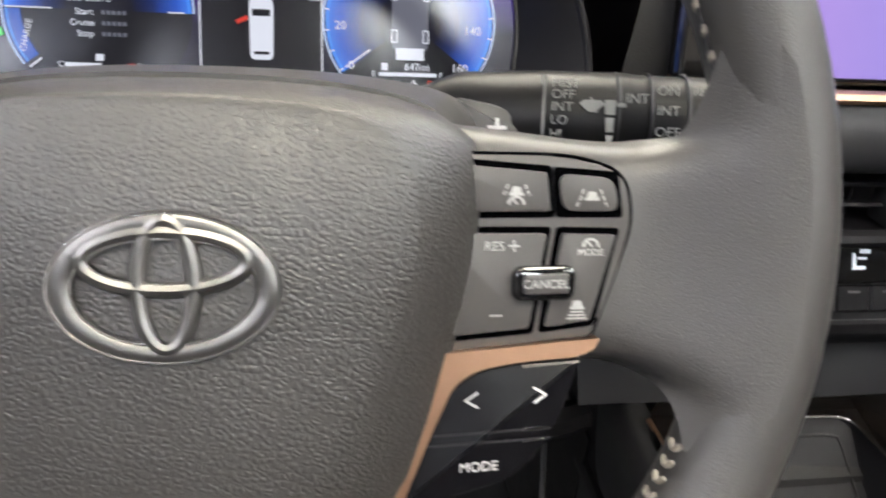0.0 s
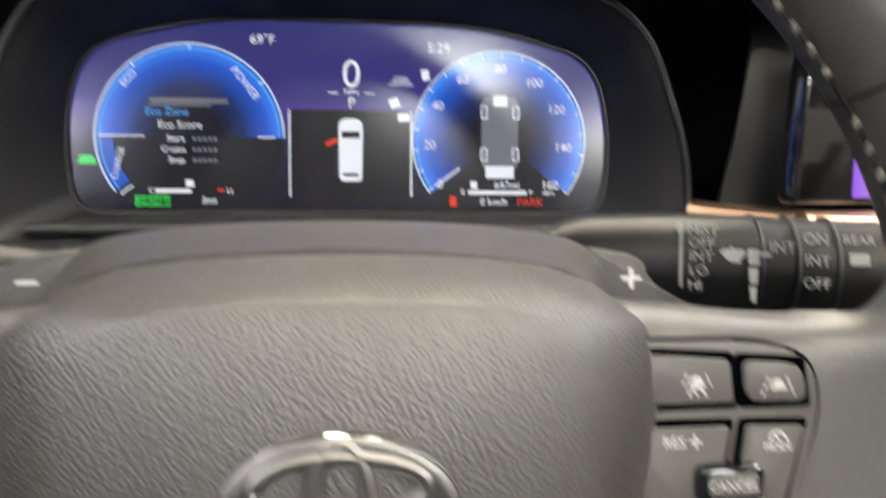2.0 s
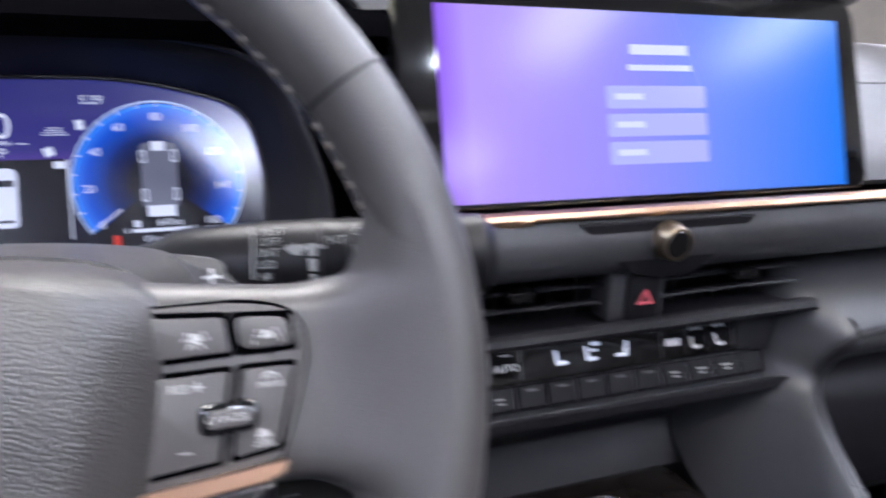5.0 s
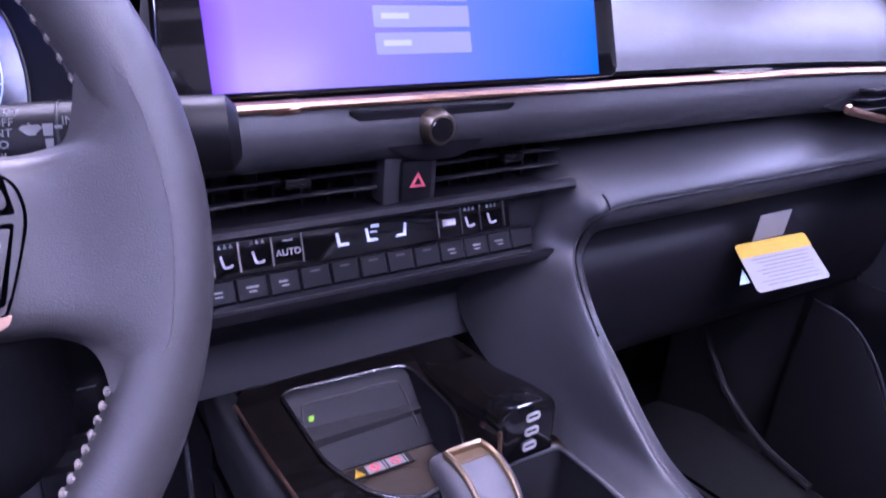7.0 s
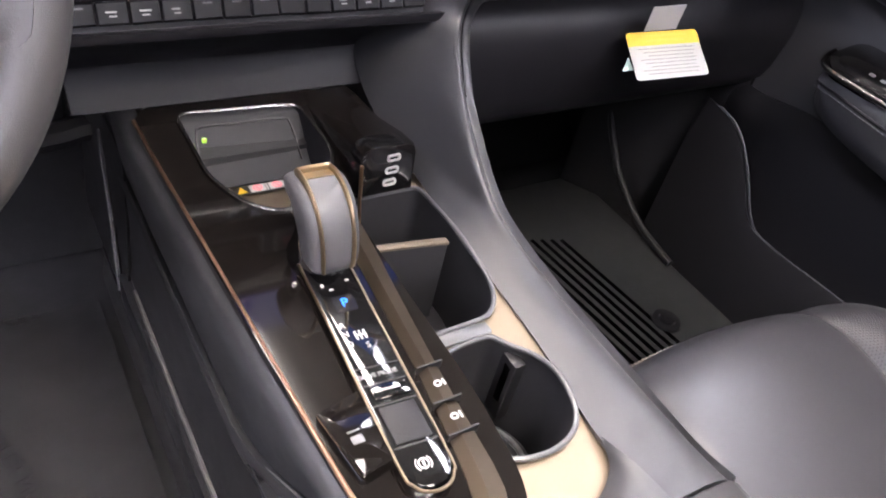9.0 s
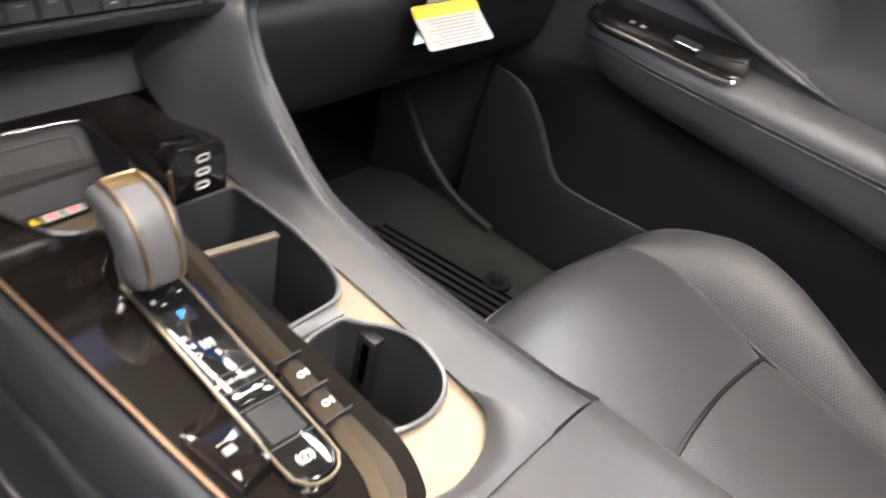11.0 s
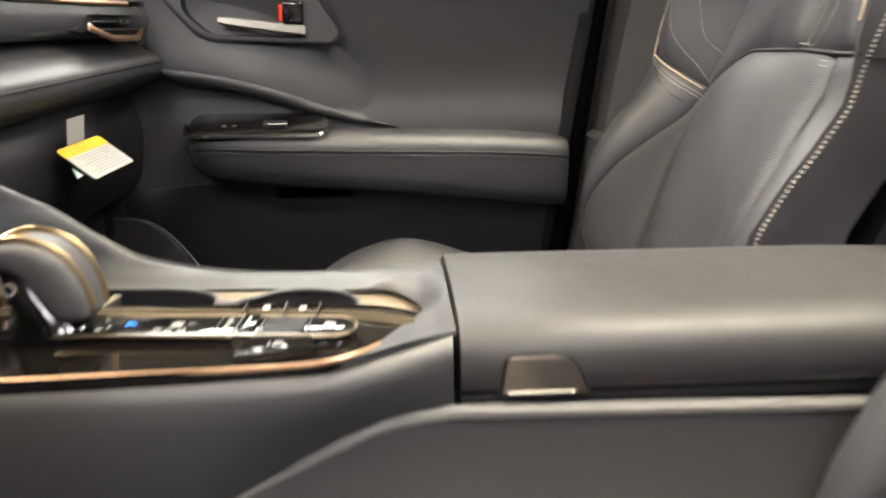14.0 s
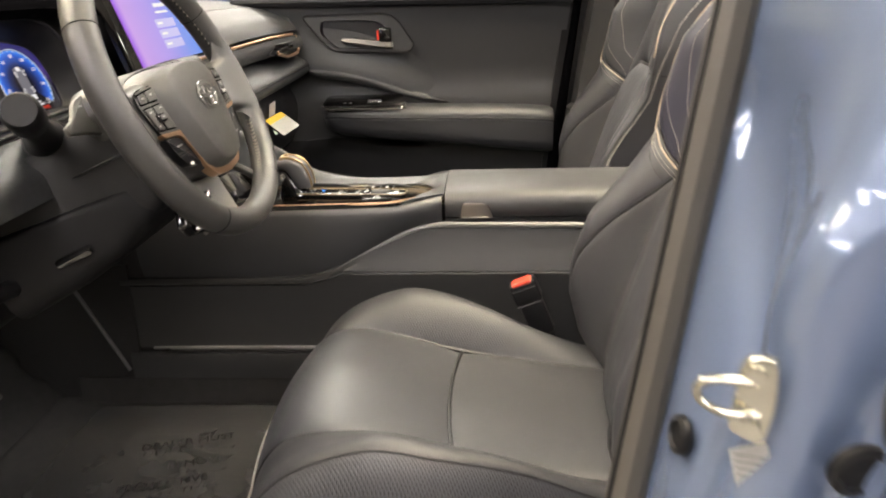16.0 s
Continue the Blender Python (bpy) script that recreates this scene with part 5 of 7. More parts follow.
part("lower_spoke", plate(plt_, -0.05, -0.032, 0.003), LIGHTPLATE, sw, "light grey lower spoke", W)
part("hub_back", plate(ellipse(0, -0.035, 0.07, 0.045, 32), -0.045, -0.02), MATTE, sw, "", W)
# ---- centre console ----
con = thing("centre_console", "dark centre console with gloss deck, bins and cup holders", "console", (MID, 0.05, 0.42))
ST = []  # rim, slope, crest, seam, outer band, foot: along the passenger roll, then down the arch
for x in (1.03, 0.92, 0.80, 0.68, 0.58):
    d = x - 0.55
    ST.append([(x, y - 0.03 * d, z + 0.02 * d) for y, z in ((0.335, 0.922), (0.306, 0.903), (0.267, 0.886), (0.2585, 0.875), (0.263, 0.857), (0.30, 0.836))])
ST += [
    ((0.515, 0.337, 0.921), (0.522, 0.308, 0.9035), (0.525, 0.267, 0.8855), (0.525, 0.2578, 0.8745), (0.532, 0.263, 0.857), (0.542, 0.300, 0.836)),
    ((0.487, 0.337, 0.905), (0.494, 0.304, 0.894), (0.504, 0.266, 0.879), (0.508, 0.2575, 0.870), (0.519, 0.265, 0.855), (0.532, 0.300, 0.834)),
    ((0.475, 0.337, 0.880), (0.483, 0.300, 0.868), (0.496, 0.270, 0.860), (0.5018, 0.2665, 0.857), (0.513, 0.270, 0.848), (0.526, 0.302, 0.830)),
    ((0.464, 0.336, 0.850), (0.476, 0.296, 0.842), (0.492, 0.270, 0.837), (0.500, 0.272, 0.834), (0.512, 0.276, 0.828), (0.521, 0.308, 0.815)),
    ((0.446, 0.335, 0.815), (0.466, 0.288, 0.818), (0.476, 0.2455, 0.8235), (0.485, 0.2462, 0.820), (0.498, 0.252, 0.812), (0.512, 0.310, 0.780)),
    ((0.432, 0.333, 0.785), (0.450, 0.268, 0.797), (0.457, 0.2075, 0.812), (0.467, 0.2077, 0.8074), (0.479, 0.213, 0.797), (0.502, 0.300, 0.720)),
    ((0.428, 0.310, 0.764), (0.439, 0.242, 0.779), (0.447, 0.178, 0.7995), (0.458, 0.178, 0.794), (0.470, 0.182, 0.782), (0.497, 0.260, 0.650)),
    ((0.424, 0.250, 0.748), (0.435, 0.192, 0.763), (0.443, 0.138, 0.776), (0.454, 0.137, 0.768), (0.464, 0.140, 0.754), (0.491, 0.180, 0.570)),
    ((0.422, 0.185, 0.744), (0.434, 0.142, 0.754), (0.446, 0.107, 0.757), (0.456, 0.104, 0.7495), (0.464, 0.106, 0.735), (0.488, 0.130, 0.530)),
    ((0.419, 0.110, 0.741), (0.436, 0.075, 0.747), (0.452, 0.0456, 0.744), (0.461, 0.042, 0.736), (0.468, 0.042, 0.720), (0.487, 0.050, 0.500)),
    ((0.414, 0.005, 0.741), (0.436, -0.010, 0.7455), (0.455, -0.024, 0.740), (0.464, -0.026, 0.731), (0.470, -0.026, 0.714), (0.486, -0.026, 0.480)),
    ((0.402, -0.080, 0.744), (0.434, -0.088, 0.748), (0.455, -0.096, 0.742), (0.464, -0.098, 0.730), (0.468, -0.098, 0.712), (0.481, -0.098, 0.470)),
    ((0.402, -0.1315, 0.7585), (0.434, -0.1315, 0.755), (0.454, -0.1315, 0.746), (0.4645, -0.1315, 0.734), (0.468, -0.1315, 0.716), (0.470, -0.1315, 0.460)),
]
cols = [curve([s[k] for s in ST], 5) for k in range(6)]
rws = [curve([c[i] for c in cols], 5) for i in range(len(cols[0]))]
part("arch_seam", tube([r[15] + Vector((0, -0.0004, 0)) for r in rws[:52]], 0.0015, 6), MATTE, con, "dark seam along the roll and arch")
part("cross_seam", tube([rws[27][k] + Vector((0, -0.0006, 0.0004)) for k in range(10, 16)], 0.0009, 6), MATTE, con)
part("knee_arch", sheet(lambda i, j: rws[i][j], range(len(rws)), range(len(rws[0])), 0.004), ARCHM, con, "padded grey roll turning into the knee arch", None, 60)
bridge_y = curve([(0.2475, -0.066, 0.7565), (0.264, -0.083, 0.7575), (0.288, -0.097, 0.7575), (0.314, -0.110, 0.7565), (0.340, -0.1145, 0.750), (0.372, -0.1085, 0.7445), (0.395, -0.0945, 0.743), (0.404, -0.074, 0.743)], 4)


def bridge(k, v):
    """Soft hollow between the rounded end of the deck and the front of the lid."""
    p, u = bridge_y[k], k / (len(bridge_y) - 1)
    xe = 0.2755 + 0.1275 * u
    ze = 0.7605 - 0.002 * u
    return (p.x + (xe - p.x) * v, p.y + (-0.1325 - p.y) * v, p.z + (ze - p.z) * math.sin(v * 1.57))


part("lid_bridge", sheet(bridge, range(len(bridge_y)), [0, 0.08, 0.15, 0.3, 0.5, 0.7, 0.85, 1], 0.003), ARCHM, con, "", None, 60)


def left_x(y):
    return 0.2275 + 0.017 * max(0.0, min(1.0, (0.28 - y) / 0.35)) + (0.024 * max(0.0, min(1.0, (-0.06 - y) / 0.07)) ** 1.5)


ys = [0.36 - 0.49 * i / 24 for i in range(25)]


TOPS = [(0.45, 0.2370, 0.636), (0.09, 0.2372, 0.637), (0.065, 0.2385, 0.643), (0.037, 0.241, 0.652), (0.0, 0.2475, 0.670), (-0.045, 0.2555, 0.6905), (-0.08, 0.2610, 0.7055), (-0.10, 0.2635, 0.7095), (-0.125, 0.2650, 0.712), (-0.16, 0.2655, 0.7125), (-0.55, 0.2655, 0.7065)]


def side_top(y):
    """x and z of the boundary between the soft flank and the lower side panel."""
    for (a, xa, za), (b, xb, zb_) in zip(TOPS, TOPS[1:]):
        if a >= y >= b:
            u = (a - y) / (a - b)
            return xa + (xb - xa) * u, za + (zb_ - za) * u
    return TOPS[-1][1:]


def flank(i, k):
    y = ys[i]
    x = left_x(y)
    rise = 0.0095 * max(0.0, min(1.0, (-0.05 - y) / 0.08)) ** 1.2
    tx, tz = side_top(y)
    z0 = 0.738 + rise
    if k < 3:
        return [(x + 0.010, y, 0.750 + rise), (x, y, 0.747 + rise), (x - 0.004, y, z0)][k]
    u = (k - 2) / 4
    return (x - 0.004 + (tx + 0.004 - x) * u ** 1.6 + 0.0025 * (k == 6), y, z0 + (tz - 0.001 - z0) * u)


part("driver_flank", sheet(flank, range(25), range(7), 0.004), SOFT, con, "soft driver side console flank", None, 60)
yp = [0.40, 0.3, 0.2, 0.12] + [0.10 - 0.012 * i for i in range(24)] + [-0.25, -0.35, -0.45, -0.55]


def side_panel(i, k):
    y = yp[i]
    x, z = side_top(y)
    z1 = 0.618
    return [(x + 0.010, y, z - 0.001), (x + 0.003, y, z), (x - 0.002, y, z - 0.0015), (x - 0.004, y, z - 0.005), (x - 0.0045, y, z - 0.0095),
            (x - 0.004 - (x - 0.2365) * 0.7, y, z + (z1 + 0.026 - z) * 0.75 if z > 0.65 else z - 0.011), (0.2345, y, min(z - 0.012, z1 + 0.0265)), (0.2365, y, min(z - 0.013, z1 + 0.0245)), (0.2340, y, min(z - 0.0145, z1 + 0.0225)), (0.2350, y, 0.585), (0.234, y, 0.53), (0.230, y, 0.513)][k]


part("side_panel", sheet(side_panel, range(len(yp)), range(12), 0.003), CONSIDE, con, "dark lower console side panel", None, 35)
# The highlight on this edge is put into its pale colour.
part("panel_edge", tube(curve([(0.2410, 0.037, 0.6510), (0.2470, 0.0, 0.6695), (0.2545, -0.045, 0.6900), (0.2600, -0.08, 0.7050), (0.2625, -0.10, 0.7095), (0.264, -0.125, 0.712), (0.2645, -0.16, 0.7125), (0.2645, -0.53, 0.7065)], 6), [0.0004, 0.0005, 0.0006, 0.0006, 0.0007, 0.0007, 0.0008, 0.0012, 0.0016, 0.002, 0.0024, 0.0028, 0.0032, 0.0034, 0.0036] + [0.0046] * 28, 8, flat=1.0), EDGE, con, "rounded edge under the armrest, painted pale as its highlight")
part("lower_trim", sheet(lambda y, k: [(0.231, y, 0.5045), (0.2245 - 0.002 * (y < 0.3), y, 0.5045 - 0.002 * (y > 0.3)), (0.2215, y, 0.501), (0.2215, y, 0.48), (0.2225, y, 0.458), (0.228, y, 0.4545)][k], [0.40, 0.36, 0.33, 0.28] + [0.2 - 0.1 * i for i in range(8)], range(6), 0.003), CONSIDE, con, "lower console ledge", None, 35)
part("slit", tube([(0.2285, 0.33, 0.5085), (0.2285, 0.1, 0.5085), (0.2285, -0.5, 0.5085)], 0.003, 6), BLACK, con)
part("upper_lip", tube([(0.2290, 0.36, 0.5125), (0.2285, 0.25, 0.5135), (0.2285, -0.5, 0.5145)], 0.0024, 6), EDGE, con)
part("side_carpet", sheet(lambda y, k: [(0.2265, y, 0.458), (0.2255, y, 0.43), (0.222, y, 0.412)][k], [0.50 - 0.1 * i for i in range(11)], range(3), 0.004), CARPET, con, "black carpet below the ledge")
part("forward_side", sheet(lambda y, k: [(0.2375, y, 0.66), (0.236, y, 0.60), (0.232, y, 0.52), (0.2275, y, 0.455)][k], [0.60, 0.5, 0.40, 0.385], range(4), 0.003), HARD, con)
part("panel_joint", tube([(0.2225, 0.405, 0.474), (0.228, 0.445, 0.55), (0.2335, 0.486, 0.628)], 0.003, 6), GREYPAD, con)
part("rear_side", box((0.372, -0.32, 0.56), (0.205, 0.40, 0.30), 0.008), HARD, con)
part("front_body", box((0.36, 0.36, 0.59), (0.22, 0.2, 0.30), 0.02), HARD, con)
# gloss deck with the charging tray
tray = [(0.262, 0.300), (0.362, 0.294), (0.364, 0.228), (0.348, 0.188), (0.318, 0.165), (0.296, 0.163), (0.276, 0.178), (0.262, 0.215)]
tray = rounded(tray, 0.012, 4)
dk = rounded([(0.229, 0.296), (0.242, 0.318), (0.418, 0.318), (0.428, 0.205), (0.358, 0.185), (0.345, 0.15), (0.343, -0.02), (0.336, -0.085), (0.320, -0.114), (0.285, -0.104), (0.2475, -0.062), (0.24, 0.05)], [0.012, 0.012, 0.012, 0.01, 0.012, 0.02, 0.02, 0.03, 0.01, 0.02, 0.01, 0.05], 5)
part("deck", holed(dk, [tray], 0.742, 0.7555), BRONZE_BLACK, con, "brownish gloss black deck")
part("deck_edge", tube(curve([(left_x(y) + 0.0035, y, 0.7545) for y in (0.30, 0.25, 0.15, 0.05, -0.03)] + [(0.2478, -0.062, 0.7565), (0.256, -0.076, 0.757), (0.268, -0.0875, 0.7565)], 5), 0.0016, 8, flat=1.2), COPPER, con, "thin copper deck edge")
tw = loft([[(x, y, 0.7565) for x, y in tray], [(0.312 + (x - 0.312) * 0.96, 0.235 + (y - 0.235) * 0.96, 0.735) for x, y in tray], [(0.312 + (x - 0.312) * 0.9, 0.238 + (y - 0.238) * 0.88, 0.716) for x, y in tray]], caps=False)
part("tray_wall", tw, PADGREY, con)
part("tray_rim", tube([(x, y, 0.7568) for x, y in tray], 0.0014, 6, closed=True), SATIN, con)
part("tray_floor", plate([(0.312 + (x - 0.312) * 0.92, 0.238 + (y - 0.238) * 0.9) for x, y in tray], 0.71, 0.717), TRAYF, con, "brown tray floor")
cpr = [(0.299, 0.7555), (0.2955, 0.7545), (0.290, 0.7515), (0.284, 0.745), (0.268, 0.731), (0.246, 0.7195)]
ch = part("charger_pad", sheet(lambda u, k: (0.2645 + 0.097 * u, cpr[k][0] - 0.003 * u, cpr[k][1]), [i / 6 for i in range(7)], range(6), 0.004), PADGREY, con, "dark grey slanted charging pad")
part("pad_groove", tube(curve([(0.2725, 0.258, 0.7268), (0.2722, 0.272, 0.7358), (0.2735, 0.2835, 0.7458), (0.2785, 0.2872, 0.7500), (0.31, 0.2863, 0.7500), (0.345, 0.2852, 0.7500), (0.3515, 0.2822, 0.7462), (0.3530, 0.270, 0.7358), (0.3530, 0.256, 0.7268)], 5), 0.0009, 6), BLACK, ch, "dark groove round the pad")
part("led", box((0.2785, 0.2795, 0.7425), (0.0038, 0.002, 0.0048), 0.0008, 1), G_LED, ch, "green charging light")
lb = part("warning_label", box((0.311, 0.2345, 0.7215), (0.048, 0.0105, 0.0008)), BLACK, con, "warning label with red signs")
part("sign", plate([(-0.004, -0.0032), (0.004, -0.0032), (0, 0.0042)], 0, 0.0006), YELLOW, lb, "", pose(0.2935, 0.2340, 0.7220))
for x in (0.3065, 0.3225):
    part("sign", box((x, 0.2345, 0.7222), (0.0125, 0.0085, 0.0006)), PAPER, lb)
    part("sign", ring_plate(ellipse(x, 0.2345, 0.0040, 0.0036, 18), ellipse(x, 0.2345, 0.0029, 0.0026, 18), 0.7226, 0.7230, bar(x, 0.2345, 0.0010, 0.0066, 0.7226, 0.7230, None, 40)), PINK, lb)
    part("bar", box((x + 0.0078, 0.2345, 0.7222), (0.0010, 0.0085, 0.0006)), PAPER, lb)
# selector strip
SM = axes((0.2945, 0.02, 0.7585), (1, -0.075, 0), (0.075, 1, 0))
sl = part("selector_strip", plate(rounded([(-0.0155, 0.10), (0.0155, 0.10), (0.0138, -0.080), (0.007, -0.0905), (-0.007, -0.0905), (-0.0138, -0.080)], 0.006), -0.006, 0.003, 0.0008), GLOSS, con, "gloss black selector strip", SM)
part("strip_edge", tube([(p.x, p.y, 0.0022) for p in curve([(-0.0162, 0.10, 0), (-0.0155, 0.04, 0), (-0.0146, -0.07, 0), (-0.0118, -0.0865, 0), (-0.005, -0.0925, 0), (0.005, -0.0925, 0), (0.0118, -0.0865, 0), (0.0146, -0.07, 0), (0.0155, 0.04, 0), (0.0162, 0.10, 0)], 5)], 0.0010, 6), GOLD, sl, "fine champagne edge", SM)
part("park_light", plate(rounded([(-0.007, 0.036), (0.007, 0.036), (0.007, 0.049), (-0.007, 0.049)], 0.001), 0.003, 0.0033), G_BLACK, sl, "", SM)
part("park_letter", words("P", 0.0095, 0.0002, at=(0.0, 0.0425, 0.0037)), G_P, sl, "lit blue letter", SM)
lt = None
for t, x, y in (("R", -0.0085, 0.0245), ("N", -0.0090, 0.0175), ("D", -0.0090, 0.0095), ("S", 0.0015, 0.0065)):
    lt = words(t, 0.0062, 0.0001, at=(x, y, 0.0034), bm=lt)
lt = bar(-0.0002, 0.0155, 0.0075, 0.0016, 0.0031, 0.0034, lt)
for dx in (-0.0028, 0.0, 0.0028):
    lt = bar(-0.0002 + dx, 0.0155, 0.0014, 0.0068, 0.0031, 0.0034, lt)
lt = words("DRIVE MODE", 0.0042, 0.0001, at=(-0.0020, -0.0155, 0.0034), bm=lt)
lt = arc_band(-0.0015, -0.0770, 0.0024, 0.0034, 0, 359.95, 0.0031, 0.0034, 20, bm=lt)
lt = bar(-0.0015, -0.0770, 0.0014, 0.0030, 0.0031, 0.0034, lt)
for s_ in (-1, 1):
    lt = arc_band(-0.0015, -0.0770, 0.0042, 0.0049, 90 - s_ * 90 - 50, 90 - s_ * 90 + 50, 0.0031, 0.0034, 10, bm=lt)
lt = bar(-0.004, 0.0555, 0.0030, 0.0012, 0.0031, 0.0034, lt)
lt = bar(-0.0085, 0.0600, 0.0022, 0.0030, 0.0031, 0.0034, lt)
lt = bar(0.0085, 0.0615, 0.0026, 0.0012, 0.0031, 0.0034, lt)
each("letter", lt, PADPRINT, sl, "white selector letters", SM)
for y in (-0.0095, -0.0215, -0.036, -0.0645):
    part("gap_line", bar(0, y, 0.026, 0.0008, 0.003, 0.0034), BLACK, sl, "", SM)
part("mode_switch", box((0, -0.0285, 0.0035), (0.022, 0.010, 0.004), 0.001, 2), GLOSS, sl, "", SM)
part("mode_line", bar(-0.0015, -0.0280, 0.0155, 0.0014, 0.0055, 0.0058), PADPRINT, sl, "", SM)
part("brake_switch", box((0, -0.050, 0.002), (0.022, 0.025, 0.004), 0.001, 2), MATTE, sl, "", SM)
# bronze ridge beside it, with two keys
ridge_l = [(0.160, 0.3300), (0.115, 0.3245), (0.06, 0.3200), (0.0, 0.3155), (-0.026, 0.3118), (-0.0475, 0.3088), (-0.070, 0.3050), (-0.084, 0.3015), (-0.098, 0.2950), (-0.108, 0.2900)]
ridge_r = [0.3480, 0.3445, 0.3380, 0.3315, 0.3293, 0.3277, 0.3262, 0.3240, 0.3190, 0.3100]
rg = part("ridge", loft([[(a, y, 0.7500), (a + 0.0015, y, 0.7565), (a + 0.4 * (b - a), y, 0.7605), (b - 0.002, y, 0.7575), (b, y, 0.7530), (b, y, 0.735), (a, y, 0.735)] for (y, a), b in zip(ridge_l, ridge_r)]), BRONZE, con, "dark bronze metal ridge", None, 25)
for y, a, b in ((0.0, 0.3155, 0.3315), (-0.026, 0.3118, 0.3293), (-0.0475, 0.3088, 0.3277)):
    part("key_gap", box(((a + b) / 2, y, 0.7585), (b - a + 0.001, 0.0010, 0.007)), BLACK, rg)
for y, x in ((-0.0135, 0.3215), (-0.037, 0.3188)):
    part("key_mark", ring_plate(ellipse(x, y, 0.0026, 0.0022, 14), ellipse(x, y, 0.0016, 0.0012, 14), 0.7604, 0.7609, bar(x + 0.0042, y, 0.0010, 0.0044, 0.7600, 0.7606)), WHITE, rg)
bt = part("camera_button", plate(rounded([(0.2485, -0.006), (0.2775, 0.000), (0.2760, -0.048), (0.2545, -0.052)], 0.002), 0.7556, 0.7615, 0.002), BRONZE_BLACK, con, "gloss camera button")
part("mark", plate(rounded([(0.2585, -0.0325), (0.2655, -0.0325), (0.2655, -0.0275), (0.2585, -0.0275)], 0.001), 0.7616, 0.7620, bm=bar(0.262, -0.0245, 0.0075, 0.0010, 0.7616, 0.7620)), GREYPAD, bt)
# bins and cup holder
cup = rounded([(0.334, 0.012), (0.362, 0.0195), (0.3865, 0.0195), (0.3925, 0.0085), (0.4065, -0.006), (0.4125, -0.027), (0.4045, -0.053), (0.3925, -0.0655), (0.3725, -0.0715), (0.3485, -0.068), (0.331, -0.055)], [0.004, 0.006, 0.005, 0.008, 0.010, 0.014, 0.012, 0.012, 0.012, 0.012, 0.010], 5)
binh = rounded([(0.3475, 0.178), (0.4195, 0.178), (0.4227, 0.124), (0.417, 0.068), (0.4091, 0.0475), (0.396, 0.0345), (0.372, 0.0335), (0.3365, 0.0325)], [0.006, 0.008, 0.02, 0.02, 0.012, 0.010, 0.006, 0.003], 4)
tp = rounded([(0.343, 0.185), (0.428, 0.21), (0.428, 0.12), (0.424, 0.0), (0.426, -0.07), (0.420, -0.112), (0.37, -0.130), (0.312, -0.129), (0.322, -0.08), (0.328, -0.02)], [0.004, 0.004, 0.05, 0.05, 0.03, 0.03, 0.02, 0.005, 0.02, 0.02], 5)
part("beige_top", holed(tp, [cup, binh], 0.730, 0.7385), BEIGE, con, "beige bronze surround of the cup holder")
for loop, dep, nm in ((cup, 0.66, "cup_holder"), (binh, 0.655, "bin")):
    cx, cy_ = sum(p[0] for p in loop) / len(loop), sum(p[1] for p in loop) / len(loop)
    ss = [[(cx + (x - cx) * k, cy_ + (y - cy_) * k, z) for x, y in loop] for k, z in ((1.0, 0.7405), (0.985, 0.735), (0.955, 0.70), (0.93, dep))]
    part(nm, loft(ss, caps=False), BINM, con, "dark open " + nm.replace("_", " "))
    part(nm + "_floor", plate([(cx + (x - cx) * 0.94, cy_ + (y - cy_) * 0.94) for x, y in loop], dep - 0.004, dep), BINM, con)
    part(nm + "_rim", tube([(x, y, 0.7410) for x, y in loop], 0.0019, 8, closed=True), RIMM, con, "smooth grey rim")
part("divider", plate(rounded([(0.3440, 0.1205), (0.4080, 0.1100), (0.4080, 0.1145), (0.3440, 0.1250)], 0.001), 0.66, 0.7395, 0.001), BINM, con, "thin bin divider")
part("divider_cap", plate(rounded([(0.3440, 0.1195), (0.4085, 0.1090), (0.4085, 0.1155), (0.3440, 0.1260)], 0.001), 0.7396, 0.7420, 0.001), DIVM, con, "bronze divider edge")
part("bin_mat", plate(rounded([(0.338, 0.088), (0.362, 0.084), (0.372, 0.066), (0.370, 0.040), (0.345, 0.036), (0.338, 0.040)], 0.006), 0.700, 0.7035, 0.001), BEIGE, con, "beige tray piece in the bin")
part("bridge_bar", box((0.367, 0.0265, 0.7398), (0.046, 0.010, 0.004), 0.0015, 2), RIMM, con, "grey bar between bin and cup holder")
part("cup_floor_ring", tube([(0.372 + 0.030 * math.cos(a), -0.027 + 0.033 * math.sin(a), 0.6625) for a in [2 * math.pi * i / 36 for i in range(36)]], 0.0022, 8, closed=True), RIMM, con)
part("cup_finger", box((0.3935, -0.0005, 0.712), (0.006, 0.010, 0.040), 0.002, 2), CHROME, con, "sprung cup grip")
part("cup_finger_gap", box((0.3955, 0.0005, 0.706), (0.010, 0.016, 0.058), 0.002, 2), BLACK, con)
# raised wing with the socket block
wing = []
for y, xl, xr, zt, zb_ in ((0.312, 0.372, 0.4150, 0.7570, 0.745), (0.290, 0.368, 0.4180, 0.7585, 0.745), (0.25, 0.366, 0.4205, 0.7655, 0.745), (0.21, 0.364, 0.4195, 0.7765, 0.742), (0.184, 0.3625, 0.4135, 0.7850, 0.742), (0.177, 0.3625, 0.4100, 0.7865, 0.742)):
    wing.append([(xl, y, zb_), (xl + 0.0005, y, zt - 0.006), (xl + 0.003, y, zt - 0.0015), (xl + 0.008, y, zt), (xr - 0.007, y, zt - 0.001), (xr - 0.002, y, zt - 0.004), (xr, y, zt - 0.009), (xr + 0.002, y, zb_)])
part("wing", loft(wing), BRONZE_BLACK, con, "gloss wing rising to the sockets", None, 50)
UM = axes((0.3865, 0.1745, 0.7655), (1, 0.06, 0), (0.0, 0.12, 1))
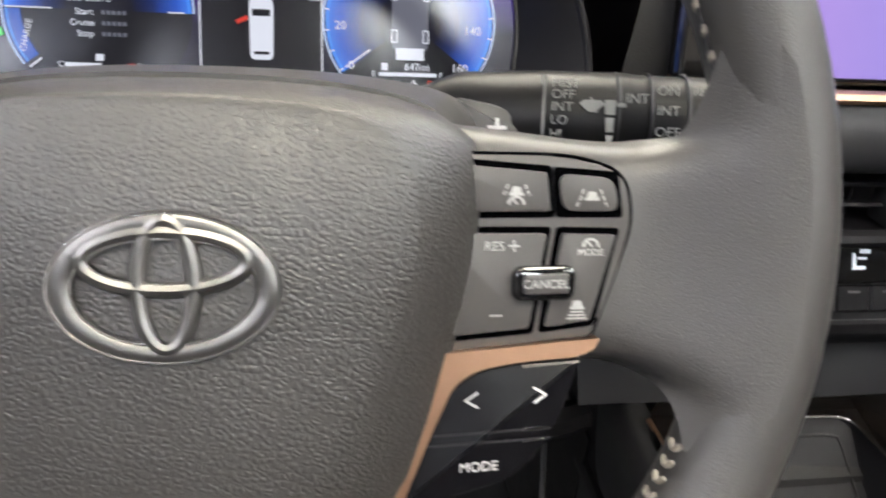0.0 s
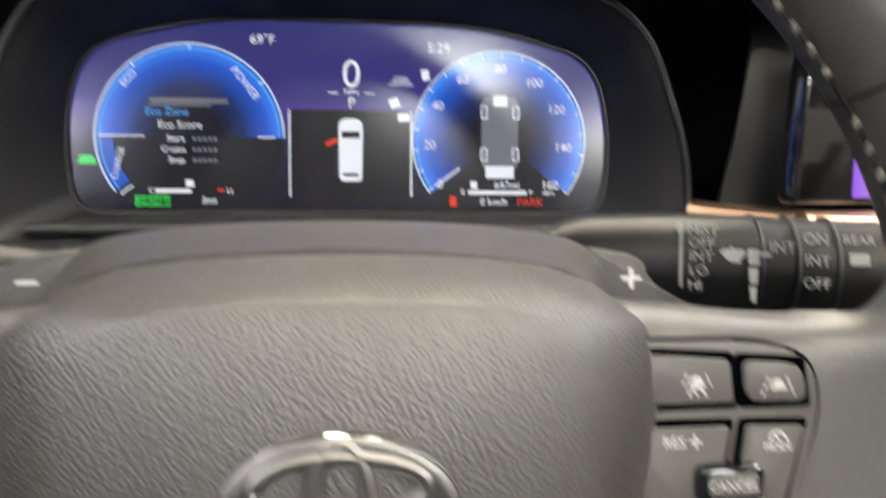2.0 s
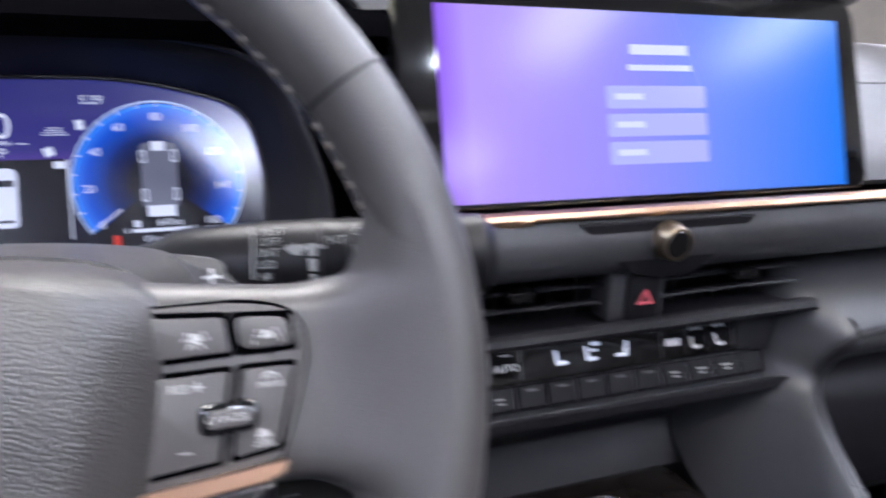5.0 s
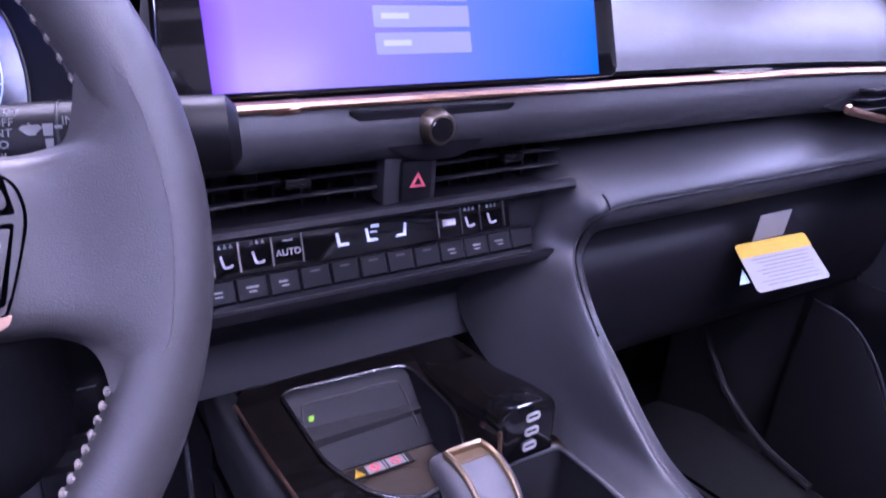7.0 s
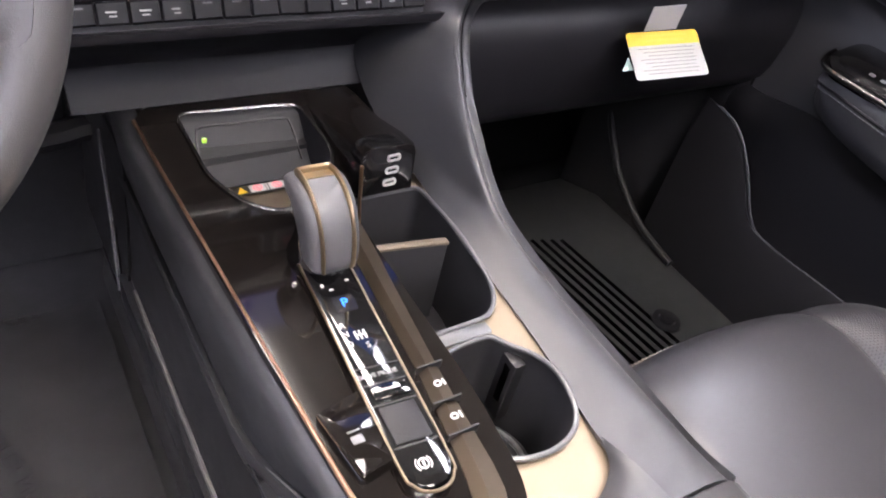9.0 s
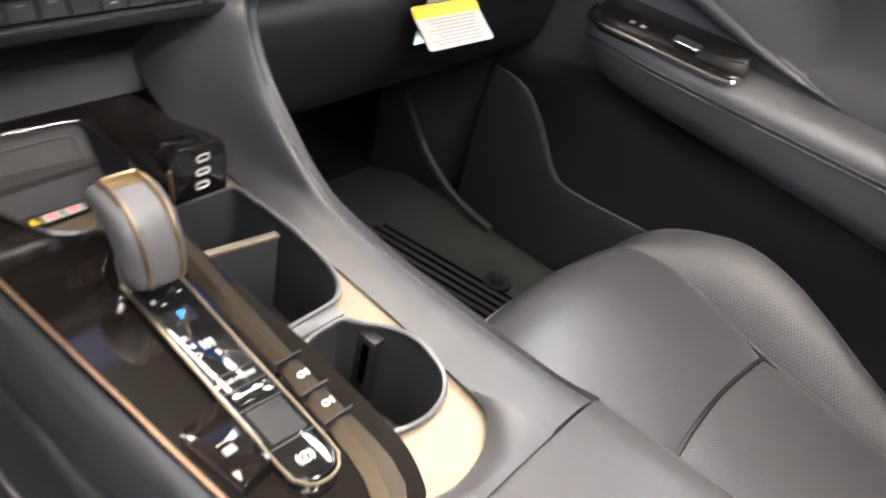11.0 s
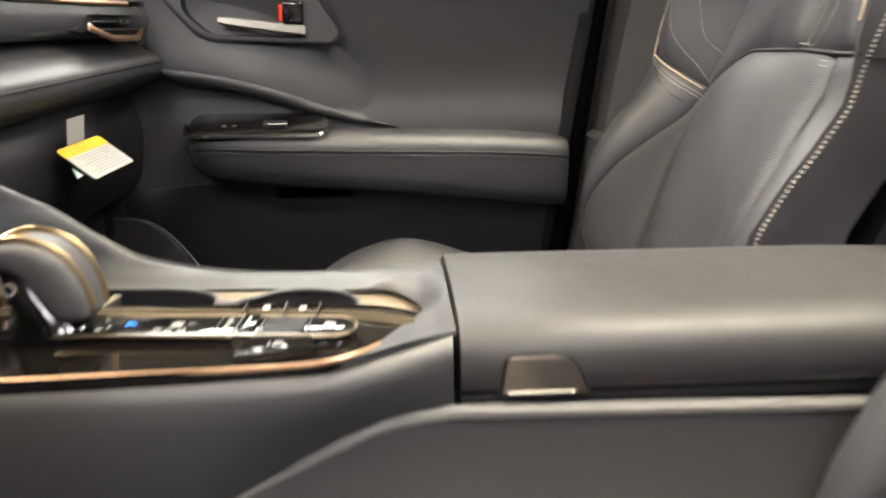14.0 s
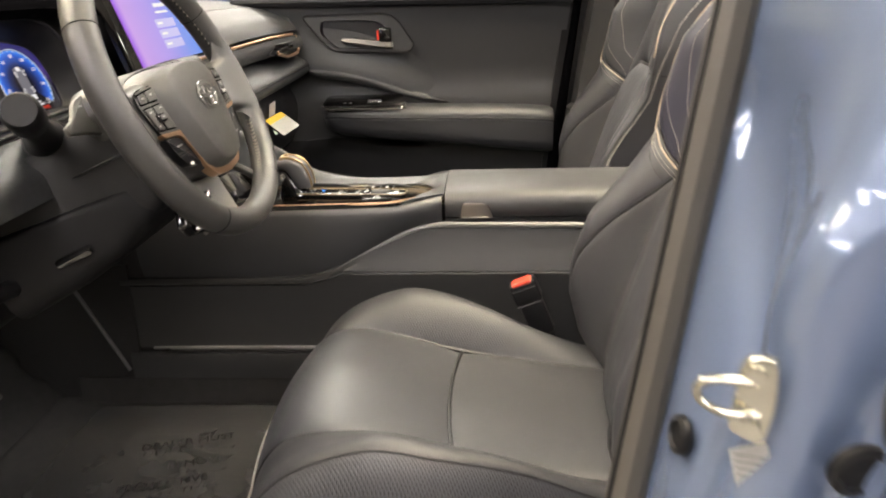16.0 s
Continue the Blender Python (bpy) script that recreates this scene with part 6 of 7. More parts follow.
ub = part("socket_block", plate(rounded([(-0.024, -0.020), (0.0225, -0.0175), (0.0235, 0.012), (0.016, 0.0205), (-0.014, 0.0225), (-0.024, 0.014)], [0.002, 0.008, 0.006, 0.005, 0.006, 0.006]), -0.02, 0.0, 0.003), GLOSS, con, "gloss black charging socket block", UM)
for x, y in ((0.0035, 0.0110), (0.0025, 0.0005), (0.0010, -0.0100)):
    part("socket", ring_plate(rounded([(x - 0.0055, y - 0.0030), (x + 0.0065, y - 0.0030), (x + 0.0065, y + 0.0030), (x - 0.0055, y + 0.0030)], 0.0028), rounded([(x - 0.0038, y - 0.0013), (x + 0.0048, y - 0.0013), (x + 0.0048, y + 0.0013), (x - 0.0038, y + 0.0013)], 0.001), 0, 0.0008), PRINT, ub, "", UM)
part("copper_edge", tube([(-0.0245, 0.010, 0.001), (-0.0245, -0.020, 0.001), (-0.0235, -0.042, 0.001)], 0.0015, 6), COPPER, ub, "", UM)
# armrest lid
lid = thing("armrest_lid", "dark leather armrest lid with a bronze latch", "armrest", (MID, -0.32, 0.72))
prof = [(-0.098, 0.7235), (-0.1005, 0.727), (-0.1008, 0.737), (-0.0995, 0.7475), (-0.0945, 0.7565), (-0.084, 0.7625), (-0.06, 0.765), (0, 0.7655), (0.055, 0.7615), (0.082, 0.7550), (0.094, 0.745), (0.0985, 0.733), (0.099, 0.722)]
secs = [[(MID + x * k, y, 0.722 + (z - 0.722) * h) for x, z in prof] for y, k, h in ((-0.1345, 0.99, 0.97), (-0.1365, 1.0, 1.0), (-0.25, 1.0, 1.0), (-0.45, 1.0, 1.0), (-0.52, 0.97, 0.95))]
part("pad", loft(secs), LIDM, lid, "", None, 50)
part("base", box((MID, -0.325, 0.7185), (0.196, 0.38, 0.006)), BLACK, lid)
LM = axes((0.2675, -0.1845, 0.7365), (0, -1, 0), (0.08, 0, 1))
lo = rounded([(-0.0258, -0.0135), (0.0265, -0.0135), (0.0165, 0.0105), (-0.0225, 0.0105)], [0.002, 0.002, 0.012, 0.006], 5)
part("latch_gap", plate([(x * 1.08, y * 1.1) for x, y in lo], -0.006, 0.002), BLACK, lid, "", LM)
part("latch_lip", tube([(-0.022, -0.0125, 0.0035), (0.018, -0.0125, 0.0035)], 0.0012, 6), CHROME, lid, "", LM)
part("latch", plate(lo, -0.006, 0.0035, 0.002), LATCHM, lid, "bronze latch", LM)

# ---- gear selector ----
gs = thing("gear_selector", "grey leather gear selector with a gold band", "gear lever", (0.305, 0.11, 0.757))


gs_out = curve([(0, 0.1395, 0.806), (0, 0.136, 0.8125), (0, 0.128, 0.8165), (0, 0.118, 0.8185), (0, 0.106, 0.8165), (0, 0.095, 0.810), (0, 0.087, 0.799), (0, 0.0825, 0.786), (0, 0.081, 0.775), (0, 0.0825, 0.7695)], 4)
gs_in = curve([(0, 0.138, 0.8035), (0, 0.135, 0.8025), (0, 0.129, 0.801), (0, 0.122, 0.7985), (0, 0.1175, 0.794), (0, 0.114, 0.788), (0, 0.111, 0.782), (0, 0.108, 0.776), (0, 0.1055, 0.771), (0, 0.103, 0.7690)], 4)
gs_w = curve([(v, 0, 0) for v in (0.012, 0.016, 0.018, 0.0187, 0.0187, 0.0185, 0.018, 0.0175, 0.0168, 0.0145)], 4)
GX = 0.3005


def grip_at(i, a):
    """A hooked grip: rounded sections between its outer and inner curve."""
    c, s = math.cos(a), math.sin(a)
    p = (gs_out[i] + gs_in[i]) / 2 + (gs_out[i] - gs_in[i]) / 2 * math.copysign(abs(s) ** 0.6, s)
    return Vector((GX + gs_w[i].x * math.copysign(abs(c) ** 0.6, c), p.y, p.z))


part("grip", loft([[grip_at(i, 2 * math.pi * j / 28) for j in range(28)] for i in range(len(gs_out))]), KNOBLEATHER, gs, "grey leather hooked grip", None, 60)
gn = len(gs_out)
a_l, a_r = math.pi - 1.13, 1.13
lift = Vector((0, -0.0004, 0.0004))
U1 = [grip_at(i, a_r) + lift for i in range(gn - 3, 8, -1)] + [grip_at(8, a_r + (a_l - a_r) * t / 6) + lift for t in range(7)] + [grip_at(i, a_l) + lift for i in range(9, gn - 2)]
part("gold_band", tube(U1, [0.0022 + 0.0016 * math.exp(-((i - len(U1) / 2) / 9) ** 2) for i in range(len(U1))], 8, flat=0.6), BAND, gs, "gold band")
part("top_inlay", sheet(lambda i, a: grip_at(i, a) + lift * 1.2, range(8, 13), [a_r + (a_l - a_r) * t / 6 for t in range(7)], 0.0006), BAND, gs, "gold inlay")
part("neck", loft([[(0.301 + a * math.cos(t), y + b * math.sin(t), z) for t in [2 * math.pi * q / 24 for q in range(24)]] for z, y, a, b in ((0.757, 0.111, 0.019, 0.026), (0.766, 0.112, 0.016, 0.022), (0.776, 0.117, 0.0135, 0.015), (0.790, 0.123, 0.0125, 0.011), (0.800, 0.127, 0.011, 0.008))]), GLOSS, gs, "gloss black neck")
part("release_ring", tube([(0.288, 0.126 + 0.0035 * math.cos(t), 0.789 + 0.0035 * math.sin(t)) for t in [2 * math.pi * q / 16 for q in range(16)]], 0.0006, 6, closed=True), CHROME, gs)

# ---- passenger door ----
dr = thing("passenger_door", "dark grey closed passenger door trim with armrest", "car door", (1.08, -0.05, 0.4))


def door_skin(y, z):
    """x of the door trim."""
    x = 1.045
    if z > 0.80:
        x = 1.05 - 0.03 * ((z - 0.80) / 0.22) ** 2 + 0.004 * math.exp(-((z - 0.86) / 0.04) ** 2)
    else:
        x = 1.045 - 0.012 * max(0, (0.66 - z) / 0.3)
    return x


zs = [0.67 + 0.37 * i / 20 for i in range(21)]
yr = lambda z: -0.354 - 0.132 * (z - 0.65)
door_sheet = lambda rows: sheet(lambda u, z: (door_skin(0, z), yr(z) + u * (0.36 - yr(z)), z), [i / 20 for i in range(21)], rows, -0.004)
part("panel", door_sheet(zs), SOFT, dr, "dark grey soft door panel", None, 60)
lower_z = [0.36 + 0.335 * i / 24 for i in range(25)]
bulge = lambda y, z: 0.040 * math.exp(-((y - 0.262 + 0.5 * (z - 0.68)) / 0.055) ** 2 - ((z - 0.672) / 0.06) ** 2)
part("lower_panel", sheet(lambda y, z: (door_skin(0, z) - bulge(y, z), y + 0.03 * math.sin((z - 0.55) * 9), z), [-0.055 + 0.415 * i / 30 for i in range(31)], lower_z, -0.004), DOORLOW, dr, "black hard plastic lower door panel", None, 60)
part("rear_lower_panel", sheet(lambda u, z: (door_skin(0, z) - 0.0005, yr(z) + u * (-0.055 + 0.03 * math.sin((z - 0.55) * 9) - yr(z)), z), [i / 8 for i in range(9)], lower_z, -0.004), DOORLOW, dr, "dark grey rear part of the lower door panel", None, 60)
part("skin", box((1.115, 0.125, 0.72), (0.05, 0.85, 0.7), 0.02), PAINT, dr)
part("sill_rail", tube([(1.02, 0.42, 1.035), (1.018, 0.0, 1.03), (1.015, -0.40, 1.025)], 0.011, 8, flat=1.2), DARK, dr)
part("edge_seal", tube([(1.020, yr(z) - 0.014, z) for z in (0.40, 0.5, 0.65, 0.78, 0.9, 1.05)], [0.017, 0.016, 0.014, 0.012, 0.010, 0.009], 8), HOODM, dr, "black rubber door seal")
# armrest
ar = []
for y, top, bot, xf in ((0.212, 0.772, 0.745, 1.02), (0.205, 0.781, 0.728, 0.985), (0.17, 0.785, 0.712, 0.972), (0.10, 0.783, 0.702, 0.966), (0.0, 0.781, 0.694, 0.964), (-0.12, 0.778, 0.684, 0.966), (-0.25, 0.774, 0.668, 0.972), (-0.335, 0.768, 0.659, 0.978), (-0.362, 0.762, 0.657, 0.985)):
    ar.append([(1.05, y, top), (xf + 0.022, y, top + 0.001), (xf + 0.006, y, top - 0.005), (xf, y, top - 0.017), (xf, y, top - 0.026), (xf + 0.003, y, bot + 0.03), (xf + 0.012, y, bot + 0.008), (xf + 0.03, y, bot), (1.055, y, bot + 0.002)])
A_ = [curve([r[k] for r in ar], 3) for k in range(9)]
part("armrest", loft([[A_[k][i] for k in range(9)] for i in range(len(A_[0]))]), SOFT, dr, "padded armrest", None, 50)
part("stitch_groove", tube([A_[4][i] + Vector((-0.0005, 0, 0.002)) for i in range(3, len(A_[0]))], 0.0018, 6), DARK, dr)
sb_ = bmesh.new()
for i in range(3, len(A_[4]) - 1):
    a, b = A_[4][i], A_[4][i + 1]
    n = max(1, int((b - a).length / 0.0055))
    for j in range(n):
        p = a.lerp(b, j / n)
        tube([p + Vector((-0.001, 0, -0.003)), p.lerp(b, 0.6 / max(1, n - j)) + Vector((-0.001, 0, -0.003))], 0.0006, 4, bm=sb_)
tagged(part("stitching", sb_, GREYPAD, dr, "grey stitching"), kind="stuff")
# window switch panel
swm = axes((0.99, 0.105, 0.787), (0, -1, 0), (1, 0, 0.32))
so_ = rounded([(-0.105, -0.002), (-0.085, -0.022), (0.085, -0.022), (0.105, -0.004), (0.09, 0.05), (-0.1, 0.05)], [0.01, 0.012, 0.02, 0.012, 0.01, 0.02])
spn = part("switch_panel", plate(so_, -0.008, 0.004, 0.002), GLOSS, dr, "gloss black window switch panel", swm)
part("chrome_edge", tube([(p.x, p.y, 0.0005) for p in curve([(-0.108, 0.012, 0), (-0.106, -0.006, 0), (-0.088, -0.0215, 0), (-0.04, -0.0235, 0), (0.085, -0.0235, 0), (0.103, -0.008, 0)], 6)], 0.0036, 8), CHROME, spn, "chrome edge", swm)
part("window_switch", box((0.025, 0.004, 0.006), (0.034, 0.014, 0.008), 0.002), DARK, spn, "", swm)
part("switch_lip", box((0.028, -0.003, 0.0095), (0.03, 0.003, 0.002), 0.0008, 1), SATIN, spn, "", swm)
part("lock_marks", bar(-0.035, 0.004, 0.007, 0.005, 0.004, 0.0044, bar(-0.05, 0.004, 0.007, 0.005, 0.004, 0.0044)), GREYPAD, spn, "", swm)
# sweeping crease above the armrest
sweep_ = curve([(1.026, 0.262, 0.874), (1.024, 0.243, 0.8735), (1.022, 0.193, 0.870), (1.020, 0.121, 0.856), (1.026, 0.05, 0.833), (1.036, -0.022, 0.805), (1.0455, -0.085, 0.7855), (1.049, -0.099, 0.782)], 6)


def sweep_rows(i, k):
    """The panel eases out to the groove, then rolls under into the recess."""
    p = sweep_[i]
    s = min(1.0, 0.1 + (p.y + 0.1) / 0.14, 0.15 + (0.262 - p.y) / 0.05)
    if k < 7:
        dz = (0.112, 0.085, 0.058, 0.034, 0.018, 0.007, 0.0012)[k]
        u = 1 - dz / 0.112
        u = u * u * (3 - 2 * u)
        xs_ = door_skin(0, p.z + dz) + (0.004, 0.001, 0, 0, 0, 0, 0)[k]
        f = max(0.0, min(1.0, (p.y + 0.098) / 0.11))
        f = f * f * (3 - 2 * f)
        return (xs_ + (p.x - xs_) * u * f + 0.005 * (1 - f), p.y, p.z + dz)
    dx, dz = ((0.005, 0.0), (0.0015, -0.002), (-0.002, -0.007), (-0.001, -0.013), (0.008, -0.019), (0.03, -0.024))[k - 7]
    return (p.x + dx, p.y, p.z + dz * s)


part("sweep_roll", sheet(sweep_rows, range(len(sweep_)), range(13), 0.002), SOFT, dr, "padded sweep above the armrest", None, 75)
part("sweep_seam", tube([p + Vector((0.001, 0, -0.0004)) for p in sweep_], 0.0016, 6), MATTE, dr)
# handle recess
DHM = axes((1.028, 0.1, 0.95), (0, -1, 0), (0, 0, 1))
ho = rounded([(-0.155, 0.050), (-0.083, -0.034), (0.108, -0.041), (0.122, -0.024), (0.072, 0.050)], [0.02, 0.022, 0.015, 0.02, 0.03], 6)
hc = rounded([(-0.105, 0.038), (-0.110, 0.005), (-0.070, -0.029), (0.066, -0.034), (0.066, 0.010), (0.036, 0.034), (-0.01, 0.038)], [0.012, 0.02, 0.012, 0.006, 0.012, 0.016, 0.01], 6)
hr = part("handle_bezel", holed(ho, [hc], 0.000, 0.0055), SOFT, dr, "flat handle bezel", DHM)
part("bezel_gap", tube([(x, y, 0.005) for x, y in ho], 0.0026, 6, closed=True), BLACK, hr, "dark gap round the bezel", DHM)
part("recess", loft([[(x, y, 0.0055) for x, y in hc], [(x * 0.985, y * 0.97, 0.001) for x, y in hc], [(-0.01 + (x + 0.01) * 0.86, 0.004 + (y - 0.004) * 0.86, -0.016) for x, y in hc], [(-0.01 + (x + 0.01) * 0.68, 0.006 + (y - 0.006) * 0.7, -0.024) for x, y in hc], [(-0.01 + (x + 0.01) * 0.2, 0.006 + (y - 0.006) * 0.2, -0.025) for x, y in hc]], caps=False), DARK, hr, "dark handle recess", DHM, 60)
part("recess_back", box((-0.01, 0.005, -0.027), (0.09, 0.05, 0.003)), DARK, hr, "", DHM)
hd = part("handle", loft([[(x, y - h, 0.001), (x, y + h, 0.003), (x, y + h - 0.001, 0.010), (x, y - h + 0.003, 0.0125), (x, y - h, 0.010)] for x, y, h in ((-0.056, -0.008, 0.0045), (-0.045, -0.0095, 0.0062), (0.0, -0.015, 0.0072), (0.045, -0.0205, 0.0078), (0.070, -0.0235, 0.0078))]), HANDLEM, dr, "satin silver door handle", DHM)
lk = part("lock_knob", box((0.052, 0.0015, 0.004), (0.031, 0.034, 0.018), 0.005, 3), GLOSS, hr, "", DHM)
part("red_mark", box((0.0345, 0.001, 0.005), (0.007, 0.024, 0.012), 0.002, 1), RED, hr, "red lock mark", DHM)
# lower pocket
pk = curve([(0, 0.335, 0.655), (0, 0.285, 0.645), (0, 0.245, 0.61), (0, 0.20, 0.548), (0, 0.16, 0.534), (0, 0.05, 0.539), (0, -0.02, 0.541), (0, -0.10, 0.543)], 8)
part("pocket", sheet(lambda i, v: (0.999 - 0.016 * (1 - (1 - v) ** 3), pk[i].y, pk[i].z - v * (pk[i].z - 0.38) - 0.0), range(len(pk)), [0, 0.05, 0.12, 0.25, 0.5, 1.0], 0.004), DOORLOW, dr, "door pocket", None, 60)
part("pocket_edge", tube([(0.998, p.y - 0.006, p.z) for p in pk[2:]], 0.0017, 8), RIMM, dr, "grey pocket edge")
part("kick_edge", tube(curve([(0.955, 0.49, 0.66), (0.957, 0.455, 0.56), (0.96, 0.425, 0.512), (0.96, 0.392, 0.478), (0.96, 0.326, 0.440), (0.96, 0.25, 0.425)], 6), 0.006, 8), HARD, dr)
part("kick_panel", sheet(lambda u, z: (1.035 - 0.10 * u, 0.33 + 0.16 * u, z), [0, 0.3, 0.6, 1.0], [0.40, 0.55, 0.70, 0.84], 0.004), DOORLOW, dr)
part("door_end", loft([[(1.036, yr(z) + 0.012, z), (1.036, yr(z) - 0.06, z), (1.13, yr(z) - 0.06, z), (1.13, yr(z) + 0.012, z)] for z in (0.34, 0.6, 0.8, 1.05)]), MATTE, dr)
# b-pillar trim of the passenger side, with the belt
bp = thing("passenger_pillar_trim", "dark grey pillar trim behind the passenger door", "pillar trim", (1.0, -0.45, 0.5), kind="structure")
part("trim", loft([[(1.04, y, z), (xf, y - 0.008, z), (xf - 0.03, y - 0.05, z), (xf - 0.02, y - 0.20, z), (1.06, y - 0.22, z)] for y, z, xf in ((-0.350, 0.40, 1.0), (-0.375, 0.60, 0.995), (-0.396, 0.765, 0.978), (-0.408, 0.775, 0.992), (-0.425, 0.9, 0.985), (-0.448, 1.06, 0.965), (-0.47, 1.45, 0.89))]), PILLARM, bp, "", None, 30)
belt = thing("seat_belt", "black seat belt hanging beside the passenger seat", "seat belt", (0.95, -0.47, 0.5))
part("webbing", sheet(lambda u, v: (0.965 + 0.01 * v, -0.445 - 0.10 * v + 0.022 * u, 0.50 + 0.60 * v), [0, 1], [i / 6 for i in range(7)], 0.002), MATTE, belt)
part("button", box((0.955, -0.488, 0.87), (0.012, 0.012, 0.012), 0.003), BLACK, belt)

# ---- seats ----
def seat(name, label, cx, dy=0.0, fore=((0.4, 0), (1.2, 0)), up=0.0, lean=0.0):
    s = thing(name, label, "car seat", (cx, -0.2, 0.42), "front seats")
    T = Matrix.Translation((cx, dy, 0))

    def lerp1(tab, q):
        for (a, va), (b, vb) in zip(tab, tab[1:]):
            if (a - q) * (b - q) <= 0:
                u = (q - a) / (b - a)
                return va + (vb - va) * u
        return tab[0][1] if abs(q - tab[0][0]) < abs(q - tab[-1][0]) else tab[-1][1]

    mid = curve([(0.098, 0.44, 0), (0.095, 0.50, 0), (0.078, 0.555, 0), (0.045, 0.592, 0), (0.0, 0.602, 0), (-0.06, 0.592, 0), (-0.15, 0.566, 0), (-0.28, 0.545, 0), (-0.40, 0.53, 0)], 5)
    crest = curve([(0.085, 0.44, 0), (0.082, 0.49, 0), (0.062, 0.545, 0), (0.02, 0.593, 0), (-0.04, 0.622, 0), (-0.10, 0.630, 0), (-0.20, 0.602, 0), (-0.32, 0.553, 0), (-0.42, 0.525, 0)], 5)
    n = len(mid)

    def pos(x, i):
        a = abs(x)
        m, c = mid[i], crest[i]
        if a <= 0.135:
            z = m.y - 0.004 * (a / 0.135) ** 2
            return (x, m.x - 0.012 * (a / 0.135) ** 2, z)
        u = (a - 0.135) / 0.105
        y0, z0 = m.x - 0.012, m.y - 0.004
        w = math.sin(min(1, u / 0.6) * math.pi / 2)
        y, z = y0 + (c.x - y0) * w, z0 + (c.y - z0) * w
        if u > 0.6:
            k = (u - 0.6) / 0.4
            z = z - 0.05 * k * k
        t_ = max(0.0, min(1.0, (-0.12 - y) / 0.16))
        return (math.copysign(0.135 + (a - 0.135) * (1 - 0.34 * t_ * t_ * (3 - 2 * t_)), x), y, z)

    def cushion_piece(nm, x0, x1, i0, i1, mt, lab=""):
        nu = 10
        us = [x0 + (x1 - x0) * k / nu for k in range(nu + 1)]
        ii = range(i0, i1 + 1)

        def f(x, i):
            p = Vector(pos(x, i))
            e = min(abs(x - x0), abs(x - x1))
            d = min(abs(i - i0), abs(i - i1)) if (i0 > 0 or i1 < n - 1) else 9
            dip = 0.005 * math.exp(-(e / 0.006)) + (0.006 * math.exp(-d / 0.6) if ((i0 > 0 and abs(i - i0) < 4) or (i1 < n - 1 and abs(i - i1) < 4)) else 0)
            p.z -= dip
            return p
        xs = sorted({x0 + s_ * (x1 - x0) for s_ in (0, 0.02, 0.06, 0.12, 0.2, 0.3, 0.4, 0.5, 0.6, 0.7, 0.8, 0.88, 0.94, 0.98, 1)})
        return part(nm, sheet(f, xs, ii, 0.006), mt, s, lab, T, 60)
    split = 30
    cushion_piece("cushion_front", -0.135, 0.135, 0, split, SEAT)
    cushion_piece("cushion_rear", -0.135, 0.135, split, n - 1, CUSH_PERF, "perforated cushion insert")
    cushion_piece("cushion_bolster", 0.135, 0.24, 0, n - 1, CUSH_PERF)
    cushion_piece("cushion_bolster", -0.24, -0.135, 0, n - 1, CUSH_PERF)
    for sx in (-1, 1):
        side = [Vector(pos(sx * 0.24, i)) for i in range(n)]
        part("cushion_side", sheet(lambda i, v: (side[i].x + sx * 0.012 * math.sin(v * 3.1), side[i].y, side[i].z + (0.43 - side[i].z) * v), range(n), [0, 0.1, 0.3, 0.6, 1], 0.003), SEAT, s, "", T, 60)
        part("cushion_piping", tube([p + Vector((0, 0, 0.0005)) for p in side[4:]], 0.0022, 6), SEAT, s, "", T)
        part("seam", tube([Vector(pos(sx * 0.135, i)) + Vector((0, 0, -0.006)) for i in range(3, n)], 0.003, 6), BLACK, s, "", T)
        part("crest_seam", tube([Vector(pos(sx * 0.2115, i)) + Vector((0, 0, -0.0002)) for i in range(5, n)], 0.0011, 6), MATTE, s, "dark seam along the bolster crest", T)
    part("seam", tube([Vector(pos(-0.135 + 0.27 * k / 10, split)) + Vector((0, 0, -0.006)) for k in range(11)], 0.003, 6), BLACK, s, "", T)
    fst = bmesh.new()
    for off in (0.0, 0.005):
        for t_ in range(64):
            x0, x1 = -0.19 + 0.38 * t_ / 64, -0.19 + 0.38 * (t_ + 0.6) / 64
            pa, pb = Vector(pos(x0, 7)), Vector(pos(x1, 7))
            tube([pa + Vector((0, 0.0035, -off)), pb + Vector((0, 0.0035, -off))], 0.0008, 4, bm=fst)
    tagged(part("front_stitching", fst, SEATTHREAD, s, "pale stitching", T), kind="stuff")
    part("seat_base", box((cx, -0.16, 0.45), (0.44, 0.44, 0.10), 0.02), DARK, s)
    # backrest: forward surface as y of x and z
    cen = [(0.50, -0.372), (0.56, -0.366), (0.62, -0.378), (0.70, -0.402), (0.78, -0.428), (0.86, -0.458), (0.90, -0.476), (1.0, -0.512), (1.12, -0.552)]
    bol = [(0.46, -0.40), (0.50, -0.372), (0.56, -0.34), (0.63, -0.323), (0.69, -0.330), (0.75, -0.352), (0.82, -0.405), (0.87, -0.437), (0.92, -0.442), (1.0, -0.462), (1.05, -0.50), (1.12, -0.55)]
    wid = [(0.46, 0.225), (0.55, 0.245), (0.65, 0.25), (0.8, 0.243), (0.95, 0.232), (1.05, 0.205), (1.12, 0.17)]
    inn = [(0.50, 0.125), (0.62, 0.13), (0.75, 0.125), (0.83, 0.112), (0.90, 0.10), (1.12, 0.09)]

    def byz(u, z):
        """u from -1 to 1 across the back."""
        w, q = lerp1(wid, z), lerp1(inn, z)
        x = u * w
        a = abs(x)
        tip = lean * max(0.0, min(1.0, (u + 0.9) / 1.4))
        yc, yb = lerp1(cen, z) + tip, lerp1(bol, z) + lerp1(fore, z) + tip
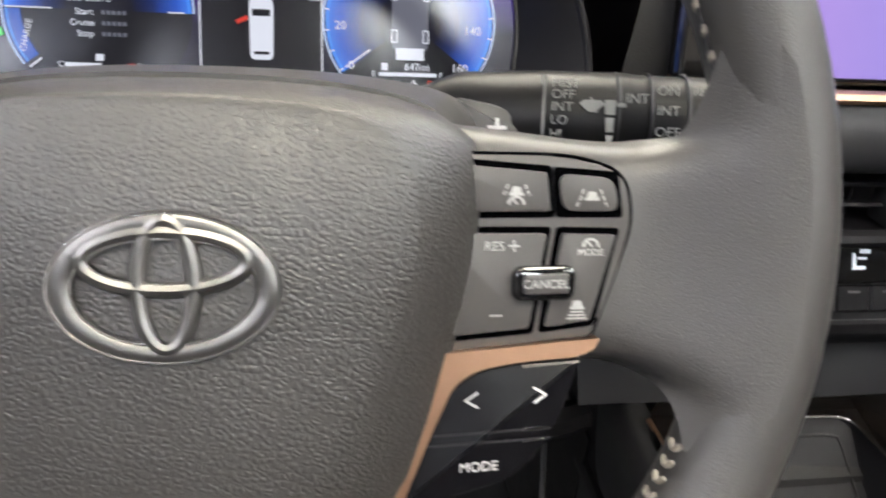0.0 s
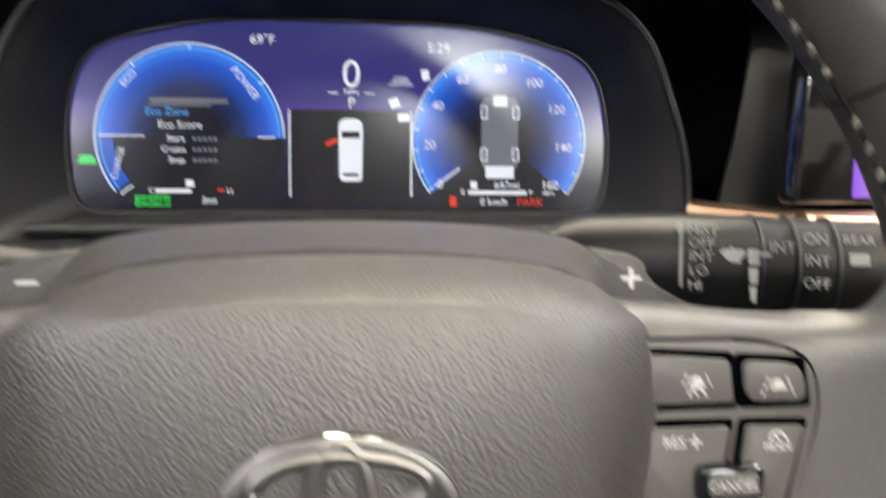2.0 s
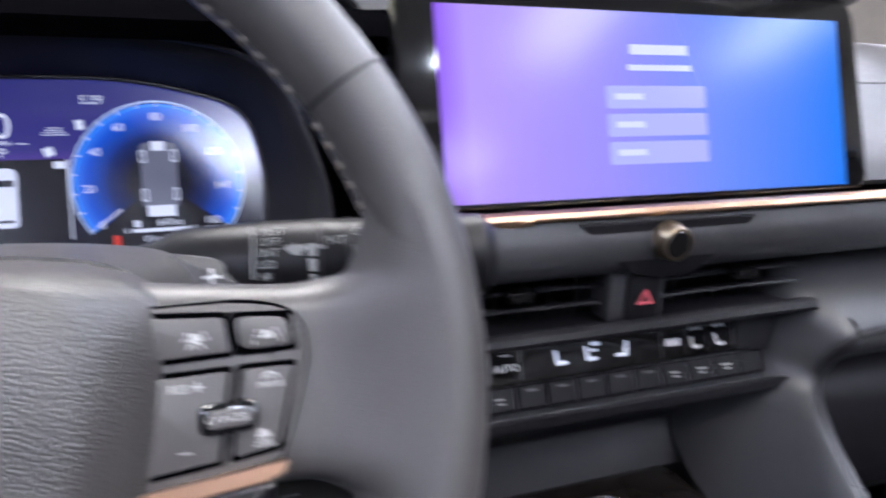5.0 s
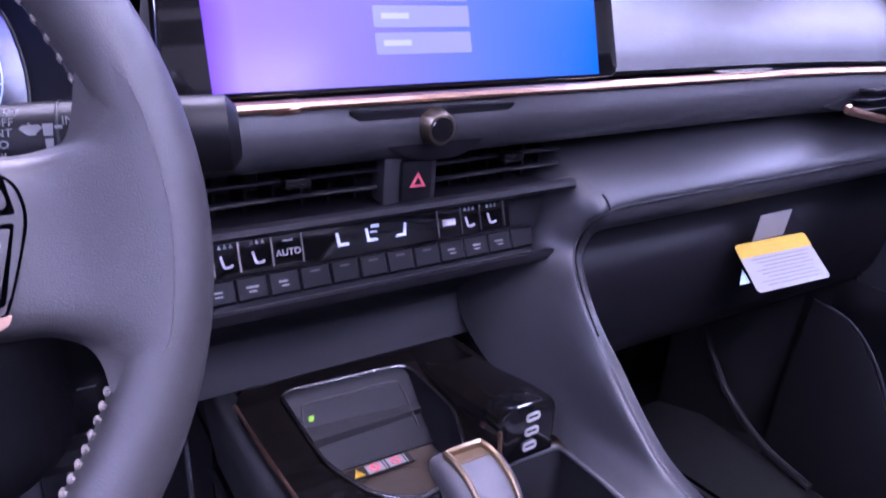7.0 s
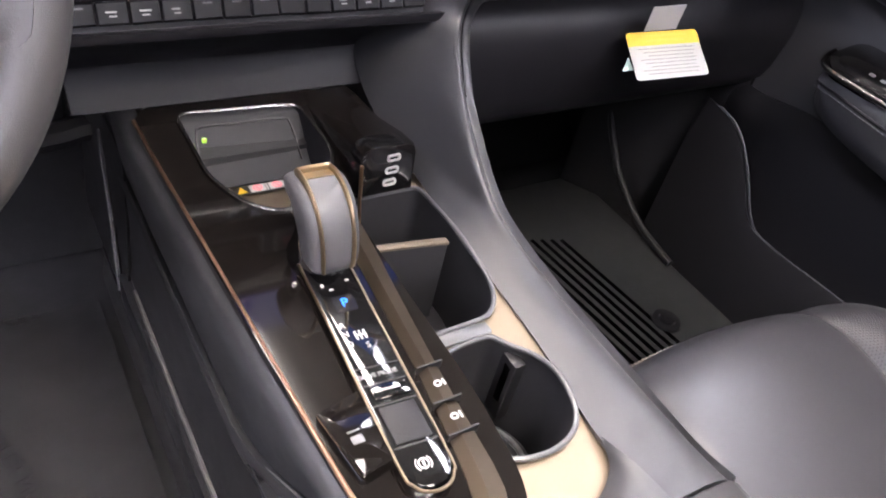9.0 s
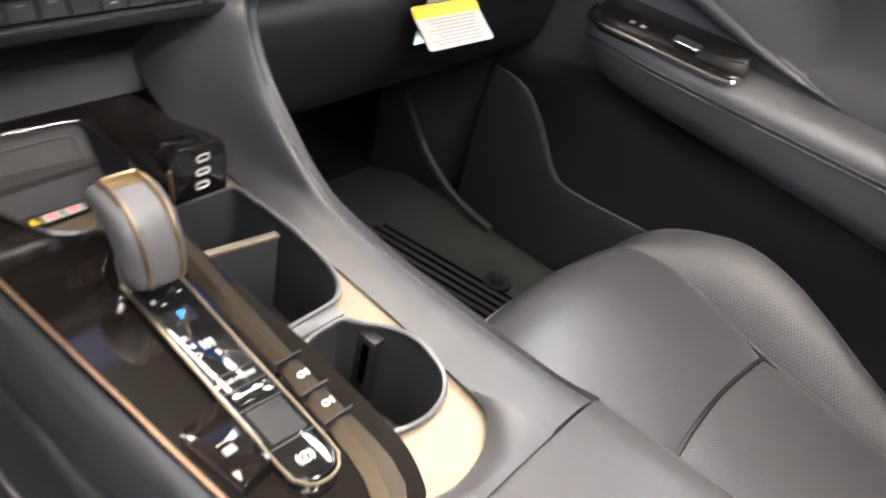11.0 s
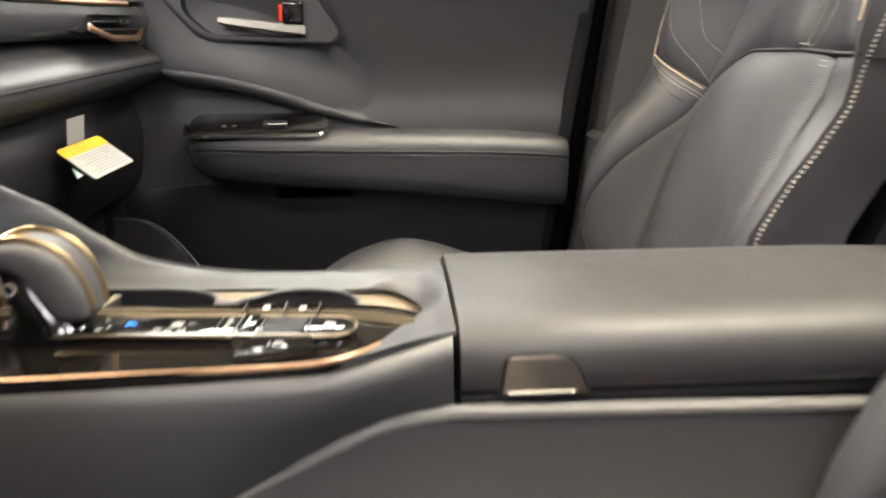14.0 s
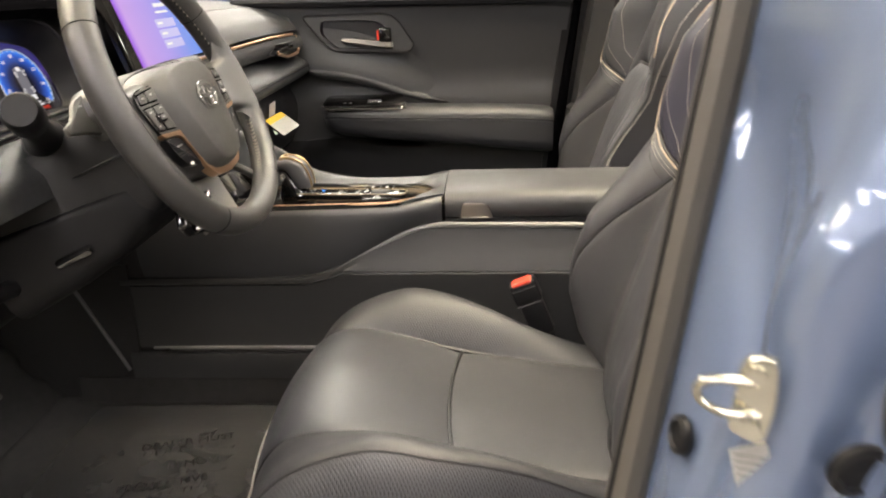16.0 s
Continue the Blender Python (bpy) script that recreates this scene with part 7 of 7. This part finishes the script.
        if a <= q:
            return Vector((x, yc - 0.006 * (a / q) ** 2, z))
        k = (a - q) / (w - q)
        if lean and u < 0:
            return Vector((x, yc - 0.006 + (yb - 0.039 - yc) * k - 0.010 * k ** 6, z))
        y = (yc - 0.006) + (yb - yc + 0.006) * math.sin(min(1, k / 0.62) * math.pi / 2)
        if k > 0.62:
            y -= 0.045 * ((k - 0.62) / 0.38) ** 2
        return Vector((x, y, z))

    def zb(k):
        a = abs(k)
        if up and k < 0:
            return up + 0.888 + 0.004 * min(1.0, a)
        return up + (0.888 - 0.055 * a * a if a <= 1 else 0.833 + 0.067 * (a - 1) ** 0.9)

    def at_k(k, z):
        w, q = lerp1(wid, z), lerp1(inn, z)
        x = k * q if abs(k) <= 1 else math.copysign(q + (abs(k) - 1) * (w - q), k)
        return byz(x / w, z)

    def k_ins(z):
        """where the insert seam runs, narrowing towards the cushion"""
        return lerp1([(0.50, 0.56), (0.60, 0.60), (0.65, 0.63), (0.72, 0.68), (0.80, 0.80), (0.835 + up, 1.0)], z)

    def k_edge(sx, z):
        """the insert of a leaning seat runs almost to the inner edge"""
        return 1.74 if lean and sx < 0 else k_ins(z)

    def k_crease(z):
        """where the perforated bolster meets its smooth flank"""
        return lerp1([(0.46, 1.5), (0.58, 1.64), (0.635, 1.66), (0.70, 1.47), (0.77, 1.24), (0.81, 1.09), (0.835 + up, 1.0)], z)

    def bolster_piece(nm, sx, lo_k, hi_k, flank, mt, lab=""):
        def f(q, v):
            hi = zb(sx * (1 + q)) if flank else zb(sx)
            z = 0.48 + (hi - 0.48) * v
            a, b = lo_k(z), hi_k(z)
            p = at_k(sx * (a + (b - a) * q), z)
            e, d = min(q, 1 - q) * (b - a) * 0.12, hi - z
            if flank:
                e = q * (b - a) * 0.12
            p.y -= 0.0045 * math.exp(-e / 0.004) + (0.007 * math.exp(-d / 0.007) if flank else 0.0045 * math.exp(-d / 0.004))
            return p
        qq = (0, 0.015, 0.04, 0.08, 0.14, 0.22, 0.3, 0.4, 0.5, 0.6, 0.7, 0.78, 0.86, 0.92, 0.96, 0.985, 1)
        vv = sorted(set([t_ / 22 for t_ in range(23)] + [0.97, 0.985, 0.995]))
        return part(nm, sheet(f, qq, vv, 0.006), mt, s, lab, T, 60)

    def back_piece(nm, k0, k1, upper, mt, lab="", puff=0.0, z0=0.48):
        """k: -2..-1 and 1..2 the bolsters, -1..1 the insert; below or above the shoulder line."""
        def f(k, v):
            lo, hi = (zb(k), 1.12) if upper else (z0, zb(k * 1.74 if lean and k < 0 else k))
            z = lo + (hi - lo) * v
            p = at_k(k if upper else k * k_edge(k, z), z)
            e = min(abs(k - k0), abs(k - k1)) * 0.12
            d = (z - lo) if upper else (hi - z)
            p.y -= 0.006 * math.exp(-e / 0.005) + 0.007 * math.exp(-d / 0.007)
            if upper:
                p.y -= 0.022 * math.exp(-d / 0.05) * max(0, 1 - abs(k) / 0.95)
            else:
                p.y += puff * (1 - math.exp(-d / 0.02)) * (1 - 0.6 * abs(k) ** 4)
            return p
        kk = [k0 + (k1 - k0) * t_ for t_ in (0, 0.015, 0.04, 0.08, 0.14, 0.22, 0.3, 0.4, 0.5, 0.6, 0.7, 0.78, 0.86, 0.92, 0.96, 0.985, 1)]
        vv = [t_ / 22 for t_ in range(23)]
        vv = sorted(set(vv + ([0.005, 0.015, 0.03] if upper else [0.97, 0.985, 0.995])))
        return part(nm, sheet(f, kk, vv, 0.006), mt, s, lab, T, 60)
    back_piece("back_insert", -1, 1, False, SEAT_PERF, "perforated backrest insert", 0.010, 0.50)
    back_piece("back_upper", -1, 1, True, SEAT)
    for sx in (-1, 1):
        ks = (1, 2) if sx > 0 else (-2, -1)
        inner = lean and sx < 0
        if not inner:
            bolster_piece("back_bolster", sx, k_ins, k_crease, False, SEAT_FINE, "finely perforated bolster")
        bolster_piece("bolster_flank", sx, (lambda z: 1.74) if inner else k_crease, lambda z: 2.0, True, SEAT, "smooth bolster flank")
        back_piece("shoulder_wing", *ks, True, SEAT if lean else SEATNAVY, "smooth leather shoulder wing")
        edge = [byz(sx, 0.48 + 0.64 * t_ / 30) for t_ in range(31)]
        bside = lambda i, v: Vector((edge[i].x - sx * 0.03 * v * v, edge[i].y - 0.11 * v, edge[i].z - 0.01 * v))
        part("back_side", sheet(bside, range(31), [0, 0.15, 0.4, 0.7, 1], 0.003), SEAT if lean else SEATNAVY, s, "smooth leather side", T, 60)
        rise = [(1.75, 0.92 + up), (1.76, 0.95), (1.74, 0.98), (1.72, 1.02), (1.70, 1.06), (1.66, 1.10)]
        pip = [at_k(sx * (1.02 + 0.70 * t_ / 12), zb(sx * (1.02 + 0.70 * t_ / 12))) + Vector((0, 0.0005, 0)) for t_ in range(0 if not inner else 12, 12)] + [at_k(sx * (1.96 if inner else k), z) + Vector((0, 0.0008, 0)) for k, z in rise]
        part("piping", tube(curve(pip, 3), 0.0013, 6), PIPING, s, "tan piping", T)
        stp = bmesh.new()
        for off in (0.007, 0.0115):
            for t_ in range(0 if sx > 0 or not lean else 20, 26):
                a, b = 1.0 + 0.75 * t_ / 26, 1.0 + 0.75 * (t_ + 0.55) / 26
                tube([at_k(sx * k, zb(sx * k) - off) + Vector((0, 0.0003, 0)) for k in (a, b)], 0.00045, 4, bm=stp)
        for tab in ([(1.02, 0.846), (1.16, 0.866), (1.34, 0.89), (1.5, 0.92), (1.58, 0.95), (1.62, 0.98), (1.64, 1.02), (1.62, 1.08)], [(0.86, 0.862), (1.0, 0.878), (1.17, 0.90), (1.28, 0.94), (1.38, 0.98), (1.42, 1.02), (1.42, 1.08)]):
            line = curve([(k, max(z + up, zb(sx * k) + 0.006), 0) for k, z in tab], 10)
            for i in range(0, len(line) - 1):
                a, b = line[i], line[i].lerp(line[i + 1], 0.55)
                tube([at_k(sx * p.x, p.y) + Vector((0, 0.0003 - 0.022 * math.exp(-(p.y - zb(sx * p.x)) / 0.05) * max(0, 1 - p.x / 0.95), 0)) for p in (a, b)], 0.0005, 4, bm=stp)
        if cx > 0.3 and sx < 0:
            for i in range(2, 30):
                for m_ in range(5):
                    for off in (0.0, 0.022):
                        va = [0.06 + off + 2.6 * max(0.0, edge[j].z - 0.885) ** 1.15 for j in (i, i + 1)]
                        pa, pb = bside(i, va[0]), bside(i + 1, va[1])
                        tube([pa.lerp(pb, (m_ + w_) / 5) + Vector((sx * 0.0008, 0.0004, 0)) for w_ in (0, 0.55)], 0.0007, 4, bm=stp)
            cross = [bside(19, 0.0), bside(20, 0.08), bside(20, 0.2), bside(20, 0.5), bside(20, 1.0)]
            part("cross_seam", tube([p + Vector((sx * 0.0012, 0, 0)) for p in cross], 0.0012, 6), BLACK, s, "dark seam across the side", T)
        tagged(part("stitching", stp, SEATTHREAD, s, "pale stitching", T), kind="stuff")
        low = [0.5 + 0.33 * t_ / 20 for t_ in range(21)]
        part("seam", tube([at_k(sx * k_edge(sx, z), z) + Vector((0, -0.004, 0)) for z in low], 0.0022, 6), BLACK, s, "", T)
        part("seam", tube([at_k(sx * t_ / 10, zb(sx * t_ / 10)) + Vector((0, -0.004, 0)) for t_ in range(21)], 0.0024, 6), BLACK, s, "", T)
        if inner:
            continue
        part("crease", tube([at_k(sx * k_crease(z), z) + Vector((0, -0.0034, 0)) for z in low], 0.0018, 6), BLACK, s, "", T)
        fold = [(1.10, 0.817), (1.22, 0.826), (1.4, 0.842), (1.6, 0.861)]
        part("fold", tube([at_k(sx * k, z + up) + Vector((0, -0.0004, 0)) for k, z in fold], 0.0009, 6), MATTE, s, "", T)
    part("back_shell", sheet(lambda x, z: (x * (1 - 0.12 * max(0, (z - 0.9) / 0.2)), lerp1(cen, z) - 0.115 + lean, z), [-0.21, -0.1, 0, 0.1, 0.21], [0.45 + 0.67 * k / 8 for k in range(9)], 0.02), DARK, s, "", T)
    hr_ = loft([[(x, y, z) for x, y in rounded([(-w, -0.66 - 0.0), (w, -0.66), (w, -0.58), (-w, -0.58)], 0.03, 4)] for z, w in ((1.15, 0.10), (1.17, 0.12), (1.27, 0.12), (1.32, 0.10))])
    part("head_restraint", hr_, SEAT, s, "", T, 50)
    return s


seat("driver_seat", "black leather driver seat with tan piping", 0.0)
seat("passenger_seat", "black leather passenger seat with tan piping", 2 * MID, -0.02, ((0.46, -0.03), (0.56, -0.014), (0.62, -0.004), (0.70, 0.008), (0.80, 0.026), (0.92, 0.024), (1.12, 0.03)), 0.016, -0.028)

# ---- rear passenger door: unseen, added to block the bright room ----
rd = thing("rear_door", "unseen dark rear passenger door, added to block the bright room", "car door", (1.08, -1.0, 0.4))
part("panel", loft([[(1.035, y, 0.38), (1.045, y, 0.8), (1.03, y, 1.03), (1.09, y, 1.03), (1.13, y, 0.7), (1.10, y, 0.38)] for y in (-0.62, -1.0, -1.5)]), DARK, rd)
part("glass", box((1.0, -1.05, 1.24), (0.006, 0.9, 0.46)), PRIVACY, rd, "opaque dark pane in place of the window glass")

# ---- belt buckle ----
bk = thing("belt_buckle", "black seat belt buckle with a red button", "belt buckle", (0.20, -0.30, 0.5))
BM = axes((0.207, -0.259, 0.625), (-0.05, -0.62, 0.25), (0, 0.35, 0.9))
part("body", box((0, -0.034, 0), (0.038, 0.096, 0.022), 0.007, 3), MATTE, bk, "", BM)
part("head_frame", box((0, -0.002, 0.001), (0.0425, 0.036, 0.027), 0.005, 3), MATTE, bk, "black buckle head", BM)
part("button", box((0, 0.0150, 0.0035), (0.0315, 0.0085, 0.0215), 0.004, 3), RED, bk, "red release button", BM)
part("rib", box((0, 0.0065, 0.0142), (0.038, 0.0012, 0.0014)), GREYPAD, bk, "pale edge line", BM)
part("rib", box((0, -0.0205, 0.0140), (0.041, 0.0014, 0.0014)), GREYPAD, bk, "pale edge line", BM)
part("strap", tube([(0, -0.06, 0), (0.0, -0.13, 0)], 0.015, 8, flat=0.4), DARK, bk, "", BM)

# ---- driver's door opening ----
bpl = thing("driver_pillar", "blue-grey painted body pillar with a black seal", "body pillar", (-0.5, -0.45, 0.4), kind="structure")
pz = [0.40, 0.55, 0.70, 0.85, 1.0, 1.2, 1.45]


def seal_line(z):
    return -0.383 + 0.13 * (z - 0.8), -0.320 - 0.172 * (z - 0.8)


def pil(k, z):
    sx, sy = seal_line(z)
    if k < 3:
        return Vector((sx + (0.06, 0.004, -0.014)[k], sy - (0.03, 0.010, 0.013)[k], z))
    y0 = -0.262 - 0.24 * (z - 0.72)
    prof = [(-0.446, y0 - 0.058), (-0.482, y0 - 0.066), (-0.499, y0 - 0.070), (-0.508, y0 - 0.084), (-0.507, y0 - 0.108), (-0.528, y0 - 0.118), (-0.545, y0 - 0.126), (-0.558, y0 - 0.22), (-0.56, y0 - 0.5)]
    x, y = prof[k - 3]
    y += 0.016 * math.exp(-((z - 0.93) / 0.06) ** 2) * (4 <= k <= 6) - 0.010 * (k in (5, 6)) * (z > 0.97)
    return Vector((x + 0.10 * max(0, z - 1.0), y, z))


def groove_at(z):
    """Where along the section the pressed channel runs: it swings outwards on its way down."""
    return 2.3 + 0.45 * max(0.0, 1.0 - z) / 0.07 + 0.5 * max(0.0, z - 1.0) if z > 0.93 else 2.75 + 0.8 * min(1.0, (0.93 - z) / 0.07)


def pressed(i, z):
    rowp = curve([pil(k, z) for k in range(12)], 10)
    p, s = rowp[i], i / 10
    if s < 1.5:
        return p
    fade = max(0.0, min(1.0, (1.05 - z) / 0.04)) * max(0.0, min(1.0, (z - 0.70) / 0.05))
    d = 0.014 * fade / (1 + ((s - groove_at(z)) / 0.36) ** 4) - 0.0028 * math.exp(-((s - groove_at(z) - 0.75) / 0.28) ** 2)
    d += 0.0012 * noise.noise((s * 1.3, z * 14, 4.0))
    return p + Vector((0.72, -0.69, 0)) * d


part("body_panel", sheet(pressed, [i for i in range(111)], [0.40 + 1.05 * i / 90 for i in range(91)], 0.004), PAINT, bpl, "blue-grey paint", None, 50)
part("seal", tube([(*seal_line(z), z) for z in [0.40 + 0.07 * i for i in range(16)]], 0.015, 10), SEAL, bpl, "black rubber door seal")
part("seal_lip", tube([(seal_line(z)[0] - 0.006, seal_line(z)[1] + 0.0135, z) for z in [0.40 + 0.07 * i for i in range(16)]], 0.0022, 6), MATTE, bpl, "dark groove along the seal")
STM = axes((-0.499, -0.3475, 0.869), (-0.5, -0.86, 0), (0.0, 0.05, 1))
st_ = part("striker_plate", plate(rounded([(-0.011, -0.024), (0.009, -0.029), (0.013, 0.0), (0.011, 0.026), (-0.006, 0.022)], 0.006), -0.002, 0.005, 0.0015), ZINC, bpl, "pale zinc striker plate", STM)
part("striker_loop", tube(curve([(0.004, 0.010, 0.005), (-0.008, 0.011, 0.009), (-0.020, 0.009, 0.011), (-0.026, 0.003, 0.012), (-0.024, -0.004, 0.012), (-0.014, -0.009, 0.011), (-0.002, -0.0095, 0.008), (0.005, -0.0095, 0.004)], 5), 0.0027, 10), ZINC, st_, "pale striker loop", STM)
for y_, z_ in ((0.015, 0.0), (-0.018, 0.0)):
    part("screw", loft([[(0.002 + r * math.cos(a), y_ + r * math.sin(a), h) for a in [2 * math.pi * i / 14 for i in range(14)]] for r, h in ((0.006, 0.004), (0.0055, 0.008), (0.003, 0.0085))]), ZINC, st_, "", STM)
def rubber_plug(p, r, m_):
    pl = part("rubber_plug", loft([[(r * k * math.cos(a), r * k * math.sin(a), h) for a in [2 * math.pi * i / 22 for i in range(22)]] for k, h in ((1.0, 0), (0.96, 0.004), (0.7, 0.0055), (0.62, 0.003), (0.3, 0.0025), (0.05, 0.0035))]), MATTE, bpl, "black rubber plug", m_)
    return pl


rubber_plug(None, 0.0135, axes((-0.4300, -0.3325, 0.796), (-0.985, -0.17, 0), (0, -0.17, 1)))
rubber_plug(None, 0.017, axes((-0.517, -0.400, 0.835), (0, -1, 0), (-0.1, 0, 1)))
rubber_plug(None, 0.015, axes((-0.517, -0.402, 0.795), (0, -1, 0), (-0.1, 0, 1)))
part("check_strap", tube(curve([(-0.514, -0.42, 0.90), (-0.522, -0.412, 0.885), (-0.525, -0.412, 0.862), (-0.517, -0.42, 0.85)], 4), 0.008, 8), MATTE, bpl, "black hinge strap")
SKM = axes((-0.4965, -0.3555, 0.812), (-0.55, -0.83, 0.25), (0.1, 0.3, 1))
sk = part("sticker", plate(rounded([(-0.011, -0.026), (0.011, -0.026), (0.011, 0.026), (-0.011, 0.018)], 0.001), 0, 0.0006), PAPER, bpl, "cream label with grey print", SKM)
for k in range(9):
    part("printed_line", bar(0.0, -0.021 + 0.0046 * k, 0.017, 0.0012, 0.0006, 0.0009), GREYPAD, sk, "", SKM)
part("sill", box((-0.47, 0.05, 0.395), (0.16, 1.0, 0.08), 0.02), HARD, bpl)

# ---- floor things ----
mt_ = thing("floor_mat", "black ribbed rubber floor mat in the passenger footwell", "floor mat", (0.76, 0.25, 0.41))
part("sheet", box((0.755, 0.27, 0.4145), (0.43, 0.44, 0.009), 0.004), RUBBER, mt_)
for i in range(12):
    part("groove", box((0, 0, 0), (0.0068, 0.285 - 0.010 * abs(i - 6), 0.002), 0.0006, 1), HOODM, mt_, "", pose(0.684 + 0.0148 * i, 0.240, 0.4192, 0, 0, 7))
part("anchor", loft([[(0.872 + r * math.cos(a), 0.165 + r * math.sin(a), 0.4185 + h) for a in [2 * math.pi * i / 20 for i in range(20)]] for r, h in ((0.022, 0), (0.02, 0.004), (0.012, 0.005), (0.011, 0.009), (0.009, 0.0095))]), MATTE, mt_, "mat anchor knob")
fl = thing("protective_film", "clear plastic film over the driver's floor", "plastic film", (0.0, 0.25, 0.41))
part("film", sheet(lambda x, y: (x, y, 0.4155 + 0.006 * noise.noise((x * 9, y * 9, 0.3)) + 0.003 * noise.noise((x * 31, y * 31, 2))), [-0.22 + 0.0125 * i for i in range(35)], [0.02 + 0.0125 * i for i in range(36)]), FILM, fl, "", None, 180)
for i, t in enumerate(("DEALER MUST", "REMOVE", "PROTECTIVE", "DEALER MUST", "PROTECTIVE")):
    part("printed_word", words(t, 0.022, 0.0002, "CENTER", -75, (0.09 - 0.05 * i, 0.26 - 0.03 * (i % 2), 0.4235)), MATTE, fl, "black printed warning")
for x, w, h in ((0.09, 0.04, 0.08), (-0.03, 0.08, 0.055)):
    pdl = thing("pedal", "black rubber foot pedal", "pedal", (x, 0.6, 0.5), "foot pedals")
    part("pad", box((0, 0, 0), (w, 0.012, h), 0.004), RUBBER, pdl, "", pose(x, 0.58, 0.52, -35))
    part("arm", tube([(x, 0.59, 0.54), (x, 0.66, 0.65), (x, 0.72, 0.76)], 0.008, 8), MATTE, pdl)

# ---- hanging card ----
tg = thing("hanging_card", "white and yellow warning card hanging below the dashboard", "card", (0.74, 0.25, 0.82))
TM = axes((0.755, 0.250, 0.789), (0.096, -0.012, 0.004), (0.012, 0.038, 0.031))
part("card", plate(rounded([(-0.048, -0.0255), (0.048, -0.0255), (0.045, 0.0255), (-0.048, 0.0255)], 0.005), 0, 0.0006), PAPER, tg, "", TM)
part("yellow_band", plate(rounded([(-0.0482, 0.011), (0.046, 0.011), (0.0452, 0.0258), (-0.0482, 0.0258)], [0.0005, 0.0005, 0.005, 0.005]), 0.0007, 0.0011), YELLOW, tg, "", TM)
part("flap", plate([(-0.058, -0.012), (-0.046, 0.003), (-0.044, -0.012)], -0.006, -0.0054), TEAL, tg, "pale teal flap behind the card", TM)
for i in range(8):
    part("printed_line", bar(0.002 * (i % 3), 0.0075 - 0.0039 * i, 0.074 - 0.007 * (i % 3), 0.0006, 0.0007, 0.001), GREYPAD, tg, "", TM)
part("printed_line", bar(0, 0.0215, 0.06, 0.0024, 0.0012, 0.0014, bar(0, 0.0162, 0.05, 0.0024, 0.0012, 0.0014)), mat("ochre_print", (0.5, 0.33, 0.02), 0.5, vary=0), tg, "", TM)
part("strap", sheet(lambda u, v: (0.731 + 0.048 * u - 0.006 * v, 0.272 - 0.006 * v, 0.806 + 0.030 * v), [0, 0.5, 1], [0, 0.3, 0.6, 1], 0.0006), PAPER, tg, "white paper strap")
